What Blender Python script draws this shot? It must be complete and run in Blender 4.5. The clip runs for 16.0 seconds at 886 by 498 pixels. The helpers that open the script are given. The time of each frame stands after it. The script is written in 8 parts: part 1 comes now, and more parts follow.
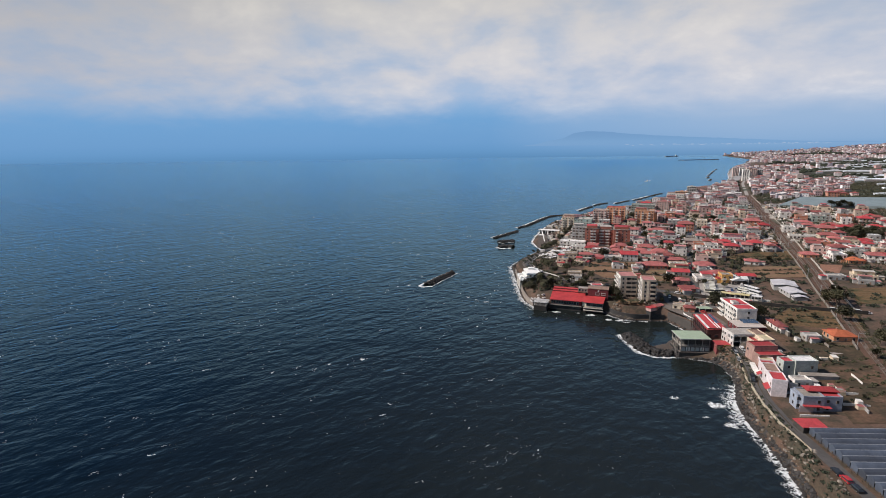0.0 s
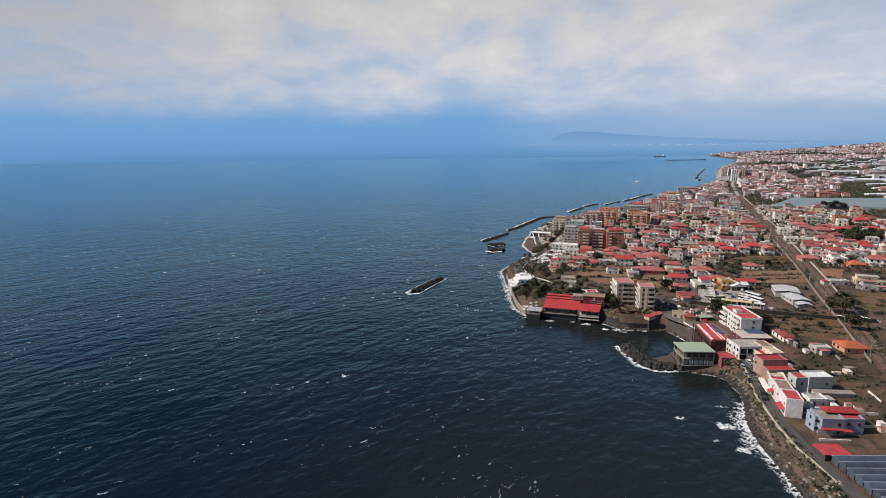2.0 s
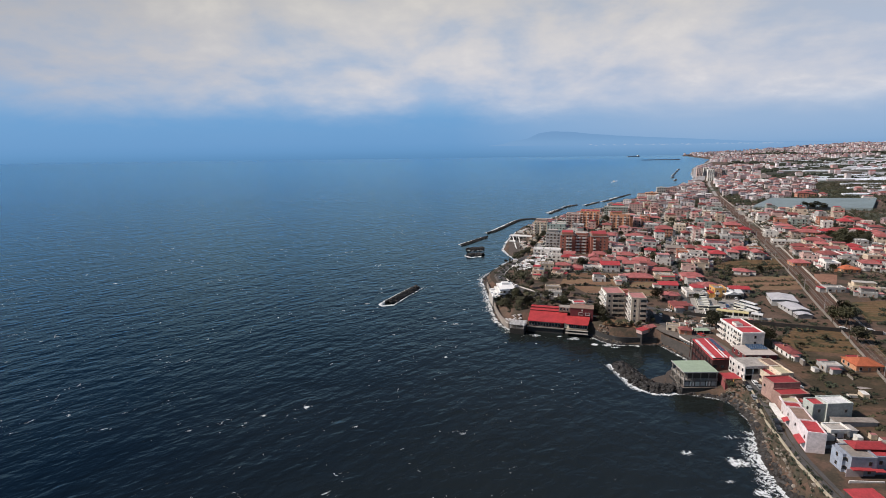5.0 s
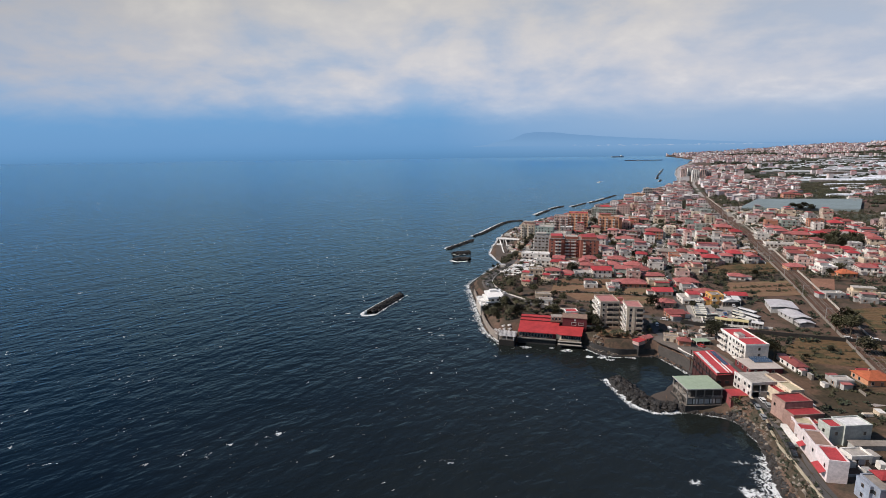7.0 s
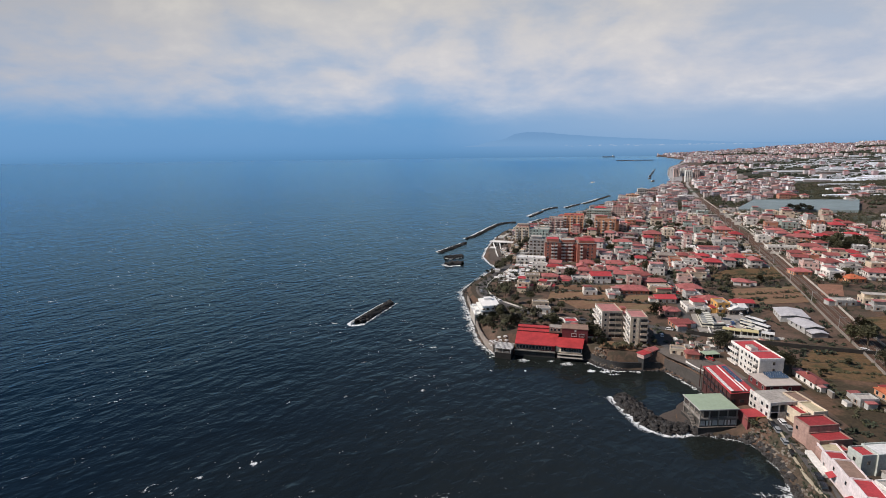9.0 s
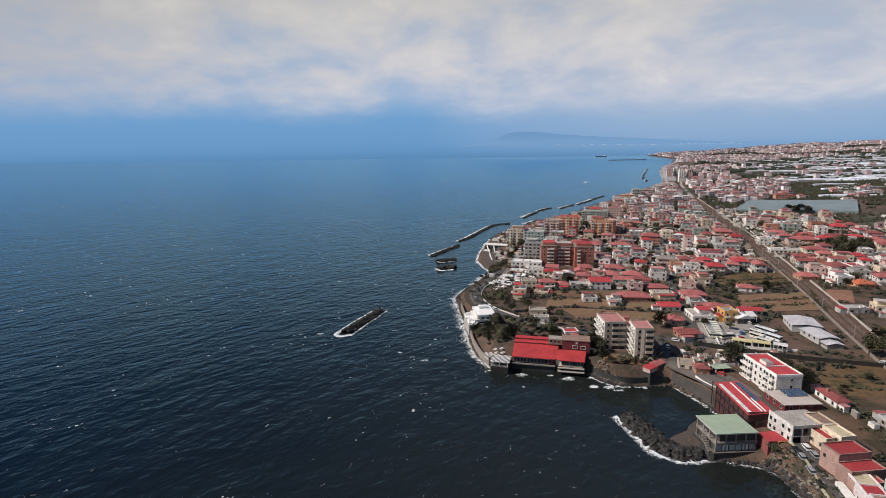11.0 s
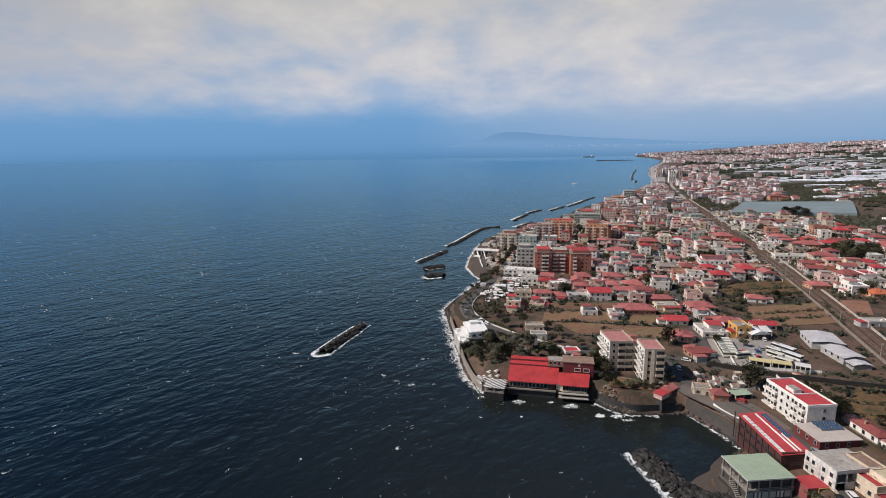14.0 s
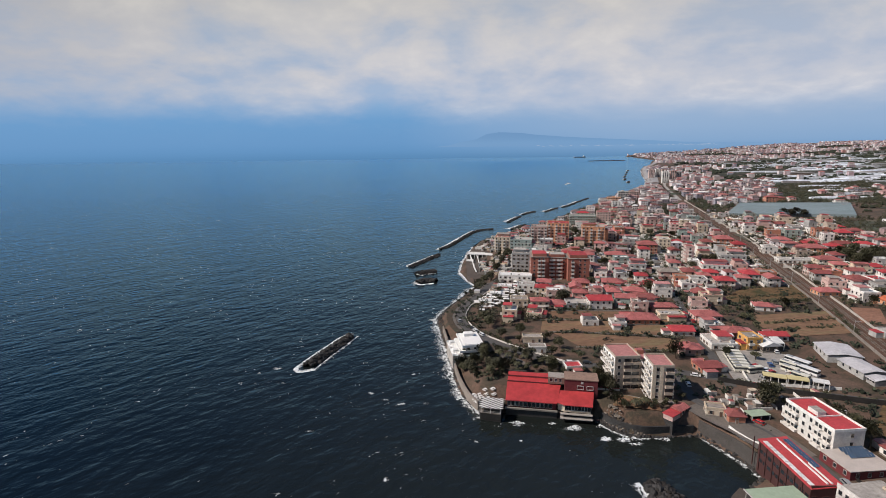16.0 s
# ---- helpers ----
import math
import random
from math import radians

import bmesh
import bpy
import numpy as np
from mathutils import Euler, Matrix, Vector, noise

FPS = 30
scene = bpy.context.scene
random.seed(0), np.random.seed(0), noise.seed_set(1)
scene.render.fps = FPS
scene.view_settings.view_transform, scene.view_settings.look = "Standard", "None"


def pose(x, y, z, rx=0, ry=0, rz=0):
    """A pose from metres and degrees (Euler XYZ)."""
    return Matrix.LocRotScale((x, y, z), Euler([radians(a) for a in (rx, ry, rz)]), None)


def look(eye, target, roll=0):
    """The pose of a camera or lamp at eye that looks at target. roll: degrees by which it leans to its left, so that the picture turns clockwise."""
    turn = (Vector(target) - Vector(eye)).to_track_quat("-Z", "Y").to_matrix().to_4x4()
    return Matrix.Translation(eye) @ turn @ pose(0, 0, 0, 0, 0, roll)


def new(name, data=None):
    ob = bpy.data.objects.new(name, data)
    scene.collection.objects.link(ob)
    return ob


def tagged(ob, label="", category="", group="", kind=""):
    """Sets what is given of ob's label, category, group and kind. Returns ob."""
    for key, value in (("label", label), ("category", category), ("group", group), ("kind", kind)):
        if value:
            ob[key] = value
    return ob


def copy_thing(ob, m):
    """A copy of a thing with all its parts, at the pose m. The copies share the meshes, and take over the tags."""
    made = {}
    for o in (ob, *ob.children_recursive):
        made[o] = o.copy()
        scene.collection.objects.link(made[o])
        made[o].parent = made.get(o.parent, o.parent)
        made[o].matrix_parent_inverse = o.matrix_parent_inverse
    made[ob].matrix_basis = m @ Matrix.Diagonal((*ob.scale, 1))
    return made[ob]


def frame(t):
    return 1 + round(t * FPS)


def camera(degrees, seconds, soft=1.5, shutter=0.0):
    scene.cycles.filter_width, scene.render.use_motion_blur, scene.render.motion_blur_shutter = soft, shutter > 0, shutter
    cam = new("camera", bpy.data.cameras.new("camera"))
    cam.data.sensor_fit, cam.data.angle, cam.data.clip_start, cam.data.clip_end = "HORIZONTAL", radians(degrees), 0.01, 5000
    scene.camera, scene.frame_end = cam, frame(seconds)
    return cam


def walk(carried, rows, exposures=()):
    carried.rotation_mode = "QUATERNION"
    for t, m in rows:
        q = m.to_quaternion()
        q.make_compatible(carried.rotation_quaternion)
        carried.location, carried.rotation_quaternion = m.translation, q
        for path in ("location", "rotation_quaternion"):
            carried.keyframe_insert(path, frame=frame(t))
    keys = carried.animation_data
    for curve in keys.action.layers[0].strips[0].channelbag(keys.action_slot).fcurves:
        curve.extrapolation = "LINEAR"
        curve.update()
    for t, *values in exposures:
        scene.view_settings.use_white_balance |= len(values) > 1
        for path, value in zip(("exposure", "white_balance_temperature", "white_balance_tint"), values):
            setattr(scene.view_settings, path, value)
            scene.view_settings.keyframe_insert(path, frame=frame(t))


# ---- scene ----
cam = camera(80.6, 16.0, soft=0.7)
PATH = [
    (0, (0.458, -5.773, 113.374), (0.286, -3.818, 112.989)),
    (1.5, (0.013, 9.152, 113.393), (-0.128, 11.11, 113.008)),
    (3.5, (-0.521, 28.998, 113.419), (-0.617, 30.958, 113.034)),
    (4, (-0.62, 33.933, 113.424), (-0.701, 35.894, 113.038)),
    (6.5, (-0.945, 58.466, 113.481), (-0.942, 60.428, 113.095)),
    (7, (-0.956, 63.339, 113.487), (-0.944, 65.302, 113.102)),
    (9, (-0.737, 82.67, 113.517), (-0.694, 84.632, 113.132)),
    (12.5, (0.482, 116.02, 113.625), (0.577, 117.98, 113.237)),
    (14.5, (1.547, 134.844, 113.693), (1.673, 136.802, 113.308)),
    (16, (2.446, 148.866, 113.723), (2.595, 150.822, 113.338)),
]
walk(cam, [(t, look(eye, target, -0.74)) for t, eye, target in PATH], exposures=((0, 0.0), (7, -0.05), (16, -0.11)))

# ---- light ----
SUN_FROM = Vector((-0.72, -0.04, 0.64)).normalized()
world = bpy.data.worlds.new("sky")
scene.world = world
world.use_nodes = True


def link_nodes(tree, a, b):
    tree.links.new(a, b)


def node(tree, kind, **values):
    n = tree.nodes.new(kind)
    for key, value in values.items():
        if key in n.inputs:
            n.inputs[key].default_value = value
    return n


def ramp(tree, fac, stops, interpolation="LINEAR"):
    r = tree.nodes.new("ShaderNodeValToRGB")
    r.color_ramp.interpolation = interpolation
    while len(r.color_ramp.elements) < len(stops):
        r.color_ramp.elements.new(0.5)
    for e, (p, c) in zip(r.color_ramp.elements, stops):
        e.position, e.color = p, (*c, 1)
    tree.links.new(fac, r.inputs["Fac"])
    return r.outputs["Color"]


def math_node(tree, operation, a, b=None, clamp=False):
    m = tree.nodes.new("ShaderNodeMath")
    m.operation, m.use_clamp = operation, clamp
    for k, v in enumerate((a, b)):
        if v is None:
            continue
        if isinstance(v, (int, float)):
            m.inputs[k].default_value = v
        else:
            tree.links.new(v, m.inputs[k])
    return m.outputs[0]


def mix_color(tree, fac, a, b, blend="MIX"):
    m = tree.nodes.new("ShaderNodeMix")
    m.data_type, m.blend_type = "RGBA", blend
    for socket, v in ((m.inputs[0], fac), (m.inputs[6], a), (m.inputs[7], b)):
        if isinstance(v, (int, float)):
            socket.default_value = v
        elif isinstance(v, tuple):
            socket.default_value = (*v, 1)
        else:
            tree.links.new(v, socket)
    return m.outputs[2]


def build_sky():
    tree = world.node_tree
    tree.nodes.clear()
    out = tree.nodes.new("ShaderNodeOutputWorld")
    back = tree.nodes.new("ShaderNodeBackground")
    sky = tree.nodes.new("ShaderNodeTexSky")
    sky.sky_type, sky.sun_disc = "NISHITA", False
    sky.sun_elevation = math.asin(SUN_FROM.z)
    sky.sun_rotation = math.atan2(SUN_FROM.x, SUN_FROM.y)
    coord = tree.nodes.new("ShaderNodeTexCoord")
    parts = tree.nodes.new("ShaderNodeSeparateXYZ")
    tree.links.new(coord.outputs["Generated"], parts.inputs[0])
    up = parts.outputs["Z"]
    # clouds lie on a flat layer: directions over their height, so they shrink towards the horizon
    flat = math_node(tree, "ADD", math_node(tree, "MAXIMUM", up, 0.0), 0.34)
    across = tree.nodes.new("ShaderNodeCombineXYZ")
    tree.links.new(math_node(tree, "DIVIDE", parts.outputs["X"], flat), across.inputs[0])
    tree.links.new(math_node(tree, "DIVIDE", parts.outputs["Y"], flat), across.inputs[1])
    n1 = node(tree, "ShaderNodeTexNoise", Scale=2.3, Detail=7.0, Roughness=0.52, Distortion=0.35)
    n2 = node(tree, "ShaderNodeTexNoise", Scale=8.0, Detail=5.0, Roughness=0.55)
    for n in (n1, n2):
        tree.links.new(across.outputs[0], n.inputs["Vector"])
    cloud = math_node(tree, "ADD", math_node(tree, "MULTIPLY", n1.outputs[0], 0.75), math_node(tree, "MULTIPLY", n2.outputs[0], 0.25))
    # the sheet of cloud thins out towards the horizon, where blue haze shows
    cover = ramp(tree, up, [(0.0, (0.0, 0.0, 0.0)), (0.035, (0.03, 0.03, 0.03)), (0.075, (0.55, 0.55, 0.55)), (0.12, (0.86, 0.86, 0.86)), (0.24, (1.0, 1.0, 1.0)), (0.36, (0.12, 0.12, 0.12)), (1.0, (0.0, 0.0, 0.0))])
    amount = math_node(tree, "ADD", math_node(tree, "MULTIPLY", math_node(tree, "SUBTRACT", cloud, 0.5), 2.4), cover, clamp=True)
    amount = math_node(tree, "MULTIPLY", amount, ramp(tree, up, [(0.0, (0.0, 0.0, 0.0)), (0.03, (0.05, 0.05, 0.05)), (0.055, (0.45, 0.45, 0.45)), (0.08, (1.0, 1.0, 1.0)), (0.31, (1.0, 1.0, 1.0)), (0.46, (0.3, 0.3, 0.3)), (1.0, (0.2, 0.2, 0.2))]))
    haze = ramp(tree, math_node(tree, "ADD", up, 0.03), [(0.0, (0.100, 0.255, 0.48)), (0.0075, (0.105, 0.262, 0.49)), (0.024, (0.135, 0.315, 0.58)), (0.036, (0.150, 0.335, 0.61)), (0.08, (0.165, 0.365, 0.65)), (0.13, (0.34, 0.50, 0.72)), (0.27, (0.40, 0.52, 0.68)), (0.42, (0.065, 0.135, 0.26)), (1.0, (0.045, 0.100, 0.22))])
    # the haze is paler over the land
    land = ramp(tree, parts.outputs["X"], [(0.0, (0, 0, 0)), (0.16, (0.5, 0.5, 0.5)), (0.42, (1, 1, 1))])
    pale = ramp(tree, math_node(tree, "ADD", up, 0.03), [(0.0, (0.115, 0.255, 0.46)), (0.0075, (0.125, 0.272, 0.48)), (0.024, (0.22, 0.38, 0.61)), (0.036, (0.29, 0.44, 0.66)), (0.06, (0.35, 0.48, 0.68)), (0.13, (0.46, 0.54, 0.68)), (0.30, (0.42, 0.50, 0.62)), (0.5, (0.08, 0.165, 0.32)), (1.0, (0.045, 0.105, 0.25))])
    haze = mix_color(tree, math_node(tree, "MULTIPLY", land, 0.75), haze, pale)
    shade = ramp(tree, cloud, [(0.36, (0.44, 0.49, 0.60)), (0.47, (0.575, 0.585, 0.635)), (0.56, (0.635, 0.63, 0.65)), (0.66, (0.73, 0.71, 0.70))])
    high = ramp(tree, up, [(0.05, (0.92, 0.97, 1.08)), (0.16, (1.0, 1.0, 1.0)), (0.27, (0.90, 0.885, 0.83)), (0.5, (0.7, 0.75, 0.82))])
    # the sheet is thicker and greyer out at sea
    thick = ramp(tree, math_node(tree, "ADD", parts.outputs["X"], 1.0), [(0.35, (0.78, 0.785, 0.81)), (0.75, (0.98, 0.98, 0.985)), (1.0, (1.04, 1.03, 1.03))])
    shade = mix_color(tree, 1.0, shade, thick, "MULTIPLY")
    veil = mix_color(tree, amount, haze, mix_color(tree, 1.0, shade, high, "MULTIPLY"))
    # a little of the clear sky's own colour comes through
    lit = mix_color(tree, 1.0, veil, mix_color(tree, 1.0, sky.outputs[0], (0.0015, 0.0015, 0.0015), "MULTIPLY"), "ADD")
    # the unseen sky to the south is dimmed to keep south walls shaded
    south = ramp(tree, math_node(tree, "ADD", parts.outputs["Y"], 1.0), [(0.2, (0.56, 0.57, 0.60)), (0.55, (0.72, 0.73, 0.75)), (0.98, (1.0, 1.0, 1.0))])
    lit = mix_color(tree, 1.0, lit, south, "MULTIPLY")
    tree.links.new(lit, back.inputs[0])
    back.inputs[1].default_value = 1.0
    tree.links.new(back.outputs[0], out.inputs[0])


build_sky()
sun = new("sun", bpy.data.lights.new("sun", "SUN"))
sun.data.energy, sun.data.angle, sun.data.color = 5.0, radians(1.0), (1.0, 0.90, 0.82)
sun.matrix_world = look(SUN_FROM * 500, (0, 0, 0))

# ---- materials ----


def surface(name, color, rough=0.8, vary=0.18, fine=3.0, coarse=0.25, tones=0.0, bump=0.0, metal=0.0, second=None, second_at=(0.5, 0.62), island=False, spec=0.4, stretch=(1, 1, 1)):
    """A painted or weathered surface: grain and stains at two scales, an own tone for each object or island."""
    m = bpy.data.materials.new(name)
    m.use_nodes = True
    tree = m.node_tree
    b = tree.nodes["Principled BSDF"]
    place = tree.nodes.new("ShaderNodeNewGeometry")
    scaled = tree.nodes.new("ShaderNodeVectorMath")
    scaled.operation = "MULTIPLY"
    scaled.inputs[1].default_value = stretch
    tree.links.new(place.outputs["Position"], scaled.inputs[0])
    a = node(tree, "ShaderNodeTexNoise", Scale=fine, Detail=4.0, Roughness=0.6)
    c = node(tree, "ShaderNodeTexNoise", Scale=coarse, Detail=5.0, Roughness=0.6)
    for n in (a, c):
        tree.links.new(scaled.outputs[0], n.inputs["Vector"])
    col = color
    if second:
        lo, hi = second_at
        col = mix_color(tree, ramp(tree, c.outputs[0], [(lo, (0, 0, 0)), (hi, (1, 1, 1))]), color, second)
    grain = ramp(tree, a.outputs[0], [(0.25, (1 - vary,) * 3), (0.75, (1 + vary,) * 3)])
    stain = ramp(tree, c.outputs[0], [(0.3, (1 - vary,) * 3), (0.7, (1 + 0.4 * vary,) * 3)])
    col = mix_color(tree, 1.0, col, grain, "MULTIPLY")
    col = mix_color(tree, 1.0, col, stain, "MULTIPLY")
    if tones:
        if island:
            rnd = place.outputs["Random Per Island"]
        else:
            rnd = tree.nodes.new("ShaderNodeObjectInfo").outputs["Random"]
        col = mix_color(tree, 1.0, col, ramp(tree, rnd, [(0.0, (1 - tones, 1 - 1.15 * tones, 1 - 1.25 * tones)), (0.5, (1, 1, 1)), (1.0, (1 + tones, 1 + 1.05 * tones, 1 + 1.1 * tones))]), "MULTIPLY")
    tree.links.new(col, b.inputs["Base Color"])
    b.inputs["Roughness"].default_value, b.inputs["Metallic"].default_value = rough, metal
    b.inputs["Specular IOR Level"].default_value = spec
    if bump:
        d = node(tree, "ShaderNodeBump", Strength=0.6, Distance=bump)
        tree.links.new(a.outputs[0], d.inputs["Height"])
        tree.links.new(d.outputs[0], b.inputs["Normal"])
    return m


WALL = {
    "white": surface("white_plaster", (0.74, 0.72, 0.68), 0.85, 0.14, 1.2, 0.3, 0.10),
    "cream": surface("cream_plaster", (0.62, 0.52, 0.40), 0.85, 0.16, 1.2, 0.3, 0.14),
    "pink": surface("pink_plaster", (0.56, 0.39, 0.35), 0.85, 0.16, 1.2, 0.3, 0.18),
    "orange": surface("orange_plaster", (0.62, 0.31, 0.18), 0.85, 0.14, 1.2, 0.3, 0.10),
    "terracotta": surface("terracotta_plaster", (0.46, 0.20, 0.13), 0.85, 0.16, 1.2, 0.3, 0.14),
    "grey": surface("grey_stucco", (0.40, 0.40, 0.39), 0.9, 0.18, 1.2, 0.3, 0.14),
    "teal": surface("grey_green_stucco", (0.30, 0.37, 0.34), 0.8, 0.16, 1.2, 0.3, 0.12),
    "yellow": surface("ochre_plaster", (0.70, 0.40, 0.13), 0.85, 0.14, 1.2, 0.3, 0.08),
    # dark boarding; also stands in for shade inside open structures
    "dark": surface("dark_boarding_and_shade", (0.06, 0.055, 0.05), 0.8, 0.2, 2.0, 0.4, 0.1),
    "blue": surface("hazed_pale_blue", (0.36, 0.42, 0.48), 0.85, 0.14, 1.2, 0.3, 0.06),
    "brick": surface("red_brick", (0.34, 0.130, 0.095), 0.9, 0.2, 2.2, 0.25, 0.06),
    "oxblood": surface("oxblood_plaster", (0.145, 0.030, 0.034), 0.8, 0.15, 1.5, 0.3, 0.04),
    "maroon": surface("maroon_plaster", (0.072, 0.028, 0.026), 0.8, 0.15, 1.5, 0.3, 0.06),
    "brown": surface("brown_grey_stucco", (0.46, 0.38, 0.31), 0.88, 0.16, 1.2, 0.3, 0.06),
}
ROOF = {
    "red": surface("clay_tiles", (0.350, 0.112, 0.105), 0.85, 0.34, 1.6, 0.35, 0.28, 0.04),
    "crimson": surface("crimson_roof_coating", (0.38, 0.046, 0.052), 0.75, 0.24, 1.6, 0.3, 0.22),
    "darkred": surface("old_dark_tiles", (0.25, 0.070, 0.065), 0.85, 0.25, 1.6, 0.3, 0.1),
    "concrete": surface("flat_roof_felt", (0.36, 0.33, 0.30), 0.9, 0.26, 1.0, 0.3, 0.26),
    "white": surface("white_roof_coating", (0.70, 0.70, 0.69), 0.7, 0.16, 1.0, 0.25, 0.06),
    "orange": surface("orange_tiles", (0.46, 0.13, 0.06), 0.85, 0.25, 1.6, 0.3, 0.1),
    "green": surface("pale_green_roof_sheet", (0.33, 0.41, 0.30), 0.7, 0.12, 0.9, 0.15, 0.0),
    "brown": surface("brown_roof_felt", (0.27, 0.18, 0.14), 0.9, 0.22, 1.0, 0.3, 0.06),
    "pinktile": surface("pink_terrace_tiles", (0.45, 0.20, 0.19), 0.85, 0.2, 1.2, 0.3, 0.25),
    "yellow": surface("pale_ochre_terrace", (0.46, 0.40, 0.27), 0.85, 0.2, 1.0, 0.3, 0.06),
}
FRAME = surface("window_frame_paint", (0.44, 0.42, 0.40), 0.6, 0.08, 3.0, 0.5, 0.12)
GLASS = surface("dark_window_glass", (0.025, 0.03, 0.035), 0.12, 0.1, 1.0, 0.3, 0.3, spec=0.8)
SHUTTER = surface("window_shutter", (0.22, 0.15, 0.11), 0.7, 0.15, 3.0, 0.5, 0.4)
RAIL = surface("balcony_rail", (0.66, 0.63, 0.59), 0.7, 0.1, 3.0, 0.5, 0.1)
CONCRETE = surface("weathered_concrete", (0.24, 0.215, 0.19), 0.9, 0.25, 1.2, 0.2, 0.0)
STONE = surface("dark_lava_stone", (0.030, 0.028, 0.027), 0.8, 0.4, 1.5, 0.3, 0.7, 0.1)
STONE_ISLAND = surface("dark_lava_boulders", (0.040, 0.037, 0.036), 0.8, 0.35, 1.5, 0.3, 0.55, 0.1, island=True)
ASPHALT = surface("worn_asphalt", (0.085, 0.08, 0.078), 0.9, 0.22, 1.5, 0.15)
PAVING = surface("grey_paving", (0.135, 0.118, 0.105), 0.9, 0.2, 1.5, 0.15)
SOIL = surface("tilled_brown_soil", (0.200, 0.115, 0.070), 0.95, 0.34, 0.8, 0.07, 0.12, second=(0.150, 0.110, 0.060), stretch=(0.35, 1.6, 1))
EARTH = surface("bare_red_earth", (0.240, 0.125, 0.085), 0.95, 0.25, 0.8, 0.1)
GRASS = surface("dry_olive_grass", (0.150, 0.092, 0.044), 0.95, 0.35, 0.9, 0.09, 0.1, second=(0.050, 0.046, 0.018))
BALLAST = surface("rusty_ballast", (0.105, 0.058, 0.040), 0.95, 0.25, 1.3, 0.12)
STEEL = surface("rusty_steel", (0.26, 0.20, 0.16), 0.5, 0.2, 2.0, 0.3, metal=0.6)
GARDEN = surface("dark_garden_ground", (0.062, 0.046, 0.026), 0.95, 0.4, 0.7, 0.06, 0.1, second=(0.110, 0.066, 0.042), second_at=(0.5, 0.6))
BANK = surface("tan_bank_grass", (0.085, 0.060, 0.040), 0.95, 0.45, 0.9, 0.16, 0.0, second=(0.050, 0.044, 0.030), second_at=(0.44, 0.58))
SAND = surface("dark_volcanic_sand", (0.085, 0.068, 0.058), 0.95, 0.2, 1.0, 0.12)
LEAF = surface("leaves", (0.056, 0.054, 0.025), 0.7, 0.45, 0.8, 0.12, 0.35)
LEAF_FAR = surface("far_leaves", (0.031, 0.039, 0.022), 0.8, 0.4, 0.3, 0.03, 0.25, island=True)
BARK = surface("bark", (0.11, 0.085, 0.06), 0.9, 0.3, 3.0, 0.5)
PANEL = surface("solar_cells", (0.060, 0.095, 0.150), 0.15, 0.1, 1.0, 0.3, 0.15, spec=0.8)
ALU = surface("grey_aluminium", (0.55, 0.55, 0.55), 0.45, 0.1, 2.0, 0.3, metal=0.7)
SHEET = surface("pale_corrugated_sheet", (0.50, 0.49, 0.51), 0.55, 0.18, 0.8, 0.12, 0.05)
PLASTIC = surface("greenhouse_film", (0.070, 0.084, 0.112), 0.5, 0.25, 0.5, 0.1, 0.25, spec=0.3)
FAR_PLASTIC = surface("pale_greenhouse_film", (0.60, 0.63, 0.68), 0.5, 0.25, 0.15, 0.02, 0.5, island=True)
# pale and bluish: the haze of distance is put into the wall colour
FAR_WALL = surface("hazed_far_plaster", (0.62, 0.61, 0.66), 0.9, 0.15, 0.3, 0.05, 0.15, island=True, second=(0.48, 0.42, 0.43), second_at=(0.5, 0.56))
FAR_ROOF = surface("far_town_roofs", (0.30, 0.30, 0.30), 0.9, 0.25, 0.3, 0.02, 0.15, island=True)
RUBBER = surface("black_rubber", (0.02, 0.02, 0.02), 0.8, 0.1)
PAINT = {n: surface(n + "_car_paint", c, 0.25, 0.04, 2.0, 0.5, spec=0.6) for n, c in {
    "white": (0.72, 0.72, 0.72), "cream": (0.66, 0.64, 0.55), "grey": (0.28, 0.29, 0.30), "black": (0.02, 0.02, 0.022), "red": (0.42, 0.03, 0.03), "blue": (0.05, 0.10, 0.24)}.items()}


def by_island(m, stops):
    """Gives each joined house its own colour out of a few."""
    tree = m.node_tree
    b = tree.nodes["Principled BSDF"]
    old = b.inputs["Base Color"].links[0].from_socket
    place = tree.nodes.new("ShaderNodeNewGeometry")
    own = ramp(tree, place.outputs["Random Per Island"], stops, "CONSTANT")
    tree.links.new(mix_color(tree, 1.0, old, own, "MULTIPLY"), b.inputs["Base Color"])


# house colours muted, with the far haze painted into them
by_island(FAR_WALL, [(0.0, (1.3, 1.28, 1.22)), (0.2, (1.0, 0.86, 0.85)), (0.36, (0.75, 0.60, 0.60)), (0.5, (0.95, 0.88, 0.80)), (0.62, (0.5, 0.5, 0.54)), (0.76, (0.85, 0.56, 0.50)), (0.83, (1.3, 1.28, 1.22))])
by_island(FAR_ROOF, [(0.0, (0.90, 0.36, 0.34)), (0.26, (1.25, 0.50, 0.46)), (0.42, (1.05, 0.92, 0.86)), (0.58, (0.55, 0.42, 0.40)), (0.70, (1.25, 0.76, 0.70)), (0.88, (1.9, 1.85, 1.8))])


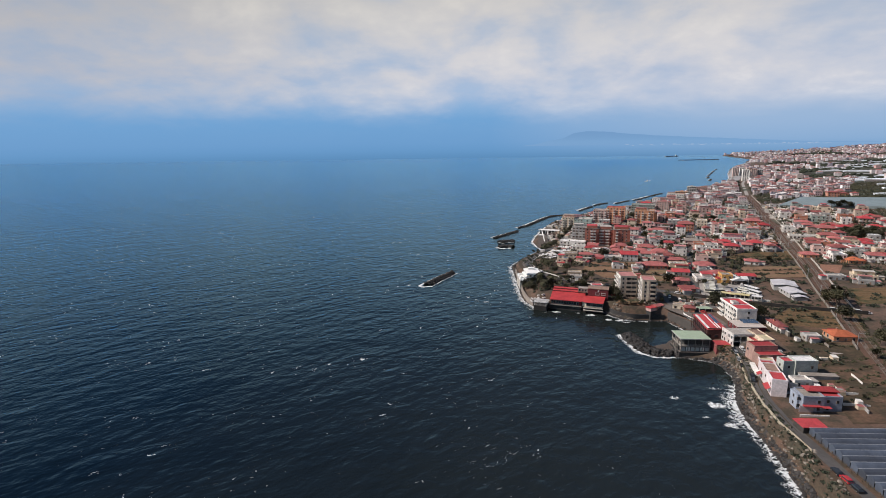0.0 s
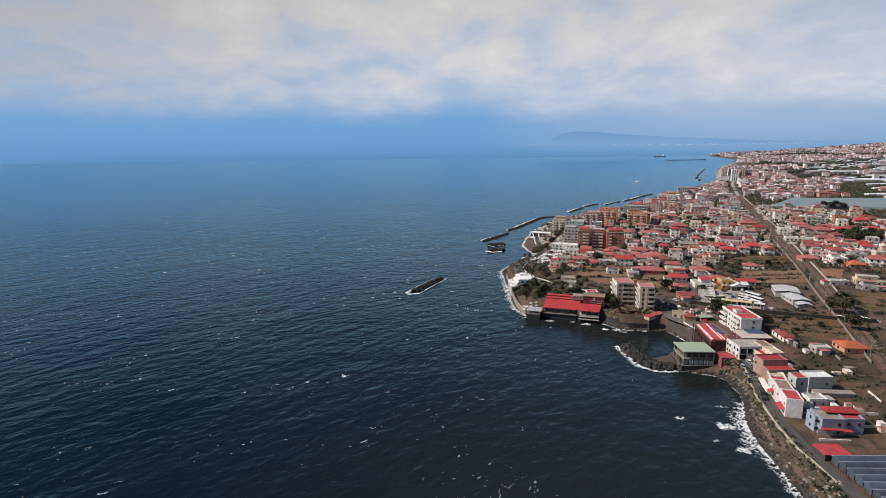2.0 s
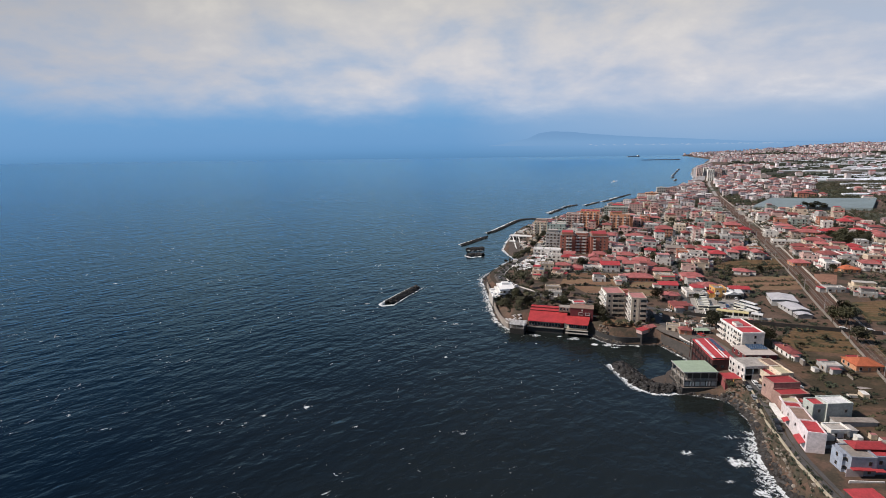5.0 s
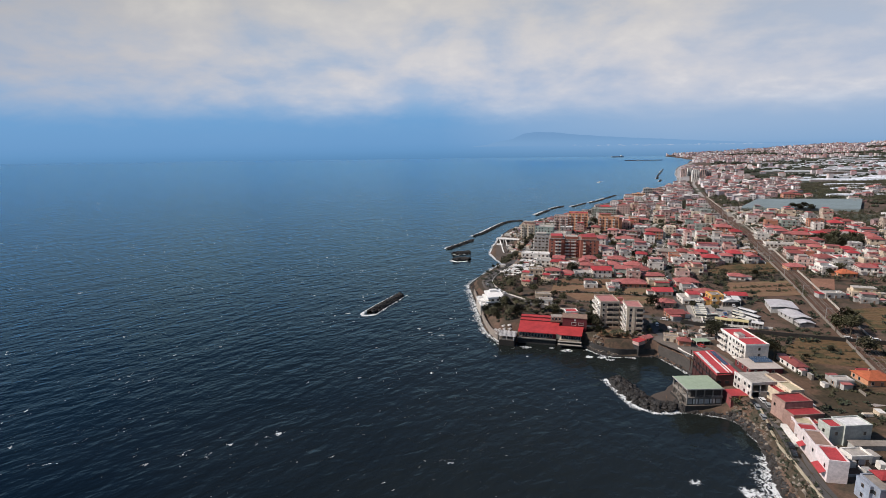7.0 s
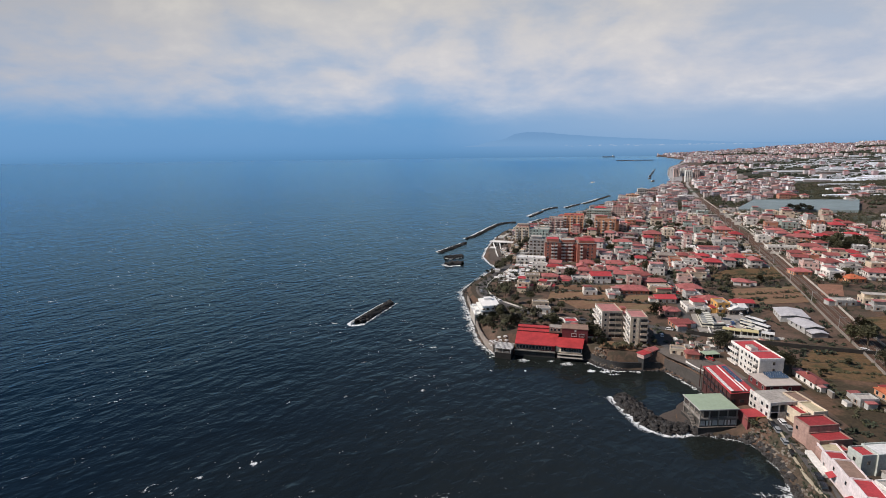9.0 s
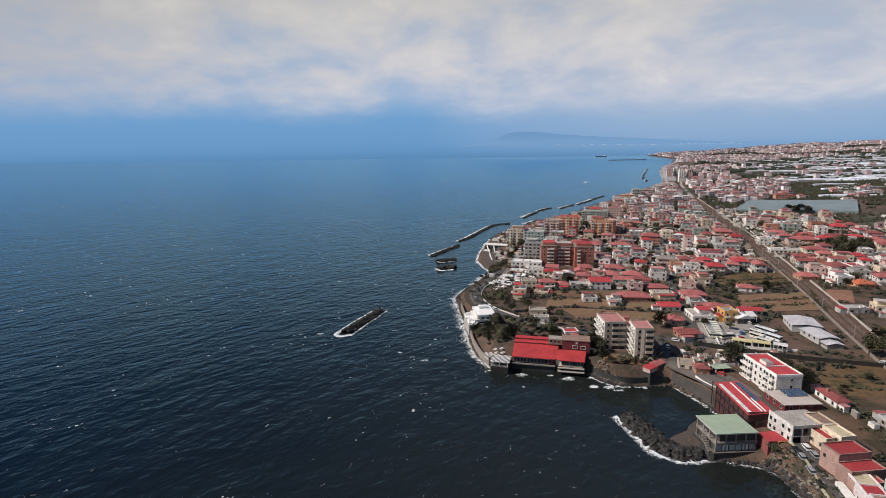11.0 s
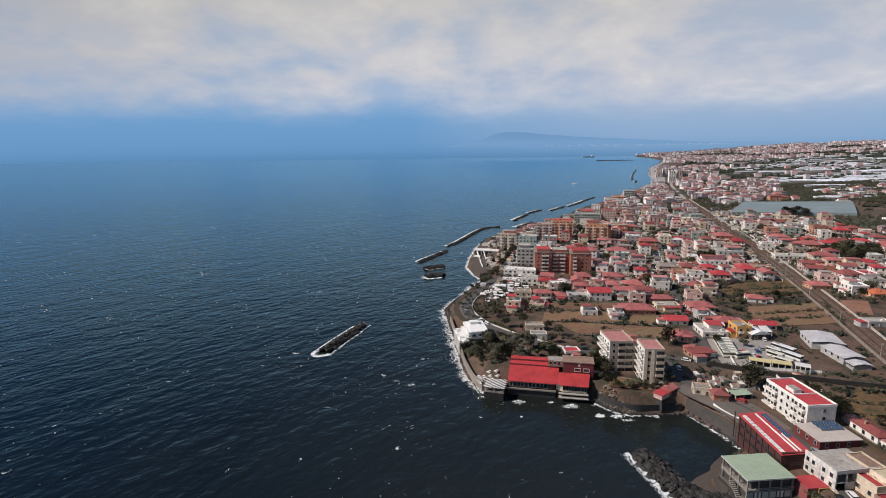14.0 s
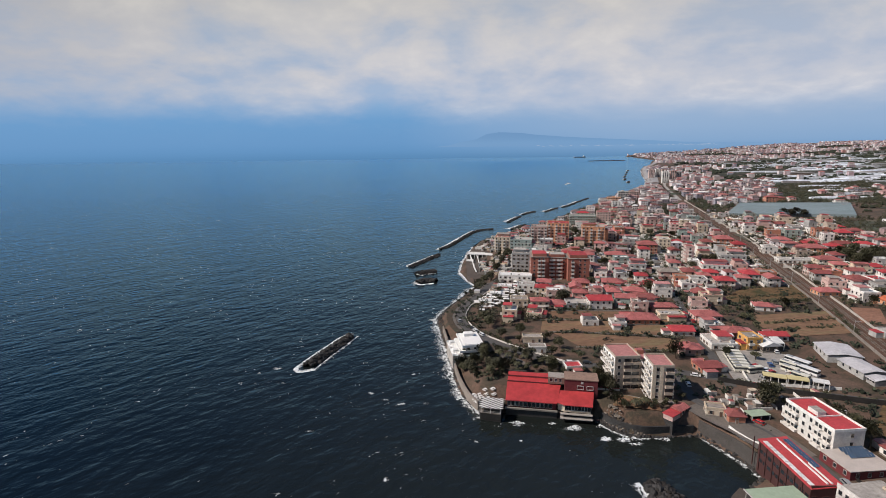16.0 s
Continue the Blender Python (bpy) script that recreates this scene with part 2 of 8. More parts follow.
def sea_material():
    m = bpy.data.materials.new("sea_water")
    m.use_nodes = True
    tree = m.node_tree
    b = tree.nodes["Principled BSDF"]
    place = tree.nodes.new("ShaderNodeNewGeometry")

    def at(scale, turn):
        mp = tree.nodes.new("ShaderNodeMapping")
        mp.vector_type = "TEXTURE"
        mp.inputs["Scale"].default_value, mp.inputs["Rotation"].default_value = (1 / scale[0], 1 / scale[1], 1), (0, 0, radians(turn))
        tree.links.new(place.outputs["Position"], mp.inputs["Vector"])
        return mp.outputs[0]

    def noise_at(scale, turn, detail, rough=0.55, distort=0.0):
        n = node(tree, "ShaderNodeTexNoise", Scale=1.0, Detail=detail, Roughness=rough, Distortion=distort)
        tree.links.new(at(scale, turn), n.inputs["Vector"])
        return n.outputs[0]
    swell = noise_at((0.034, 0.056, 1), 48, 3.0, 0.5, 0.4)
    chop = noise_at((0.13, 0.19, 1), 38, 2.2, 0.5, 0.2)
    ripple = noise_at((0.6, 1.2, 1), 25, 4.0, 0.65)
    h = math_node(tree, "ADD", math_node(tree, "MULTIPLY", swell, 2.2), math_node(tree, "ADD", math_node(tree, "MULTIPLY", chop, 1.5), math_node(tree, "MULTIPLY", ripple, 0.06)))
    bump = node(tree, "ShaderNodeBump", Strength=1.0, Distance=0.40)
    tree.links.new(h, bump.inputs["Height"])
    # broken crests
    crest = noise_at((0.24, 0.38, 1), 40, 6.0, 0.72, 1.2)
    gust = noise_at((0.016, 0.022, 1), 30, 3.0)
    cap = math_node(tree, "ADD", crest, math_node(tree, "MULTIPLY", math_node(tree, "SUBTRACT", gust, 0.5), 0.22))
    tint = mix_color(tree, ramp(tree, gust, [(0.35, (0, 0, 0)), (0.65, (1, 1, 1))]), (0.0020, 0.0046, 0.0072), (0.0034, 0.0070, 0.0102))
    # water nearer the shore is greyer and greener
    split = tree.nodes.new("ShaderNodeSeparateXYZ")
    tree.links.new(place.outputs["Position"], split.inputs[0])
    beyond = math_node(tree, "MULTIPLY", math_node(tree, "MAXIMUM", math_node(tree, "SUBTRACT", split.outputs[1], 560.0), 0.0), 0.42)
    near = math_node(tree, "ADD", math_node(tree, "DIVIDE", math_node(tree, "SUBTRACT", split.outputs[0], beyond), 320.0), 0.5)
    near = math_node(tree, "ADD", near, math_node(tree, "MULTIPLY", math_node(tree, "SUBTRACT", gust, 0.5), 0.3))
    tint = mix_color(tree, ramp(tree, near, [(0.0, (0, 0, 0)), (0.62, (1, 1, 1))]), tint, (0.0135, 0.0162, 0.0146))
    calm = ramp(tree, near, [(0.72, (0, 0, 0)), (0.86, (0.09, 0.09, 0.09))])
    foam = ramp(tree, math_node(tree, "SUBTRACT", cap, calm), [(0.668, (0, 0, 0)), (0.70, (1, 1, 1))])
    body = tree.nodes.new("ShaderNodeBsdfDiffuse")
    gloss = node(tree, "ShaderNodeBsdfGlossy", Roughness=0.15)
    gloss.inputs["Color"].default_value = (0.47, 0.79, 1.0, 1)
    tree.links.new(tint, body.inputs["Color"])
    fresnel = node(tree, "ShaderNodeFresnel", IOR=1.33)
    for n in (body, gloss, fresnel):
        tree.links.new(bump.outputs[0], n.inputs["Normal"])
    water = tree.nodes.new("ShaderNodeMixShader")
    for a, k in ((fresnel, 0), (body, 1), (gloss, 2)):
        tree.links.new(a.outputs[0], water.inputs[k])
    white = node(tree, "ShaderNodeBsdfDiffuse")
    white.inputs["Color"].default_value = (0.72, 0.75, 0.77, 1)
    whole = tree.nodes.new("ShaderNodeMixShader")
    tree.links.new(foam, whole.inputs[0])
    tree.links.new(water.outputs[0], whole.inputs[1])
    tree.links.new(white.outputs[0], whole.inputs[2])
    tree.links.new(whole.outputs[0], tree.nodes["Material Output"].inputs[0])
    tree.nodes.remove(b)
    return m


def foam_material():
    m = bpy.data.materials.new("surf_foam")
    m.use_nodes = True
    tree = m.node_tree
    b = tree.nodes["Principled BSDF"]
    place = tree.nodes.new("ShaderNodeNewGeometry")
    n = node(tree, "ShaderNodeTexNoise", Scale=0.8, Detail=8.0, Roughness=0.72, Distortion=1.8)
    tree.links.new(place.outputs["Position"], n.inputs["Vector"])
    dense = tree.nodes.new("ShaderNodeAttribute")
    dense.attribute_name = "froth"
    thin = node(tree, "ShaderNodeTexNoise", Scale=0.28, Detail=5.0, Roughness=0.6, Distortion=1.6)
    tree.links.new(place.outputs["Position"], thin.inputs["Vector"])
    lace = math_node(tree, "SUBTRACT", 1.0, math_node(tree, "MULTIPLY", math_node(tree, "ABSOLUTE", math_node(tree, "SUBTRACT", thin.outputs[0], 0.5)), 7.0), clamp=True)
    web = math_node(tree, "ADD", math_node(tree, "MULTIPLY", n.outputs[0], 0.72), math_node(tree, "MULTIPLY", lace, 0.26))
    mask = math_node(tree, "ADD", web, math_node(tree, "MULTIPLY", math_node(tree, "SUBTRACT", dense.outputs["Fac"], 0.8), 0.55))
    tree.links.new(ramp(tree, mask, [(0.50, (0, 0, 0)), (0.66, (1, 1, 1))]), b.inputs["Alpha"])
    b.inputs["Base Color"].default_value, b.inputs["Roughness"].default_value = (0.74, 0.77, 0.78, 1), 0.7
    return m


def ground_material():
    """Dry soil and olive scrub, with paved yards where the town stands close."""
    m = bpy.data.materials.new("dry_ground")
    m.use_nodes = True
    tree = m.node_tree
    b = tree.nodes["Principled BSDF"]
    place = tree.nodes.new("ShaderNodeNewGeometry")

    def noise_at(scale, detail, rough=0.6):
        n = node(tree, "ShaderNodeTexNoise", Scale=scale, Detail=detail, Roughness=rough)
        tree.links.new(place.outputs["Position"], n.inputs["Vector"])
        return n.outputs[0]
    big, mid, small = noise_at(0.022, 5.0), noise_at(0.11, 5.0), noise_at(1.1, 4.0)
    col = mix_color(tree, ramp(tree, mid, [(0.44, (0, 0, 0)), (0.56, (1, 1, 1))]), (0.100, 0.060, 0.041), (0.046, 0.036, 0.023))
    col = mix_color(tree, ramp(tree, big, [(0.48, (0, 0, 0)), (0.62, (0.7, 0.7, 0.7))]), col, (0.132, 0.085, 0.063))
    col = mix_color(tree, 1.0, col, ramp(tree, small, [(0.25, (0.65,) * 3), (0.75, (1.35,) * 3)]), "MULTIPLY")
    tree.links.new(col, b.inputs["Base Color"])
    b.inputs["Roughness"].default_value = 0.95
    return m


SEA, FOAM, GROUND = sea_material(), foam_material(), ground_material()

# ---- building tools ----


class Solid:
    """Gathers corners and faces with their materials; made into one mesh."""

    def __init__(self):
        self.v, self.f, self.k, self.mats = [], [], [], []

    def slot(self, material):
        if material not in self.mats:
            self.mats.append(material)
        return self.mats.index(material)

    def poly(self, points, material):
        n = len(self.v)
        self.v += [tuple(p) for p in points]
        self.f.append(tuple(range(n, n + len(points))))
        self.k.append(self.slot(material))

    def prism(self, foot, z0, z1, material, top=None, inset=0.0):
        """An upright block over a foot outline that runs anticlockwise."""
        n, c = len(foot), len(self.v)
        mx, my = sum(p[0] for p in foot) / n, sum(p[1] for p in foot) / n
        self.v += [(x, y, z0) for x, y in foot]
        self.v += [(x + (mx - x) * inset, y + (my - y) * inset, z1) for x, y in foot]
        side, cap = self.slot(material), self.slot(top or material)
        for i in range(n):
            j = (i + 1) % n
            self.f.append((c + i, c + j, c + n + j, c + n + i))
            self.k.append(side)
        self.f.append(tuple(range(c + n, c + 2 * n)))
        self.k.append(cap)
        self.f.append(tuple(range(c + n - 1, c - 1, -1)))
        self.k.append(side)

    def box(self, x0, y0, z0, x1, y1, z1, material, top=None):
        self.prism([(x0, y0), (x1, y0), (x1, y1), (x0, y1)], z0, z1, material, top)

    def stack(self, w, d, levels, top):
        """One closed block whose sides step out and in: levels of (height, how far out, material of the side below)."""
        c = len(self.v)
        for z, g, _ in levels:
            self.v += [(-w / 2 - g, -d / 2 - g, z), (w / 2 + g, -d / 2 - g, z), (w / 2 + g, d / 2 + g, z), (-w / 2 - g, d / 2 + g, z)]
        for j in range(1, len(levels)):
            k = self.slot(levels[j][2])
            for i in range(4):
                a, b = c + (j - 1) * 4 + i, c + (j - 1) * 4 + (i + 1) % 4
                self.f.append((a, b, b + 4, a + 4))
                self.k.append(k)
        e = c + (len(levels) - 1) * 4
        self.f += [(e, e + 1, e + 2, e + 3), (c + 3, c + 2, c + 1, c)]
        self.k += [self.slot(top)] * 2

    def tray(self, x0, y0, z0, x1, y1, z1, rim, floor, material):
        """An open box with a rim, all one piece."""
        c = len(self.v)
        for a, z in ((0.0, z0), (0.0, z1), (rim, z1), (rim, floor)):
            self.v += [(x0 + a, y0 + a, z), (x1 - a, y0 + a, z), (x1 - a, y1 - a, z), (x0 + a, y1 - a, z)]
        for j in range(3):
            for i in range(4):
                a, b = c + j * 4 + i, c + j * 4 + (i + 1) % 4
                self.f.append((a, b, b + 4, a + 4))
        self.f += [(c + 12, c + 13, c + 14, c + 15), (c + 3, c + 2, c + 1, c)]
        self.k += [self.slot(material)] * 14

    def hip(self, x0, y0, x1, y1, z, rise, material, gable=False, thick=0.18):
        """A hipped or gabled roof with its eaves' edge, the ridge along the longer side."""
        c = len(self.v)
        lo = [(x0, y0, z - thick), (x1, y0, z - thick), (x1, y1, z - thick), (x0, y1, z - thick)]
        hi = [(x, y, z) for x, y, _ in lo]
        if x1 - x0 >= y1 - y0:
            s = 0.0 if gable else (y1 - y0) * 0.45
            ridge = [(x0 + s, (y0 + y1) / 2, z + rise), (x1 - s, (y0 + y1) / 2, z + rise)]
            faces = [(4, 5, 9, 8), (5, 6, 9), (6, 7, 8, 9), (7, 4, 8)]
        else:
            s = 0.0 if gable else (x1 - x0) * 0.45
            ridge = [((x0 + x1) / 2, y0 + s, z + rise), ((x0 + x1) / 2, y1 - s, z + rise)]
            faces = [(4, 5, 8), (5, 6, 9, 8), (6, 7, 9), (7, 4, 8, 9)]
        self.v += lo + hi + ridge
        faces += [(0, 1, 5, 4), (1, 2, 6, 5), (2, 3, 7, 6), (3, 0, 4, 7), (3, 2, 1, 0)]
        self.f += [tuple(c + i for i in q) for q in faces]
        self.k += [self.slot(material)] * len(faces)

    def tube(self, a, b, r0, r1, material, sides=8):
        a, b = Vector(a), Vector(b)
        d = (b - a).normalized()
        u = d.orthogonal().normalized()
        w = d.cross(u)
        c = len(self.v)
        for p, r in ((a, r0), (b, r1)):
            self.v += [tuple(p + (u * math.cos(q) + w * math.sin(q)) * r) for q in (2 * math.pi * i / sides for i in range(sides))]
        k = self.slot(material)
        for i in range(sides):
            j = (i + 1) % sides
            self.f.append((c + i, c + j, c + sides + j, c + sides + i))
            self.k.append(k)
        self.f += [tuple(range(c + sides - 1, c - 1, -1)), tuple(range(c + sides, c + 2 * sides))]
        self.k += [k, k]

    def rock(self, x, y, z, r, rng, material):
        """A rough boulder: an icosahedron pushed about."""
        c = len(self.v)
        g = 1.618
        base = [(-1, g, 0), (1, g, 0), (-1, -g, 0), (1, -g, 0), (0, -1, g), (0, 1, g), (0, -1, -g), (0, 1, -g), (g, 0, -1), (g, 0, 1), (-g, 0, -1), (-g, 0, 1)]
        sx, sy, sz, q = rng.uniform(0.7, 1.3), rng.uniform(0.7, 1.2), rng.uniform(0.5, 0.9), rng.uniform(0, 6.28)
        for bx, by, bz in base:
            f = r * 0.53 * rng.uniform(0.75, 1.2)
            px, py = bx * f * sx, by * f * sy
            self.v.append((x + px * math.cos(q) - py * math.sin(q), y + px * math.sin(q) + py * math.cos(q), z + bz * f * sz))
        tri = "0 11 5 0 5 1 0 1 7 0 7 10 0 10 11 1 5 9 5 11 4 11 10 2 10 7 6 7 1 8 3 9 4 3 4 2 3 2 6 3 6 8 3 8 9 4 9 5 2 4 11 6 2 10 8 6 7 9 8 1".split()
        for i in range(0, 60, 3):
            self.f.append(tuple(c + int(v) for v in tri[i:i + 3]))
        self.k += [self.slot(material)] * 20

    def add(self, other, m):
        """Takes in another shape at the pose m."""
        c = len(self.v)
        self.v += [tuple(m @ Vector(p)) for p in other.v]
        self.f += [tuple(c + i for i in q) for q in other.f]
        self.k += [self.slot(other.mats[k]) for k in other.k]

    def mesh(self, name, smooth=False):
        me = bpy.data.meshes.new(name)
        me.from_pydata(self.v, [], self.f)
        for m in self.mats:
            me.materials.append(m)
        me.polygons.foreach_set("material_index", self.k)
        if smooth:
            me.polygons.foreach_set("use_smooth", [True] * len(self.f))
        me.update()
        return me


def part(name, shape, parent, label="", at=None, kind=""):
    """One mesh under a thing or a part."""
    ob = new(name, shape.mesh(name) if isinstance(shape, Solid) else shape)
    ob.parent = parent
    if at is not None:
        ob.matrix_basis = at
    return tagged(ob, label, kind=kind)


def thing(name, x, y, z, rot, label, category, group=""):
    ob = new(name)
    ob.empty_display_size = 0.5
    ob.matrix_basis = pose(x, y, z, 0, 0, rot)
    return tagged(ob, label, category, group)


def setting(name, shape, label, category):
    ob = new(name, shape.mesh(name) if isinstance(shape, Solid) else shape)
    return tagged(ob, label, category, kind="structure")


# ---- the lie of the land ----
SHORE = [(82, -400), (90, -50), (96, 90), (101, 130), (103.5, 154), (105.6, 169), (106.6, 180), (107.6, 195), (109, 210), (112, 222), (118, 235.5), (121, 247), (121.5, 259), (118, 264.5), (110, 267.5), (101.5, 270), (98.5, 277), (101, 285)]
SHORE += [(107, 290), (115, 296), (123.5, 302), (123, 310), (120.5, 318), (117.5, 325), (115.5, 329), (104, 329.5), (94, 330), (90, 331.5), (85, 336), (82, 343), (75, 346), (67, 349.5), (55, 353)]
SHORE += [(45, 354.5), (36, 356), (31, 362), (27.5, 373), (26, 385), (25.5, 407), (25, 432), (24, 458), (23, 483), (31, 503), (39, 518), (52, 544), (62, 563), (57, 581), (53, 614), (61, 657)]
SHORE += [(72, 698), (79, 724), (81, 734), (92, 746), (106, 755), (119, 777), (142, 815), (163, 825), (185, 854), (204, 882), (244, 940), (272, 984), (336, 1062), (374, 1130), (486, 1284), (565, 1405), (682, 1567), (782, 1780), (890, 2038), (1015, 2310)]
SHORE += [(1150, 2590), (1385, 2991), (1620, 3440), (1760, 3698), (1880, 4100), (2080, 4900), (2600, 7000)]
COAST = np.array(SHORE, float)


def from_line(x, y, line):
    """Distance from points to a line of straight pieces."""
    x, y = np.asarray(x, float), np.asarray(y, float)
    if x.size == 1:
        p = np.asarray(line, float)
        a, e = p[:-1], np.diff(p, axis=0)
        ox, oy = float(x.flat[0]) - a[:, 0], float(y.flat[0]) - a[:, 1]
        k = np.clip((ox * e[:, 0] + oy * e[:, 1]) / (e * e).sum(1), 0, 1)
        return np.full(x.shape, math.sqrt(((ox - k * e[:, 0]) ** 2 + (oy - k * e[:, 1]) ** 2).min()))
    best = np.full(x.shape, 1e9)
    for (ax, ay), (bx, by) in zip(line[:-1], line[1:]):
        dx, dy = bx - ax, by - ay
        k = np.clip(((x - ax) * dx + (y - ay) * dy) / (dx * dx + dy * dy), 0, 1)
        best = np.minimum(best, np.hypot(x - ax - k * dx, y - ay - k * dy))
    return best


def inland(x, y):
    """Metres from the water's edge, negative at sea."""
    return from_line(x, y, COAST) * np.where(np.asarray(x) > np.interp(y, COAST[:, 1], COAST[:, 0]), 1.0, -1.0)


def step(a, b, d):
    k = np.clip((d - a) / (b - a), 0, 1)
    return k * k * (3 - 2 * k)


def height(x, y):
    x, y = np.asarray(x, float), np.asarray(y, float)
    d = inland(x, y)
    beach = np.clip(np.exp(-((x - 68) ** 2 / 30 ** 2 + (y - 612) ** 2 / 60 ** 2)) * 1.2 + np.exp(-((x - 112) ** 2 / 12 ** 2 + (y - 285) ** 2 / 14 ** 2)) * 1.2, 0, 1)
    foot = np.where(y < 290, 5.5, np.where((y > 296) & (y < 350) & (x > 78), 3.6, 11.0)) + beach * 30
    up = (2.2 * step(0, 3, d) + 5.6 * step(2, foot, d)) * (1 - 0.3 * beach * (d < 30))
    h = up + np.interp(np.maximum(d, 0), (0, 300, 700, 1200, 1700, 4000), (0, 15, 36, 72, 92, 116))
    return np.where(d < 0, np.maximum(-8, d * 0.6), h)


def ground_at(x, y):
    return float(height(np.array([x]), np.array([y]))[0])


def steps(*spans):
    """Grid lines: (from, to, spacing) one after another."""
    out = []
    for a, b, s in spans:
        out += list(np.arange(a, b, s))
    return np.array(out + [spans[-1][1]])


def build_ground():
    xs = steps((10, 175, 2.0), (175, 420, 4.5), (420, 1000, 14), (1000, 5000, 60))
    ys = steps((-400, 110, 20), (110, 370, 2.0), (370, 700, 4.0), (700, 1400, 12), (1400, 5000, 60))
    gx, gy = np.meshgrid(xs, ys)
    d = inland(gx, gy)
    z = height(gx, gy)
    rough = np.array([noise.noise(Vector((a * 0.09, b * 0.09, 0.0))) + 0.5 * noise.noise(Vector((a * 0.31, b * 0.31, 3.0))) for a, b in zip(gx.ravel(), gy.ravel())]).reshape(gx.shape)
    z = z + rough * np.where((d > 0.5) & (d < 8), 0.45, np.where(d > 400, 0.4, 0.08))
    verts = np.stack([gx.ravel(), gy.ravel(), z.ravel()], 1)
    nx, ny = len(xs), len(ys)
    faces = []
    for j in range(ny - 1):
        for i in range(nx - 1):
            if max(d[j, i], d[j, i + 1], d[j + 1, i], d[j + 1, i + 1]) > -16:
                a = j * nx + i
                faces.append((a, a + 1, a + nx + 1, a + nx))
    me = bpy.data.meshes.new("ground")
    me.from_pydata(verts.tolist(), [], faces)
    me.materials.append(GROUND)
    me.polygons.foreach_set("use_smooth", [True] * len(faces))
    me.update()
    setting("ground", me, "dry brown and olive coastal land rising inland", "ground")


def build_sea():
    s = Solid()
    edge = [-5600, -2600, -1200, -500, -100, 200, 600, 1500, 3200, 6000]
    rows = [-700, -200, 100, 400, 800, 1600, 3000, 5600]
    s.v = [(x, y, 0.0) for y in rows for x in edge]
    n = len(edge)
    s.f = [(j * n + i, j * n + i + 1, (j + 1) * n + i + 1, (j + 1) * n + i) for j in range(len(rows) - 1) for i in range(n - 1)]
    s.slot(SEA)
    s.k = [0] * len(s.f)
    setting("sea", s, "dark blue wind-ruffled open sea with small whitecaps", "water")


def resample(line, gap):
    p = np.array(line, float)
    seg = np.hypot(*np.diff(p, axis=0).T)
    along = np.concatenate([[0], np.cumsum(seg)])
    s = np.linspace(0, along[-1], max(2, int(along[-1] / gap) + 1))
    # soften the corners a little
    q = np.stack([np.interp(s, along, p[:, 0]), np.interp(s, along, p[:, 1])], 1)
    for _ in range(3):
        q[1:-1] = 0.25 * q[:-2] + 0.5 * q[1:-1] + 0.25 * q[2:]
    return q


def sides_of(q):
    t = np.gradient(q, axis=0)
    t /= np.linalg.norm(t, axis=1)[:, None]
    return np.stack([t[:, 1], -t[:, 0]], 1)


def ribbon(line, width, lift, material, across=4, gap=3.0, shift=0.0, level=False):
    """A strip laid on the ground along a line."""
    q = resample(line, gap)
    w = sides_of(q)
    s = Solid()
    for p, o in zip(q, w):
        flat = ground_at(*p)
        for k in range(across + 1):
            a = p + o * (shift + width * (k / across - 0.5))
            z = flat if level else ground_at(*a)
            s.v.append((a[0], a[1], max(z, flat - 0.4) + lift))
    n = across + 1
    s.f = [(j * n + i, j * n + i + 1, (j + 1) * n + i + 1, (j + 1) * n + i) for j in range(len(q) - 1) for i in range(across)]
    s.slot(material)
    s.k = [0] * len(s.f)
    return s


def fence_wall(line, high, thick, material, gap=3.0, sink=1.0, shift=0.0, base=None):
    """A wall that follows a line over the ground."""
    q = resample(line, gap)
    w = sides_of(q)
    s = Solid()
    for p, o in zip(q, w):
        c = p + o * shift
        z = ground_at(*c) if base is None else base
        a, b = c - o * thick / 2, c + o * thick / 2
        s.v += [(a[0], a[1], z - sink), (a[0], a[1], z + high), (b[0], b[1], z + high), (b[0], b[1], z - sink)]
    for j in range(len(q) - 1):
        for i in range(3):
            s.f.append((j * 4 + i, (j + 1) * 4 + i, (j + 1) * 4 + i + 1, j * 4 + i + 1))
    e = (len(q) - 1) * 4
    s.f += [(3, 2, 1, 0), (e, e + 1, e + 2, e + 3)]
    s.slot(material)
    s.k = [0] * len(s.f)
    return s


build_sea()
build_ground()

# ---- roads, railway, walls, fields ----
SHORE_ROAD = [(116, 60), (115, 120), (114.5, 150), (114.6, 165), (114.4, 176), (114.2, 186), (115.3, 198), (116, 206), (119.3, 221), (123.5, 233), (127.5, 247), (130, 260), (133, 272), (136, 284), (138, 300), (136, 318), (126, 334), (121, 342), (124, 356), (128, 366)]
BACK_ROAD = [(77, 381), (90, 378), (108, 375), (127.8, 366.6), (141.6, 358), (152.6, 350.7), (164, 342), (192, 327), (215, 316), (225, 312)]
HEAD_ROAD = [(77, 381), (71, 386.5), (64.7, 393), (60, 399), (53.7, 408), (47.3, 418), (43.3, 425), (39.5, 436), (37, 448), (36.5, 462), (41, 478), (51, 498), (60, 516), (72, 545), (90, 575), (104, 610), (116, 645), (130, 690), (150, 740), (192, 800), (245, 870), (315, 985), (415, 1130)]
STREET = [(142.8, 350), (153, 383), (162, 415), (179, 466), (195, 510), (211, 554), (251, 677), (300, 800), (370, 960)]
RAILWAY = [(150, 130), (168, 195), (190, 254), (214, 315), (232, 364), (246, 400), (261, 441), (274, 480), (299, 545), (331, 630), (387, 770), (490, 1033), (640, 1380), (800, 1700)]
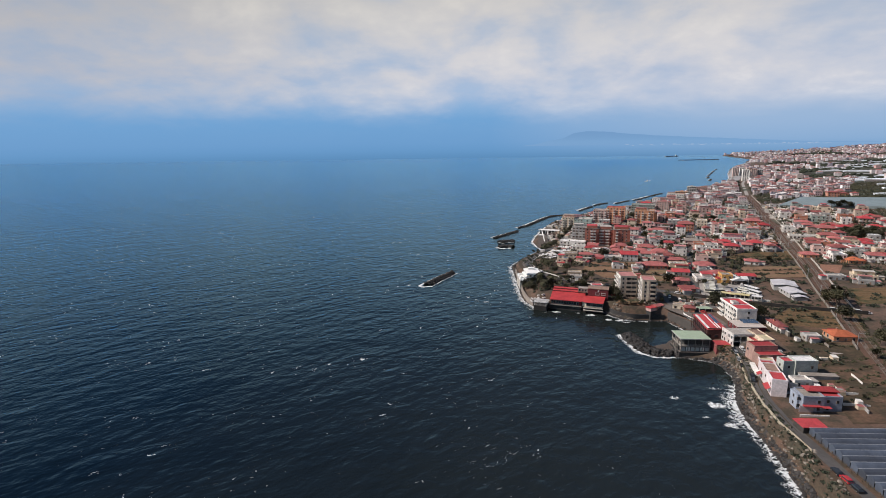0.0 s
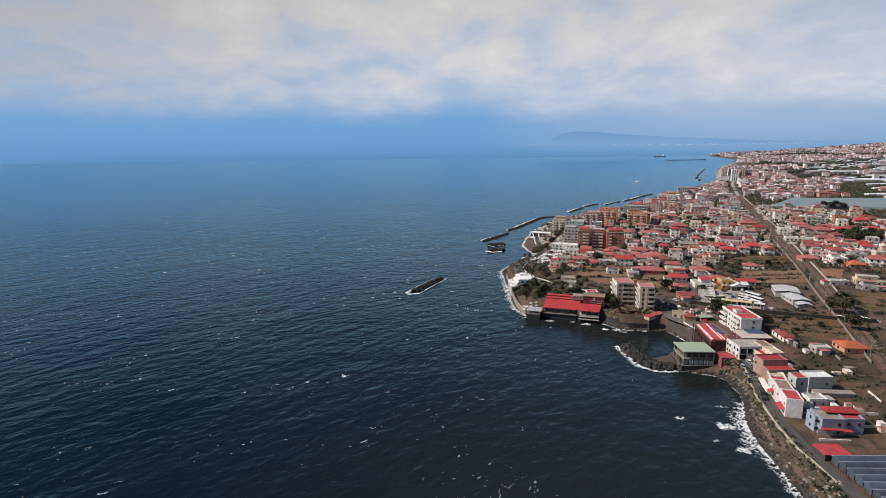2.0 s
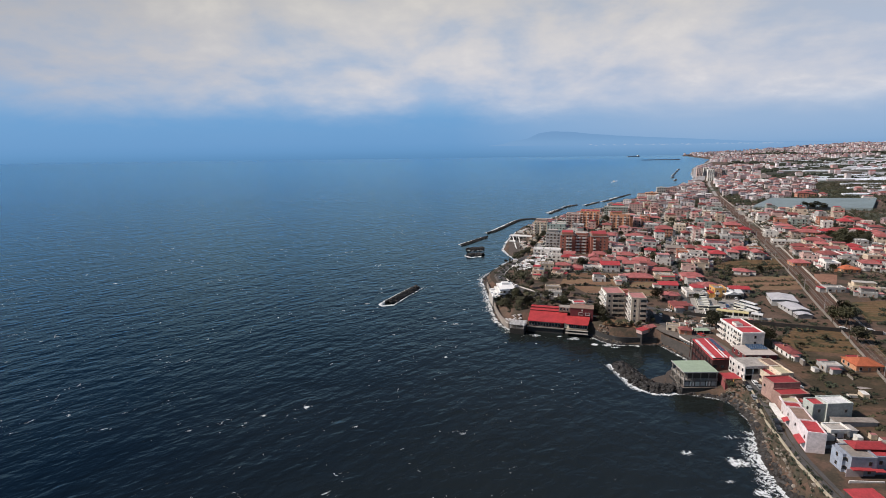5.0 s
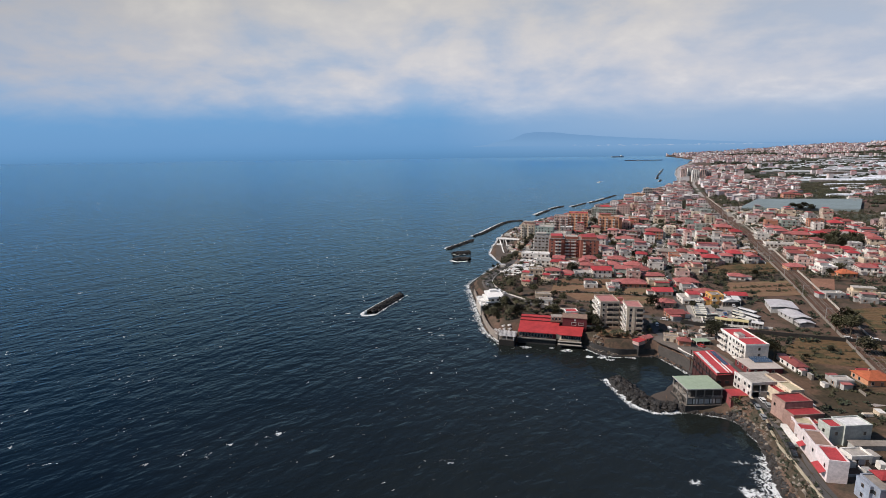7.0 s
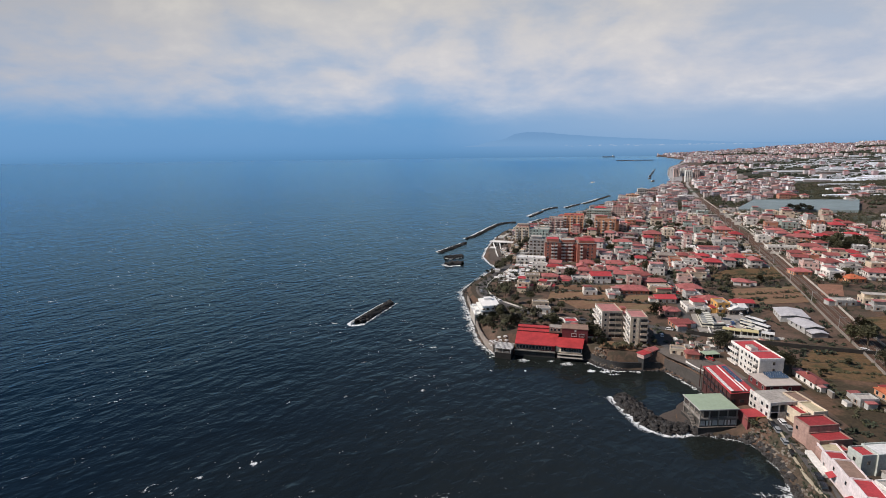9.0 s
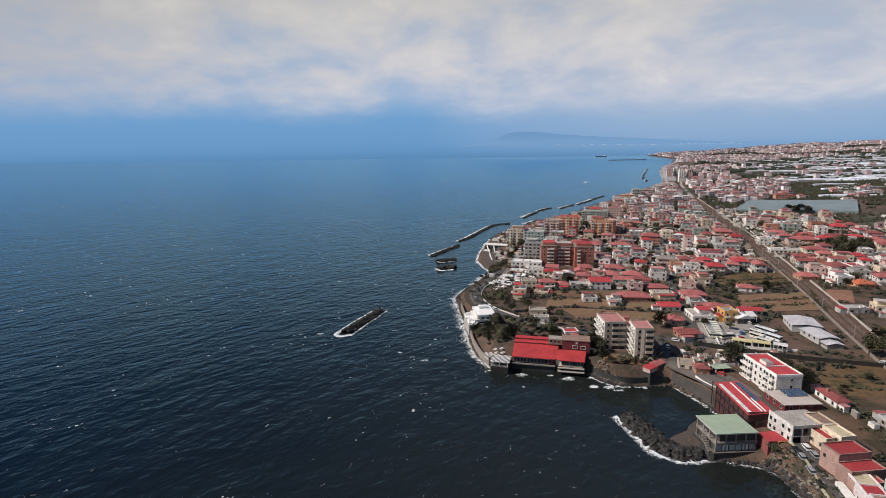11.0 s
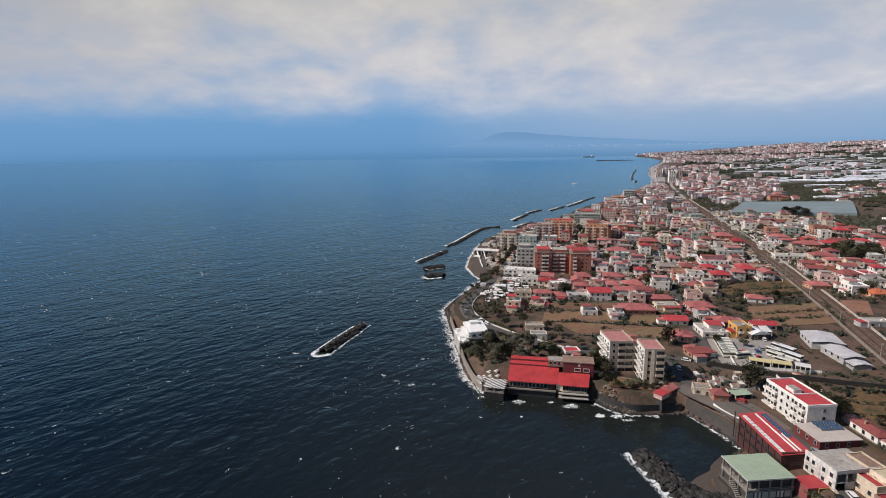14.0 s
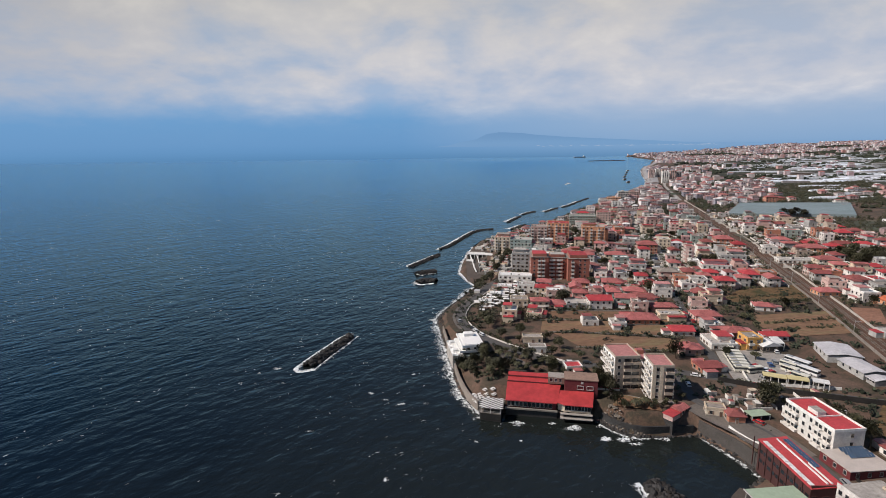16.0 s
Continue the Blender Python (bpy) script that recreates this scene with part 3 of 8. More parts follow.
setting("road_shore", ribbon(SHORE_ROAD, 4.4, 0.16, ASPHALT, gap=2.0, level=True), "worn grey asphalt lane along the shore", "road")
setting("road_back", ribbon(BACK_ROAD, 5.0, 0.14, ASPHALT), "grey asphalt road beside stone walls", "road")
setting("road_headland", ribbon(HEAD_ROAD, 6.0, 0.16, ASPHALT), "curving grey asphalt coast road", "road")
setting("pavement_promenade", ribbon(HEAD_ROAD[7:14], 1.8, 0.2, PAVING, gap=2.0, shift=-4.2), "grey paved footway beside the coast road", "pavement")
setting("bank_headland", ribbon(HEAD_ROAD[7:14], 3.6, 0.17, BANK, gap=2.0, shift=-7.0), "dry grass verge between footway and sea wall", "bank")
LANE = surface("pale_lane_and_hazed_track", (0.34, 0.32, 0.30), 0.9, 0.2, 0.8, 0.1)
PLAIN_ROAD, FIELD_ROAD = [(425, 785), (444, 840), (461, 892), (482, 945), (503, 999)], [(412, 540), (431, 573), (463, 630), (486, 681), (500, 715)]
setting("road_plain", ribbon(PLAIN_ROAD, 5.0, 0.35, LANE), "pale dusty lane beside the railway", "road")
setting("road_field", ribbon(FIELD_ROAD, 5.0, 0.35, LANE), "pale dusty lane between houses and fields", "road")
setting("road_street", ribbon(STREET, 4.6, 0.14, ASPHALT), "narrow grey street between houses", "road")
setting("road_parapet", fence_wall([(114.6, 168)] + SHORE_ROAD[4:13], 0.9, 0.35, surface("pale_stucco_parapet", (0.42, 0.36, 0.27), 0.9, 0.2), gap=2.0, sink=2.5, shift=-2.4), "pale plastered parapet beside the shore lane", "wall")
setting("road_kerb_wall", fence_wall(HEAD_ROAD[0:13], 0.9, 0.3, surface("white_road_wall", (0.60, 0.57, 0.53), 0.85, 0.15), shift=3.2), "low white wall along the coast road", "wall")
setting("road_back_wall", fence_wall(BACK_ROAD[4:], 2.2, 0.4, STONE, shift=2.9), "dark stone wall beside the road", "wall")
# the railway farther off, in the lane's pale colour to paint in haze
setting("road_far_plain", ribbon(RAILWAY[11:], 6.0, 0.3, LANE, gap=6.0), "far stretch of the railway with haze put into its pale colour", "road")
setting("railway_bed", ribbon(RAILWAY[:12], 11.0, 0.22, BALLAST, gap=5.0, level=True), "rust-brown ballast bed of a railway line", "railway")
setting("railway_wall_west", fence_wall(RAILWAY[2:12], 1.5, 0.35, CONCRETE, gap=6.0, shift=-6.4), "grey concrete wall beside the railway", "wall")
setting("railway_wall_east", fence_wall(RAILWAY[3:12], 1.2, 0.35, surface("pale_concrete", (0.44, 0.41, 0.37), 0.9, 0.2), gap=6.0, shift=6.4), "pale concrete wall beside the railway", "wall")


def railway_track(shift):
    t = thing("railway_track", 0, 0, 0, 0, "rusty steel rails on dark sleepers in brown ballast", "railway track", "tracks of the railway")
    q = resample(RAILWAY[:12], 5.0)
    w = sides_of(q)
    for side in (-0.75, 0.75):
        s = Solid()
        for p, o in zip(q, w):
            z = ground_at(*p) + 0.3
            a, b = p + o * (shift + side - 0.06), p + o * (shift + side + 0.06)
            s.v += [(a[0], a[1], z), (a[0], a[1], z + 0.22), (b[0], b[1], z + 0.22), (b[0], b[1], z)]
        for j in range(len(q) - 1):
            for i in range(3):
                s.f.append((j * 4 + i, (j + 1) * 4 + i, (j + 1) * 4 + i + 1, j * 4 + i + 1))
        s.slot(STEEL)
        s.k = [0] * len(s.f)
        part("rail", s, t)
    s = Solid()
    for (p, o), (p2, _) in zip(list(zip(q, w))[:90], list(zip(q, w))[1:91]):
        for f in (0.0, 0.34, 0.67):
            c = p + (p2 - p) * f
            z = ground_at(*c) + 0.2
            d = np.array([-o[1], o[0]])
            a, b = c + o * (shift - 1.25), c + o * (shift + 1.25)
            s.prism([tuple(a - d * 0.13), tuple(b - d * 0.13), tuple(b + d * 0.13), tuple(a + d * 0.13)], z, z + 0.18, CONCRETE)
    part("sleeper_row", s, t, "row of grey sleepers", kind="stuff")


railway_track(-2.1)
railway_track(2.1)


def mast_mesh():
    s = Solid()
    s.tube((0, 0, -0.5), (0, 0, 7.5), 0.16, 0.11, ALU, 6)
    s.tube((0, 0, 6.6), (3.0, 0, 6.9), 0.06, 0.05, ALU, 5)
    s.tube((0, 0, 7.4), (3.0, 0, 6.9), 0.03, 0.03, ALU, 4)
    return s.mesh("mast")


MAST = mast_mesh()
rail_line = resample(RAILWAY, 45.0)
for p, o in list(zip(rail_line, sides_of(rail_line)))[2:20]:
    c = p - o * 5.6
    m = thing("overhead_line_mast", c[0], c[1], ground_at(*c), math.degrees(math.atan2(o[1], o[0])), "grey steel mast of the railway's overhead line", "mast", "masts along the railway")
    part("pole", MAST, m)


def field(name, corners, material, label, rows=18, lift=0.12):
    """A plot laid on the ground between four corners."""
    a, b, c, d = (np.array(p, float) for p in corners)
    s = Solid()
    for j in range(rows + 1):
        for i in range(rows + 1):
            u, v = i / rows, j / rows
            p = (a * (1 - u) + b * u) * (1 - v) + (d * (1 - u) + c * u) * v
            s.v.append((p[0], p[1], ground_at(*p) + lift + 0.10 * math.sin(v * rows * 3.3)))
    n = rows + 1
    s.f = [(j * n + i, j * n + i + 1, (j + 1) * n + i + 1, (j + 1) * n + i) for j in range(rows) for i in range(rows)]
    s.slot(material)
    s.k = [0] * len(s.f)
    setting(name, s, label, "field")


FIELDS = [
    [(78, 424), (150, 404), (156, 420), (84, 442)], [(84, 444), (160, 422), (164, 436), (90, 458)], [(92, 400), (146, 386), (149, 400), (84, 420)],
    [(160, 300), (205, 282), (222, 318), (190, 326)], [(190, 395), (236, 392), (252, 424), (205, 426)], [(160, 262), (190, 244), (205, 278), (172, 292)],
    [(252, 404), (263, 399), (279, 421), (266, 427)], [(196, 450), (255, 446), (268, 474), (225, 470)], [(150, 200), (168, 205), (184, 240), (158, 238)], [(232, 330), (300, 318), (320, 360), (246, 362)],
]
for i, corners in enumerate(FIELDS):
    field(f"field_{i + 1}", corners, (SOIL, SOIL, SOIL, GRASS, SOIL, GARDEN, EARTH, GRASS, GARDEN, GRASS)[i], ("tilled brown field with faint furrows", "dry olive-green rough grass plot")[i in (3, 7, 9)], lift=0.2)
field("garden_plot_headland", [(86, 341), (104, 334.5), (105, 341), (92, 350)], surface("dry_reddish_plot", (0.20, 0.105, 0.06), 0.95, 0.35, 0.8, 0.15, second=(0.13, 0.09, 0.05)), "dry reddish garden plot above the rocks", 12, 0.5)
setting("path_towers", ribbon([(87, 353), (97, 346.5), (106, 341.5), (113, 341)], 2.2, 0.2, CONCRETE), "pale concrete path below the towers", "path")
setting("pavement_garden", ribbon([(49, 399), (57, 387), (60, 380)], 5.0, 0.2, PAVING), "grey paved garden court", "pavement")
field("garden_ground_south", [(137, 186), (158, 186), (181, 244), (151, 244)], GARDEN, "dark overgrown garden ground", 24, 0.12)
field("garden_ground_north", [(152, 245), (182, 245), (207, 314), (159, 314)], GARDEN, "dark overgrown garden ground", 24, 0.12)
setting("shore_bank", ribbon([p for p in SHORE if -60 <= p[1] <= 262], 5.2, 0.15, BANK, across=6, gap=1.5, shift=5.4), "tan dry grass bank above the rocks", "bank")
for i, line in enumerate([[(80, 443), (160, 421)], [(88, 459), (166, 437)], [(82, 422), (150, 402)], [(90, 399), (146, 384)]]):
    setting(f"terrace_wall_{i + 1}", fence_wall(line, 0.7, 0.4, CONCRETE), "low grey terrace wall between fields", "wall")
setting("pavement_hotel_yard", ribbon([(134.5, 299), (134, 312), (131, 323)], 12.5, 0.2, PAVING, across=6), "grey concrete yard beside the hotel", "pavement")
setting("pavement_cove", ribbon([(129, 304), (127.5, 317), (122.5, 327), (118, 338)], 8.5, 0.22, PAVING, across=5), "grey concrete quay above the cove", "pavement")
setting("beach_sand_cove", ribbon([(102, 272), (104, 278), (108, 288), (114, 292)], 9, 0.14, SAND, across=6, gap=1.5), "dark sand round the pavilion's legs", "beach")
spit = Solid()
spit.prism([(90, 281), (94, 276), (104, 272.5), (112, 278), (114, 290), (105, 290), (97, 286)], -2.5, 0.4, SAND)
setting("beach_spit", spit, "dark flat sand between the groyne and the pavilion", "beach")
setting("beach_far", ribbon([p for p in SHORE if 1270 < p[1] < 3500], 34, 0.3, surface("grey_beach", (0.30, 0.29, 0.29), 0.95, 0.2, 0.2, 0.02), across=4, gap=20.0, shift=16), "long grey beach below the far town", "beach")
setting("beach_sand", ribbon([(57, 575), (60, 600), (64, 640), (74, 690)], 20, 0.10, SAND, across=8, shift=8), "dark volcanic sand beach", "beach")
setting("beach_sand_bay", ribbon([(82, 734), (92, 746), (106, 755), (119, 777), (142, 815), (163, 825), (185, 854), (204, 882)], 14, 0.12, SAND, across=6, shift=6), "dark sand spit and strand of the bay", "beach")

# ---- windows, doors, balconies shared by the houses ----


def window_shape(w, h, shutters):
    """A frame standing proud of the wall round a set-back pane, in one piece."""
    s = Solid()
    side = 0.5 if shutters else 0.08
    o = [(-w / 2 - side, -0.12), (w / 2 + side, -0.12), (w / 2 + side, h + 0.12), (-w / 2 - side, h + 0.12)]
    i = [(-w / 2, 0.0), (w / 2, 0.0), (w / 2, h), (-w / 2, h)]
    s.v = [(x, 0.03, z) for x, z in o] + [(x, -0.10, z) for x, z in o] + [(x, -0.10, z) for x, z in i] + [(x, -0.02, z) for x, z in i]
    frame_k, shut_k, glass_k = s.slot(FRAME), s.slot(SHUTTER if shutters else FRAME), s.slot(GLASS)
    for j in range(3):
        for k in range(4):
            a, b = j * 4 + k, j * 4 + (k + 1) % 4
            s.f.append((a, b, b + 4, a + 4))
            s.k.append(shut_k if j == 1 and k in (1, 3) else frame_k)
    s.f.append((12, 13, 14, 15))
    s.k.append(glass_k)
    return s


def window_mesh(w, h, shutters):
    return window_shape(w, h, shutters).mesh("window")


def plain_window_mesh(w, h):
    """A small dark window in a thin grey frame."""
    s = Solid()
    s.box(-w / 2 - 0.05, -0.05, -0.05, w / 2 + 0.05, 0.02, h + 0.05, SHUTTER)
    s.box(-w / 2, -0.07, 0.0, w / 2, -0.02, h, GLASS)
    return s.mesh("window")


def dark_window_mesh(w, h):
    s = Solid()
    s.box(-w / 2 - 0.1, -0.09, -0.1, w / 2 + 0.1, 0.02, h + 0.1, WALL["maroon"])
    s.box(-w / 2, -0.11, 0.0, w / 2, -0.02, h, GLASS)
    return s.mesh("window")


def balcony_mesh(w, deep=1.3, solid=False):
    s = Solid()
    s.tray(-w / 2, -deep, -0.18, w / 2, 0.02, 0.95 if solid else 0.8, 0.1, 0.0, RAIL)
    return s.mesh("balcony")


def door_mesh():
    s = Solid()
    s.box(-0.6, -0.09, 0, 0.6, 0.02, 2.2, FRAME)
    s.box(-0.5, -0.12, 0.05, 0.5, -0.05, 2.1, SHUTTER)
    return s.mesh("door")


def chimney_mesh():
    s = Solid()
    s.box(-0.35, -0.3, -0.6, 0.35, 0.3, 1.1, WALL["terracotta"])
    s.box(-0.45, -0.4, 1.1, 0.45, 0.4, 1.25, CONCRETE)
    return s.mesh("chimney")


SHAPES = [window_shape(1.1, 1.4, False), window_shape(1.0, 1.35, True), window_shape(1.3, 2.1, False)]
WINDOWS = [window_mesh(1.1, 1.4, False), window_mesh(1.0, 1.35, True), window_mesh(1.3, 2.1, False)]
TALL_WINDOW, DOOR, CHIMNEY = WINDOWS[2], door_mesh(), chimney_mesh()
BALCONY = {w: balcony_mesh(w) for w in (2.6, 3.6, 5.0)}
def stucco_balcony_mesh(w):
    """A rendered balcony before a flat dark sheet that paints a recess's shade."""
    s = Solid()
    s.tray(-w / 2, -0.9, -0.18, w / 2, 0.02, 0.85, 0.12, 0.0, WALL["brown"])
    s.box(-w / 2 + 0.1, -0.06, 0.0, w / 2 - 0.1, 0.02, 2.3, GLASS)
    return s.mesh("balcony")


STUCCO_BALCONY = stucco_balcony_mesh(3.4)
SOLID_BALCONY = {w: balcony_mesh(w, 1.3, True) for w in (3.0, 4.4, 6.0)}
FLOOR = 3.05
TAKEN = []
COLOUR = {"white": "white", "cream": "cream", "pink": "faded pink", "orange": "orange", "terracotta": "terracotta", "grey": "grey", "teal": "grey-green", "yellow": "ochre", "dark": "dark boarded", "blue": "pale blue", "brick": "red brick", "maroon": "maroon", "brown": "brown-grey"}
ROOFED = {"red": "clay-red tiled", "crimson": "crimson coated", "darkred": "dark red tiled", "concrete": "grey felted", "white": "white coated", "orange": "orange tiled", "green": "pale green", "brown": "brown felted", "yellow": "pale ochre", "pinktile": "pink-tiled"}
COUNT = ("", "single-storey", "two-storey", "three-storey", "four-storey", "five-storey", "six-storey", "seven-storey", "eight-storey", "nine-storey")


def side_pose(side, along, w, d, z, proud=0.0):
    """Where a window sits on one side of a block: s, e, n or w."""
    if side == "s":
        return pose(along, -d / 2 - proud, z)
    if side == "n":
        return pose(along, d / 2 + proud, z, 0, 0, 180)
    if side == "w":
        return pose(-w / 2 - proud, along, z, 0, 0, -90)
    return pose(w / 2 + proud, along, z, 0, 0, 90)


def flat_roof(s, w, d, h, wall, roof):
    """A flat roof behind a parapet."""
    s.box(-w / 2 + 0.25, -d / 2 + 0.25, h - 0.1, w / 2 - 0.25, d / 2 - 0.25, h + 0.12, roof)
    for x0, y0, x1, y1 in ((-w / 2 - 0.1, -d / 2 - 0.1, w / 2 + 0.1, -d / 2 + 0.25), (-w / 2 - 0.1, d / 2 - 0.25, w / 2 + 0.1, d / 2 + 0.1), (-w / 2 - 0.1, -d / 2 + 0.25, -w / 2 + 0.25, d / 2 - 0.25), (w / 2 - 0.25, -d / 2 + 0.25, w / 2 + 0.1, d / 2 - 0.25)):
        s.box(x0, y0, h - 0.25, x1, y1, h + 0.7, wall)


def house(x, y, w, d, floors, rot, wall, roof, style, sides="sw", detail=True, label="", group="houses of the town", name="house"):
    """A plastered house with its roof, windows, door, balconies and chimney."""
    rng = random.Random(int(x * 31 + y * 17))
    z = ground_at(x, y)
    h = floors * FLOOR
    TAKEN.append((x, y, max(w, d) * 0.55))
    text = label or f"{COUNT[floors]} {COLOUR[wall]} house with a {ROOFED[roof]} {'flat' if style == 'flat' else 'pitched'} roof"
    t = thing(name, x, y, z, rot, text, "apartment block" if floors > 3 else "house", group)
    s = Solid()
    levels = [(-2.0, 0.05, CONCRETE), (0.5, 0.05, CONCRETE), (0.55, 0.0, CONCRETE)]
    for k in range(1, floors):
        levels += [(k * FLOOR - 0.14, 0.0, WALL[wall]), (k * FLOOR - 0.14, 0.06, RAIL), (k * FLOOR + 0.04, 0.06, RAIL), (k * FLOOR + 0.04, 0.0, RAIL)]
    s.stack(w, d, levels + [(h, 0.0, WALL[wall])], WALL[wall])
    part("wall", s, t)
    far = y > 560
    extra = random.Random(int(x * 57 + y * 13))
    cover = ROOF[extra.choice(("red", "crimson", "pinktile", "concrete", "red", "darkred"))]
    for side in ("e", "n", "w", "s"):
        # lower wings and lean-tos with their own roof
        if extra.random() < (0.5 if side in "en" else 0.22):
            span = (w if side in "ns" else d) * extra.uniform(0.35, 0.8)
            deep, high = extra.uniform(2.2, 4.5), (floors - 1) * FLOOR + 0.3 if floors > 1 and extra.random() < 0.6 else 2.6
            a = extra.uniform(-0.5, 0.5) * ((w if side in "ns" else d) - span)
            x0, y0, x1, y1 = {"e": (w / 2, a - span / 2, w / 2 + deep, a + span / 2), "w": (-w / 2 - deep, a - span / 2, -w / 2, a + span / 2), "n": (a - span / 2, d / 2, a + span / 2, d / 2 + deep), "s": (a - span / 2, -d / 2 - deep, a + span / 2, -d / 2)}[side]
            skin = WALL[wall] if extra.random() < 0.6 else WALL[extra.choice(("white", "cream", "grey", "pink"))]
            s = Solid()
            s.box(x0, y0, -2, x1, y1, high, skin)
            s.box(x0 - 0.25, y0 - 0.25, high, x1 + 0.25, y1 + 0.25, high + 0.22, cover)
            part("wing", s, t, "lower wing with its own flat roof")
    s = Solid()
    if style == "flat":
        flat_roof(s, w, d, h, WALL[wall], ROOF[roof])
    else:
        s.hip(-w / 2 - 0.5, -d / 2 - 0.5, w / 2 + 0.5, d / 2 + 0.5, h + 0.12, min(w, d) * 0.20, ROOF[roof], style == "gable")
        if style == "gable":
            rise = min(w, d) * 0.20
            if w >= d:
                for gx in (-w / 2, w / 2):
                    s.poly([(gx, -d / 2, h), (gx, d / 2, h), (gx, 0, h + rise * 0.95)], WALL[wall])
            else:
                for gy in (-d / 2, d / 2):
                    s.poly([(-w / 2, gy, h), (w / 2, gy, h), (0, gy, h + rise * 0.95)], WALL[wall])
    top = part("roof", s, t)
    if style == "flat" and min(w, d) > 6.5:
        # a set-back top storey, and tanks and low walls on the terrace
        if extra.random() < 0.5:
            u0, u1 = extra.choice(((-0.45, 0.1), (-0.1, 0.45), (-0.4, 0.4)))
            s = Solid()
            s.box(u0 * w, -d * 0.1, h, u1 * w, d * 0.44, h + 2.5, WALL[wall])
            s.box(u0 * w - 0.4, -d * 0.1 - 0.9, h + 2.5, u1 * w + 0.4, d * 0.44 + 0.3, h + 2.72, cover)
            part("upper_storey", s, top, "set-back upper storey under an overhanging roof")
        s = Solid()
        for _ in range(extra.randrange(2, 6)):
            px, py, k = extra.uniform(-0.42, 0.42) * w, extra.uniform(-0.42, 0.0) * d, extra.uniform(0.3, 0.8)
            s.box(px - k, py - 0.4, h + 0.1, px + k, py + 0.4, h + extra.uniform(0.5, 1.5), extra.choice((WALL["white"], CONCRETE, WALL["dark"], SHEET)))
        part("roof_clutter", s, top, "small tanks and low walls on the roof", kind="stuff")
    elif style == "flat" and floors > 1 and rng.random() < 0.7:
        s = Solid()
        bx, by = rng.uniform(-w / 5, w / 5), rng.uniform(0, d / 5)
        s.box(bx - 1.6, by - 1.5, h, bx + 1.6, by + 1.5, h + 2.4, WALL[wall], ROOF[roof])
        s.box(bx - 1.8, by - 1.7, h + 2.4, bx + 1.8, by + 1.7, h + 2.55, CONCRETE)
        part("stair_head", s, top)
    elif style != "flat":
        part("chimney", CHIMNEY, top, at=pose(rng.uniform(-w / 4, w / 4), d / 8, h + min(w, d) * 0.14))
    pick = rng.randrange(2)
    joined = Solid()
    for side in sides:
        span = w if side in "sn" else d
        n = max(1, int(span / (3.2 if detail else 4.2)))
        rail = floors > 1 and rng.random() < 0.6
        for k in range(floors):
            for i in range(n):
                along = (i + 0.5) * span / n - span / 2
                if k == 0 and side == "s" and i == n // 2:
                    part("door", DOOR, t, at=side_pose(side, along, w, d, 0.1))
                elif rail and k > 0 and i % 2 == 0:
                    if far:
                        joined.add(SHAPES[2], side_pose(side, along, w, d, k * FLOOR + 0.1))
                    else:
                        part("window", TALL_WINDOW, t, at=side_pose(side, along, w, d, k * FLOOR + 0.1))
                    if detail:
                        part("balcony", BALCONY[2.6], t, at=side_pose(side, along, w, d, k * FLOOR + 0.06))
                elif rng.random() < 0.9:
                    if far:
                        joined.add(SHAPES[pick], side_pose(side, along, w, d, k * FLOOR + 0.95))
                    else:
                        part("window", WINDOWS[pick], t, at=side_pose(side, along, w, d, k * FLOOR + 0.95))
    if far and joined.v:
        part("glazing", joined, t, "rows of small dark windows", kind="stuff")
    return t


def slab_block(t, x0, y0, z0, x1, y1, z1, wall, name="wall", top=None, label=""):
    s = Solid()
    s.box(x0, y0, z0, x1, y1, z1, wall, top)
    return part(name, s, t, label)


def windows_on(t, w, d, side, xs, zs, mesh=None, cx=0.0, cy=0.0, name="window"):
    for z in zs:
        for a in xs:
            part(name, mesh or WINDOWS[0], t, at=pose(cx, cy, 0) @ side_pose(side, a, w, d, z))


# ---- the red restaurant on the point ----


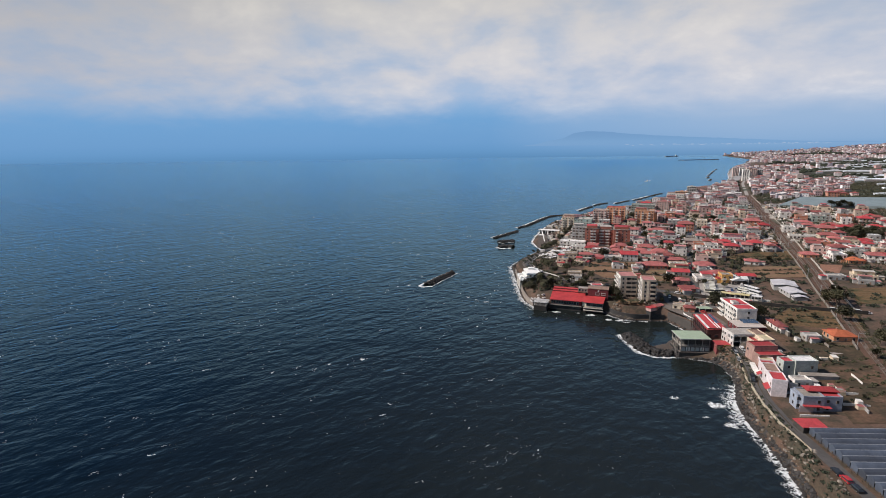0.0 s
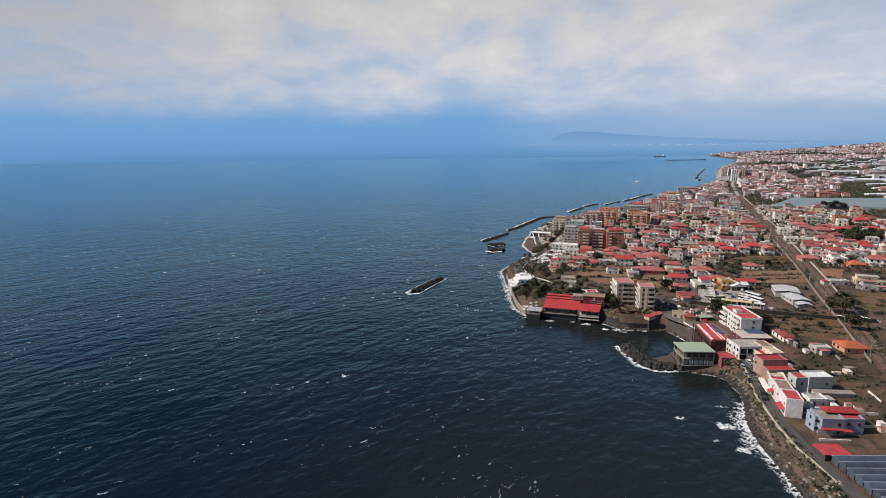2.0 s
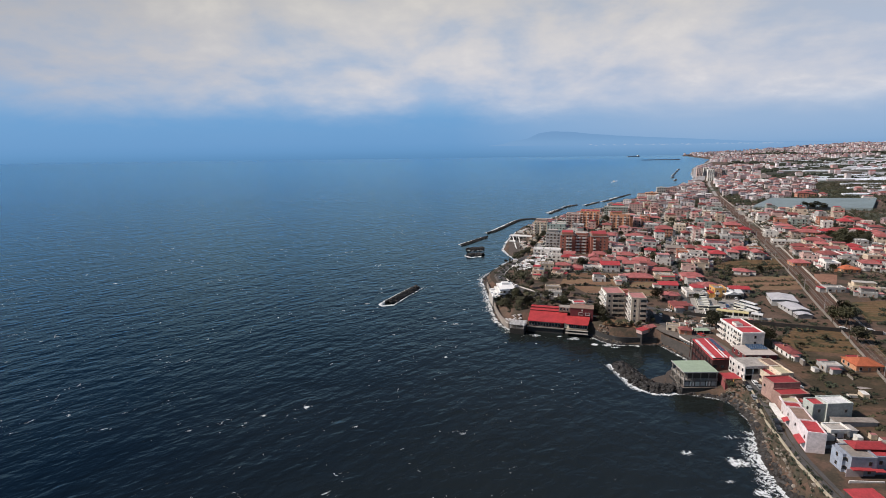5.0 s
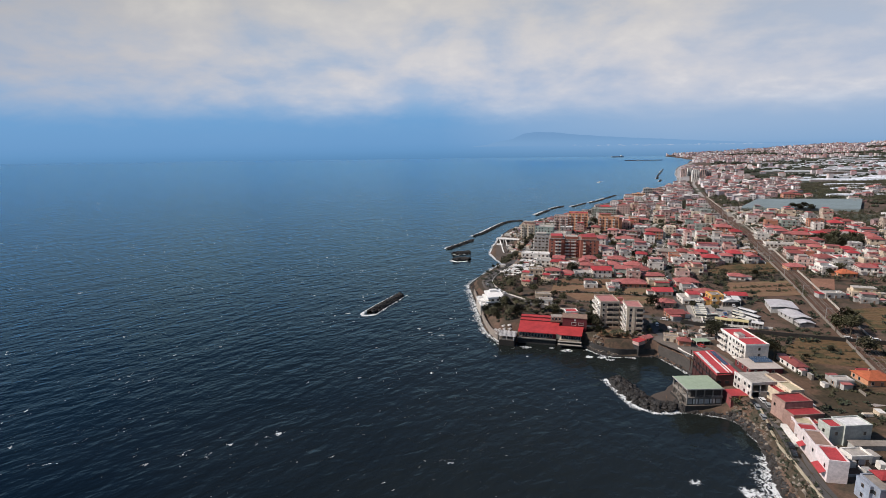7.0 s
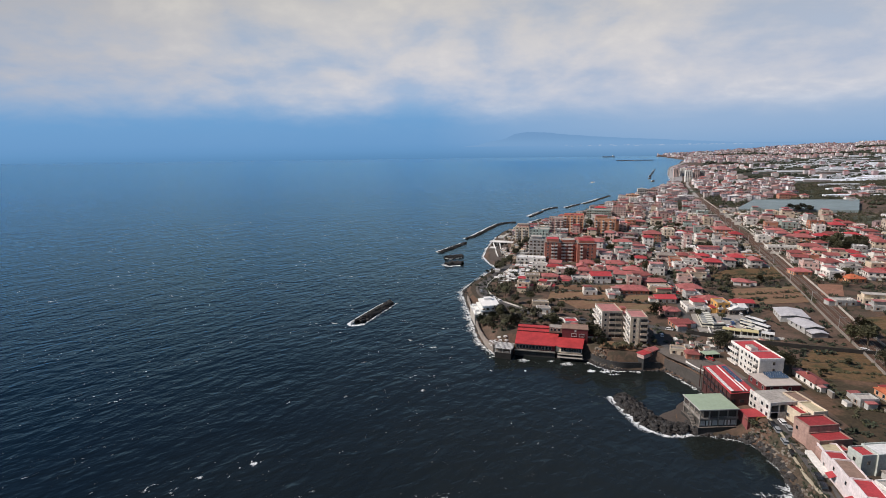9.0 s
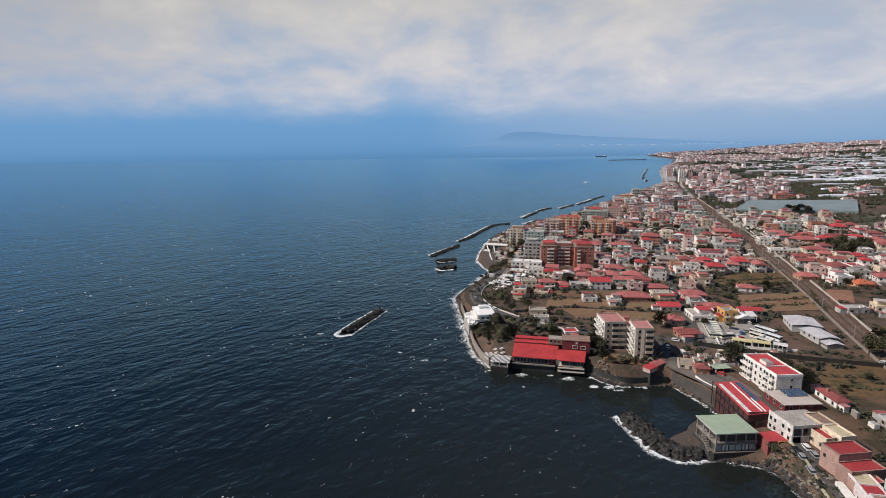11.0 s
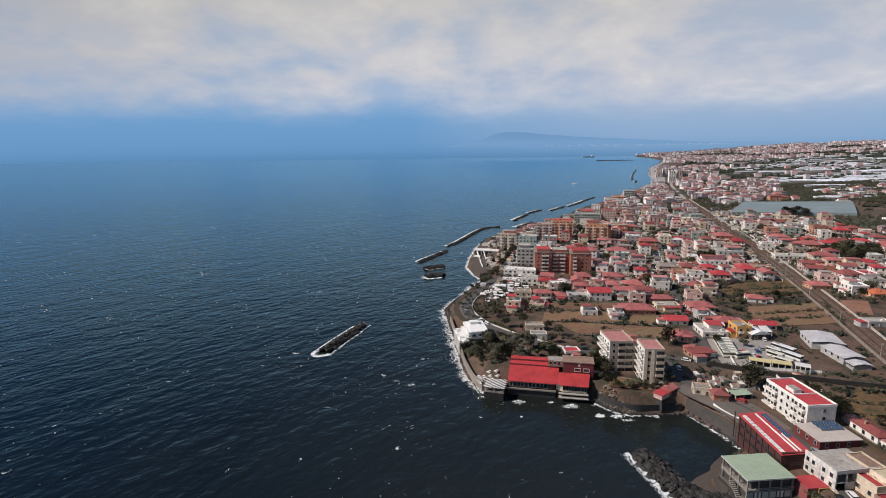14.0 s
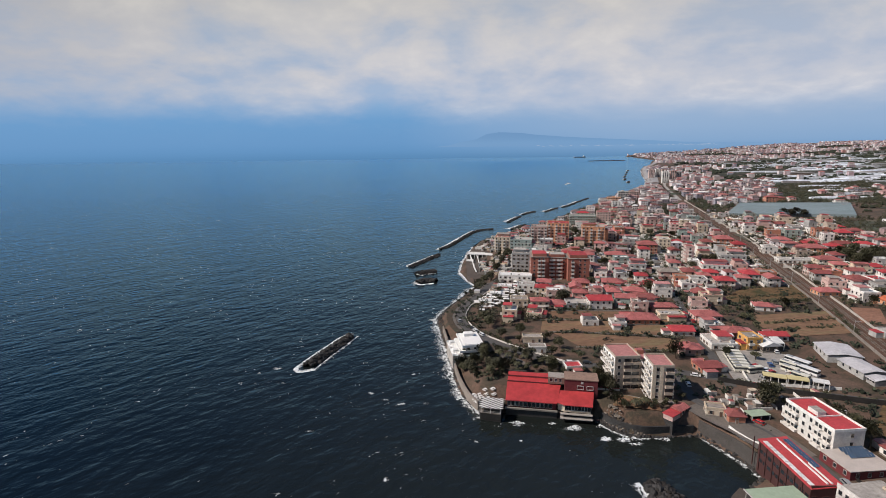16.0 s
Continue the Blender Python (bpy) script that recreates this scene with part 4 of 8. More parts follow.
def restaurant():
    t = thing("restaurant", 65.3, 353.9, 0, -15, "seafront restaurant with bright red sloping roofs and a maroon upper block", "restaurant")
    red = surface("bright_red_roof_coating", (0.44, 0.046, 0.048), 0.6, 0.22, 0.5, 0.12)
    TAKEN.append((60, 358, 18))
    s = Solid()
    s.box(-20, -5, -3, 1, 13, 7.6, WALL["oxblood"])
    s.box(-20.3, -6, -3, 1.2, -5, 3.2, STONE)
    part("hall", s, t)
    # low roof: red slope over the long glazed front
    s = Solid()
    s.poly([(-20.4, -6.6, 7.3), (1.2, -6.8, 7.3), (3.0, 5.5, 10.0), (-20.4, 5.5, 10.0)], red)
    s.poly([(-20.4, -6.6, 7.0), (-20.4, 5.5, 9.7), (3.0, 5.5, 9.7), (1.2, -6.8, 7.0)], red)
    s.poly([(-20.4, -6.6, 7.0), (1.2, -6.8, 7.0), (1.2, -6.8, 7.3), (-20.4, -6.6, 7.3)], red)
    s.poly([(-20.4, 5.5, 9.7), (-20.4, -6.6, 7.0), (-20.4, -6.6, 7.3), (-20.4, 5.5, 10.0)], red)
    s.poly([(1.2, -6.8, 7.0), (3.0, 5.5, 9.7), (3.0, 5.5, 10.0), (1.2, -6.8, 7.3)], red)
    part("long_roof", s, t, "bright red sloping roof")
    s = Solid()
    s.box(-20.3, 5.5, 7, 1, 9.5, 10.7, WALL["oxblood"], red)
    s.box(-20.3, 9.5, 7, 1, 13.4, 11.5, WALL["oxblood"], red)
    s.box(-20.4, 13.4, 11.1, -12, 14.2, 11.9, WALL["dark"])
    part("upper_wall", s, t, "red upper wall behind the long roof")
    for i in range(11):
        x = -19 + i * 1.75
        part("window", TALL_WINDOW, t, at=pose(x, -5.35, 4.2))
    slab_block(t, -20.6, -6.8, 3.2, 1.4, -5.9, 3.8, CONCRETE, "ledge")
    # the glazed pavilion with its own red roof
    s = Solid()
    s.prism([(1.2, -5.2), (4.2, -7.0), (15.2, -7.2), (16.2, 1.0), (1.2, 1.0)], -3, 3.4, STONE)
    part("base", s, t)
    for z, out in ((1.8, 1.8), (3.3, 0.9)):
        slab_block(t, 2.6, -7.4 - out, z, 15.6, -6.8, z + 0.3, surface("pale_ledge", (0.36, 0.33, 0.30), 0.85, 0.15), "ledge")
    s = Solid()
    s.prism([(1.6, -4.9), (4.3, -6.4), (14.9, -6.6), (15.8, 1.0), (1.6, 1.0)], 3.7, 7.1, WALL["cream"])
    part("pavilion_wall", s, t)
    s = Solid()
    foot = [(1.3, -6.2), (4.0, -7.6), (15.6, -7.8), (16.7, 1.0), (2.6, 1.0)]
    zs = (7.35, 7.1, 7.1, 9.5, 9.4)
    s.poly([(x, y, z + 0.3) for (x, y), z in zip(foot, zs)], red)
    s.poly([(x, y, z) for (x, y), z in reversed(list(zip(foot, zs)))], red)
    for i in range(5):
        a, b, za, zb = foot[i], foot[(i + 1) % 5], zs[i], zs[(i + 1) % 5]
        s.poly([(*a, za), (*b, zb), (*b, zb + 0.3), (*a, za + 0.3)], red)
    part("pavilion_roof", s, t, "bright red pavilion roof")
    glazing = window_mesh(1.25, 2.1, False)
    for i in range(8):
        part("window", glazing, t, at=pose(5.1 + i * 1.32, -6.42 - 0.025 * i, 4.6))
    for i in range(4):
        part("window", glazing, t, at=pose(15.0 + 0.19 * i, -5.6 + i * 1.6, 4.6, 0, 0, 83))
    # maroon box with a flat grey roof
    s = Solid()
    s.box(4.6, 1.0, 3, 18.2, 8.5, 14.8, WALL["oxblood"])
    part("upper_block", s, t)
    s = Solid()
    s.box(4.3, 0.7, 14.8, 18.5, 8.8, 15.2, ROOF["brown"])
    s.box(-2.5, 5.0, 10.6, 4.5, 10.5, 13.6, ROOF["brown"], ROOF["concrete"])
    part("flat_roof", s, t, "brown-grey flat roof")
    for x in (-1.2, 0.8, 2.8):
        part("window", WINDOWS[0], t, at=pose(x, 5.0, 11.7))
    for x0 in (9.6, 13.6):
        for a, b, c, d in ((x0, 10.6, x0 + 2.8, 10.8), (x0, 12.2, x0 + 2.8, 12.4), (x0, 10.8, x0 + 0.2, 12.2), (x0 + 2.6, 10.8, x0 + 2.8, 12.2)):
            slab_block(t, a, 0.75, b, c, 1.0, d, FRAME, "ornament_bar", None, "white outlined ornament bar")
    s = Solid()
    s.box(11.2, 0.85, 13.2, 12.2, 1.0, 14.2, FRAME)
    part("wall_lamp_panel", s, t, "small white wall panel")
    s = Solid()
    s.box(18, 6.5, 3, 28, 14, 9.5, WALL["white"], ROOF["red"])
    part("rear_wing", s, t, "pale rear wing with a red terrace")


restaurant()


def terrace_cafe():
    t = thing("cafe_terrace", 38.4, 356.9, 0, -17, "white slatted pergola terrace above the sea wall", "terrace")
    s = Solid()
    s.prism([(-6.5, 6), (-3.6, -8.2), (5.2, -8.6), (5.2, 8), (-6.5, 9)], -2, 3.4, STONE, PAVING)
    part("platform", s, t, "dark stone platform")
    white = surface("white_pergola_paint", (0.72, 0.70, 0.68), 0.6, 0.08)
    s = Solid()
    s.box(-4.5, -8.3, 5.45, 5.3, 1.6, 5.6, WALL["dark"])
    part("awning_frame", s, t, "dark sheet under the slats")
    for i in range(10):
        a = -13.0 + i * 1.9
        x0, x1 = max(-4.4, a), min(5.2, a + 9.6)
        if x1 - x0 < 0.6:
            continue
        s = Solid()
        s.v = [(x + dx, -8.2 + (x - a), z) for z in (5.7, 5.85) for x, dx in ((x0, 0.0), (x0, 1.0), (x1, 1.0), (x1, 0.0))]
        s.f = [(3, 2, 1, 0), (4, 5, 6, 7), (0, 1, 5, 4), (1, 2, 6, 5), (2, 3, 7, 6), (3, 0, 4, 7)]
        s.slot(white)
        s.k = [0] * 6
        part("slat", s, t)
    for px, py in ((-3.2, -7.9), (0.8, -8.1), (4.9, -8.2), (-3.2, -1.0), (0.8, -1.0), (4.9, -1.0)):
        s = Solid()
        s.box(px - 0.1, py - 0.1, 3.3, px + 0.1, py + 0.1, 5.7, white)
        part("post", s, t)
    s = Solid()
    for z in (3.9, 4.4):
        s.box(-3.6, -8.5, z, 5.2, -8.42, z + 0.1, FRAME)
    part("railing", s, t)
    rng = random.Random(4)
    top, leg, bench = Solid(), Solid(), Solid()
    top.box(-1.1, -0.45, 0.70, 1.1, 0.45, 0.76, white)
    leg.box(-0.05, -0.35, 0, 0.05, 0.35, 0.70, white)
    bench.box(-1.1, -0.18, 0.40, 1.1, 0.18, 0.46, white)
    bench.box(-0.9, -0.12, 0.0, -0.8, 0.12, 0.40, white)
    bench.box(0.8, -0.12, 0.0, 0.9, 0.12, 0.40, white)
    top, leg, bench = top.mesh("tabletop"), leg.mesh("leg"), bench.mesh("bench")
    for i in range(15):
        x, y = 32.6 + 2.7 * (i % 4) + rng.uniform(-0.3, 0.3) - 0.3 * (i // 4), 359.6 + 2.0 * (i // 4) + rng.uniform(-0.3, 0.3)
        p = thing("terrace_table", x, y, max(3.4, ground_at(x, y)), 42 + rng.uniform(-6, 6), "long white outdoor table with two benches on the terrace", "table", "tables of the terrace")
        part("tabletop", top, p)
        for a in (-0.8, 0.8):
            part("leg", leg, p, at=pose(a, 0, 0))
        for b in (-0.8, 0.8):
            part("bench", bench, p, at=pose(0, b, 0))


terrace_cafe()


def white_villa():
    t = thing("white_villa", 35.8, 407.5, 7.2, 4, "white modern three-storey seaside villa with slab terraces", "house")
    TAKEN.append((36, 412, 13))
    white = surface("bright_white_plaster", (0.80, 0.79, 0.77), 0.8, 0.06, 1.2, 0.3)
    for k in range(3):
        z = k * 2.55 - 0.6
        # lower walls dark all over: glazing, with the facade's shadow painted in
        s = Solid()
        s.box(-4.2, -8.2, z - (3 if k == 0 else 0), 5.2, 8.6, z + 2.3, WALL["dark"] if k < 2 else white)
        part("wall", s, t, "set-back wall, dark for its glazing and for painted-in shade" if k < 2 else "")
        s = Solid()
        s.tray(-8.4 + 1.3 * k, -10.4 + 0.5 * k, z + 1.55, 5.6, 9.0, z + 2.75, 0.18, z + 2.45, white)
        part("terrace_slab", s, t)
        for x in (-2.4, 1.0, 4.0):
            part("window", TALL_WINDOW, t, at=pose(x, -8.2, z + 0.1))
        for y in (-5.0, -1.0, 3.0, 6.5):
            part("window", TALL_WINDOW, t, at=pose(-4.2, y, z + 0.1, 0, 0, -90))
    slab_block(t, -4.4, -8.4, 7.1, 5.3, 8.8, 7.35, white, "roof")
    slab_block(t, -2.5, 3.0, 7.3, 2.5, 6.5, 8.9, white, "stair_head")
    slab_block(t, -10.4, -7.0, -6, -4.8, 13.5, 1.0, surface("stained_terrace_wall", (0.42, 0.38, 0.34), 0.85, 0.3), "sea_terrace", ROOF["white"], "white paved terrace above the sea")
    for y in (-6.8, 4, 13.2):
        slab_block(t, -10.4, y, 1.0, -5.0, y + 0.2, 1.9, white, "parapet")
    for y in (-3.0, 8.5):
        slab_block(t, -9.5, y, 1.0, -7.0, y + 2.4, 2.9, white, "terrace_room", ROOF["white"])


white_villa()


# ---- apartment towers ----


def apartment_tower(x, y, z, rot, w, d, floors, label, wall, side_wall, roof, balconies_w, balconies_s):
    t = thing("apartment_tower", x, y, z, rot, label, "apartment block", "apartment towers of the headland")
    TAKEN.append((x, y, max(w, d) * 0.65))
    h = floors * FLOOR
    s = Solid()
    s.box(-w / 2, -d / 2, -2, w / 2, d / 2, h, WALL[wall])
    part("wall", s, t)
    s = Solid()
    s.box(-w / 2 - 0.14, -d / 2 + 0.4, -2, -w / 2, d / 2 - 0.2, h, WALL[side_wall])
    part("side_facing", s, t, "white plastered side")
    for x0 in balconies_s[1]:
        slab_block(t, x0 - 0.7, -d / 2 - 0.16, -1, x0 + 0.7, -d / 2, h, WALL["cream"], "pilaster")
    s = Solid()
    flat_roof(s, w, d, h, WALL[wall], ROOF[roof])
    part("roof", s, t)
    for k in range(floors):
        for a in balconies_w:
            part("balcony", SOLID_BALCONY[3.0], t, at=side_pose("w", a, w + 0.28, d, k * FLOOR + 0.1))
            part("window", TALL_WINDOW, t, at=side_pose("w", a, w + 0.28, d, k * FLOOR + 0.1))
        for a in balconies_s[0]:
            part("balcony", STUCCO_BALCONY, t, at=side_pose("s", a, w, d, k * FLOOR + 0.1))
        for a in balconies_s[2]:
            part("window", WINDOWS[0], t, at=side_pose("s", a, w, d, k * FLOOR + 1.0))
        for a in (-d / 4, d / 4):
            part("window", WINDOWS[0], t, at=side_pose("e", a, w, d, k * FLOOR + 1.0))
            part("balcony", BALCONY[2.6], t, at=side_pose("e", a, w, d, k * FLOOR + 0.1))


apartment_tower(97.9, 361.8, 8.0, -2, 10.9, 14.5, 5, "five-storey apartment tower with a white side and brown-grey front", "brown", "white", "pinktile", (-5.0, -1.2, 2.2, 5.4), ((0.2, 3.7), (), (-3.6,)))
apartment_tower(108.9, 349.4, 8.2, -8, 8.6, 12.5, 5, "five-storey apartment tower with cream pilasters and a reddish roof", "brown", "white", "pinktile", (-4.0, 0.0, 3.8), ((2.6,), (-0.6, -3.6), (-2.2,)))


link = thing("stair_block", 104.6, 358.5, 8.0, -5, "lower linking block with a reddish roof between the towers", "apartment block")
slab_block(link, -2.6, -3.5, -2, 3.4, 6.0, 14.2, WALL["brown"])
slab_block(link, -2.8, -3.8, 14.2, 3.6, 6.2, 14.6, ROOF["pinktile"], "roof")
slab_block(link, -1.0, 0.5, 14.6, 2.0, 3.5, 16.4, WALL["terracotta"], "stair_head", ROOF["red"])


def brick_block():
    """Seven-storey red-brick block with two wings and a recessed middle."""
    t = thing("brick_apartment_block", 122, 537, 8.0, -10, "seven-storey red brick apartment block with balconies", "apartment block")
    TAKEN.append((122, 537, 26))
    h = 7 * 2.98
    for x0, x1, y0, y1, top in ((-21.5, -8, -4, 12, h), (-8, 6, -1.5, 12, h - 1), (6, 22, -9, 10, h)):
        s = Solid()
        s.box(x0, y0, -2, x1, y1, top, WALL["brick"])
        part("wall", s, t)
        s = Solid()
        w, d = x1 - x0, y1 - y0
        s.box(x0 - 0.3, y0 - 0.3, top, x1 + 0.3, y1 + 0.3, top + 0.3, CONCRETE)
        s.box(x0 + 1.5, y0 + 2, top + 0.3, x1 - 1.5, y1 - 1, top + 2.6, WALL["brick"], ROOF["crimson" if x0 != -8 else "concrete"])
        part("roof", s, t, "flat roof with a set-back brick storey")
    for k in range(7):
        z = k * 2.98
        for x, y in ((-15.0, -4), (-12.0, -4), (9.5, -9)):
            part("balcony", BALCONY[2.6], t, at=pose(x, y, z + 0.1))
            part("window", TALL_WINDOW, t, at=pose(x, y, z + 0.1))
        for x in (-5.0, 0.5):
            part("balcony", SOLID_BALCONY[4.4], t, at=pose(x, -1.5, z + 0.1))
            part("window", TALL_WINDOW, t, at=pose(x, -1.5, z + 0.1))
        for x, y in ((-19, -4), (15, -9), (18.5, -9), (3.8, -1.5)):
            part("window", WINDOWS[0], t, at=pose(x, y, z + 1.0))
        for y in (0, 4, 8):
            part("window", WINDOWS[0], t, at=pose(-21.5, y, z + 1.0, 0, 0, -90))
            part("window", WINDOWS[0], t, at=pose(22, y - 4, z + 1.0, 0, 0, 90))


brick_block()

# ---- the row above the cove ----


def red_roof_hotel():
    x0, x1, y0, y1 = 144.6, 155.7, 298.0, 320.6
    cx, cy = (x0 + x1) / 2, (y0 + y1) / 2
    z = 9.2
    w, d, h = x1 - x0, y1 - y0, 9.1
    TAKEN.append((cx, cy, 14))
    t = thing("white_hotel", cx, cy, z, 0, "white three-storey building with a crimson flat roof", "hotel")
    white = WALL["white"]
    s = Solid()
    s.box(-w / 2, -d / 2, -2, w / 2, d / 2, h, white)
    part("wall", s, t)
    s = Solid()
    flat_roof(s, w, d, h, white, ROOF["crimson"])
    part("roof", s, t, "crimson flat roof behind a white parapet")
    slab_block(t, -3.4, -1.2, h, -0.2, 3.4, h + 1.6, white, "stair_head", ROOF["concrete"])
    slab_block(t, -w / 2 + 0.4, -2.2, h, w / 2 - 0.4, -1.85, h + 0.55, white, "roof_divider")
    for k in range(3):
        zz = k * FLOOR
        for a in (-8.6, -4.6, 6.0, 9.6):
            part("balcony", BALCONY[3.6], t, at=side_pose("w", a, w, d, zz + 0.1))
            part("window", TALL_WINDOW, t, at=side_pose("w", a - 0.8, w, d, zz + 0.1))
            part("window", WINDOWS[0], t, at=side_pose("w", a + 0.9, w, d, zz + 1.0))
        for a in (-1.2, 2.0):
            part("window", WINDOWS[0], t, at=side_pose("w", a, w, d, zz + 1.0))
        for a in (-8, -3, 2, 7):
            part("window", WINDOWS[0], t, at=side_pose("e", a, w, d, zz + 1.0))
    part("window", WINDOWS[0], t, at=side_pose("s", 1.0, w, d, 6.6))
    part("window", WINDOWS[0], t, at=side_pose("s", 1.0, w, d, 3.4))
    for k in range(3):
        for a in (-3, 0, 3):
            part("window", WINDOWS[0], t, at=side_pose("n", a, w, d, k * FLOOR + 1.0))


red_roof_hotel()


def panel_array(parent, x0, y0, z, nx, ny, w, d, tilt, gap, rot=0):
    s = Solid()
    s.box(-w / 2, -d / 2, 0, w / 2, d / 2, 0.05, ALU, PANEL)
    me = s.mesh("solar_panel")
    for i in range(nx):
        for j in range(ny):
            part("solar_panel", me, parent, at=pose(x0 + i * (w + 0.08), y0 + j * (d + gap), z, tilt, 0, rot))


def hotel_annexe():
    t = thing("hotel_annexe", 147.5, 291.5, 9.0, 0, "low maroon annexe with a pale roof and solar panels", "annexe")
    TAKEN.append((147.5, 291, 9))
    s = Solid()
    s.box(-7.5, -6, -2, 7.5, 6.2, 3.0, WALL["oxblood"])
    part("wall", s, t)
    s = Solid()
    s.box(-7.8, -6.3, 3.0, 7.8, 6.2, 3.3, surface("pale_terrace_tiles", (0.50, 0.44, 0.40), 0.85, 0.15))
    part("roof", s, t, "pale tiled terrace roof")
    panel_array(t, -1.5, 1.0, 3.9, 8, 3, 1.0, 1.7, 25, 0.2)
    windows_on(t, 15, 12, "w", (-4, 0, 4), (0.9,))
    windows_on(t, 15, 12, "s", (-5, -1, 3), (0.9,))


hotel_annexe()


def solar_hall():
    t = thing("maroon_beach_hall", 126.2, 290.5, 4.2, -5, "long maroon hall with a red roof, white strips and roof panels", "hall")
    TAKEN.append((126, 290, 15))
    w, d, h = 9.0, 26.5, 9.0
    s = Solid()
    s.box(-w / 2, -d / 2, -3, w / 2, d / 2, h, WALL["maroon"])
    part("wall", s, t)
    s = Solid()
    s.poly([(-w / 2 - 0.4, -d / 2 - 0.4, h), (w / 2 + 0.4, -d / 2 - 0.4, h + 0.9), (w / 2 + 0.4, d / 2 + 0.4, h + 0.9), (-w / 2 - 0.4, d / 2 + 0.4, h)], ROOF["crimson"])
    s.poly([(-w / 2 - 0.4, d / 2 + 0.4, h - 0.2), (w / 2 + 0.4, d / 2 + 0.4, h + 0.7), (w / 2 + 0.4, -d / 2 - 0.4, h + 0.7), (-w / 2 - 0.4, -d / 2 - 0.4, h - 0.2)], ROOF["crimson"])
    s.box(-w / 2, -d / 2, h - 0.3, w / 2, -d / 2 + 0.3, h + 0.85, WALL["maroon"])
    part("roof", s, t, "crimson sheet roof")
    white = ROOF["white"]
    for i in range(12):
        s = Solid()
        s.box(-w / 2 + 0.2, -d / 2 + 1 + i * 2.0, h + 0.25, -w / 2 + 1.5, -d / 2 + 2.7 + i * 2.0, h + 0.5, white)
        part("roof_light", s, t, "white roof light")
    for i in range(2):
        s = Solid()
        s.box(0.6 + i * 1.4, -d / 2 + 1, h + 0.6, 1.0 + i * 1.4, d / 2 - 14 * i - 1, h + 1.0, white)
        part("roof_strip", s, t, "white raised roof strip")
    panel_array(t, 2.6, -3.5, h + 1.15, 2, 10, 1.0, 1.45, 12, 0.12)
    wide = dark_window_mesh(1.7, 1.3)
    for k in range(2):
        for i in range(11):
            part("window", wide, t, at=side_pose("w", -d / 2 + 1.6 + i * 2.3, w, d, 1.6 + k * 3.4))
    for i in range(3):
        part("window", wide, t, at=side_pose("s", -3.5 + i * 3.4, w, d, 5.0))
    s = Solid()
    for i in range(9):
        s.box(-w / 2 - 0.3, -d / 2 + i * 3.6, -2, -w / 2, -d / 2 + i * 3.6 + 0.3, h - 0.2, WALL["maroon"])
    part("wall_rib", s, t)


solar_hall()


def green_pavilion():
    t = thing("beach_pavilion", 111.4, 276.2, 3.2, 1.0, "open beach pavilion on stone with a pale green flat roof", "pavilion")
    TAKEN.append((111.5, 276, 10))
    w, d = 16.0, 13.6
    s = Solid()
    s.box(-w / 2, -d / 2, 7.0, w / 2, d / 2, 7.35, CONCRETE, ROOF["green"])
    s.box(-w / 2 - 0.1, -d / 2 - 0.1, 7.05, w / 2 + 0.1, -d / 2, 7.5, FRAME)
    s.box(-w / 2 - 0.1, -d / 2, 7.05, -w / 2, d / 2 + 0.1, 7.5, FRAME)
    part("roof", s, t, "pale green flat roof with a white edge")
    s = Solid()
    s.box(-w / 2 + 0.3, -d / 2 + 0.3, 2.9, w / 2, d / 2, 3.2, CONCRETE)
    part("floor_slab", s, t)
    for i in range(5):
        for j in range(4):
            s = Solid()
            px, py = -w / 2 + 0.6 + i * (w - 1.2) / 4, -d / 2 + 0.6 + j * (d - 1.2) / 3
            s.box(px - 0.2, py - 0.2, 0.0, px + 0.2, py + 0.2, 7.0, CONCRETE)
            part("post", s, t)
    # near-black blocks paint the shade under the roof and floor
    s = Solid()
    s.box(-w / 2 + 2.5, -d / 2 + 1.5, 3.2, w / 2 - 0.4, d / 2 - 0.5, 6.6, WALL["dark"])
    s.box(-w / 2 + 1.0, -d / 2 + 0.9, 0.0, w / 2 - 0.4, d / 2 - 0.5, 2.9, WALL["dark"])
    part("inner_wall", s, t, "inner walls with shade put into their dark colour")
    s = Solid()
    for z in (3.6, 4.1):
        s.box(-w / 2 + 0.3, -d / 2 + 0.3, z, w / 2, -d / 2 + 0.38, z + 0.09, FRAME)
        s.box(-w / 2 + 0.3, -d / 2 + 0.3, z, -w / 2 + 0.38, d / 2, z + 0.09, FRAME)
    part("railing", s, t, "white railing")
    s = Solid()
    s.prism([(-w / 2 - 0.3, -d / 2 - 0.3), (w / 2 + 0.3, -d / 2 - 0.3), (w / 2 + 0.3, d / 2 + 0.3), (-w / 2 - 0.3, d / 2 + 0.3)], -5.5, 0.0, STONE, PAVING)
    part("base", s, t, "dark stone base")
    for i in range(6):
        slab_block(t, -w / 2 + 0.9 + i * 2.5, -d / 2 + 0.75, 0.3, -w / 2 + 2.9 + i * 2.5, -d / 2 + 0.9, 2.4, WALL["white"] if i in (1, 4) else WALL["grey"], "panel")
    for k in range(10):
        slab_block(t, -w / 2 - 1.4, -5 + k * 0.5, -0.6 + k * 0.36, -w / 2 + 0.2, -4.4 + k * 0.5, -0.3 + k * 0.36, CONCRETE, "step")


green_pavilion()


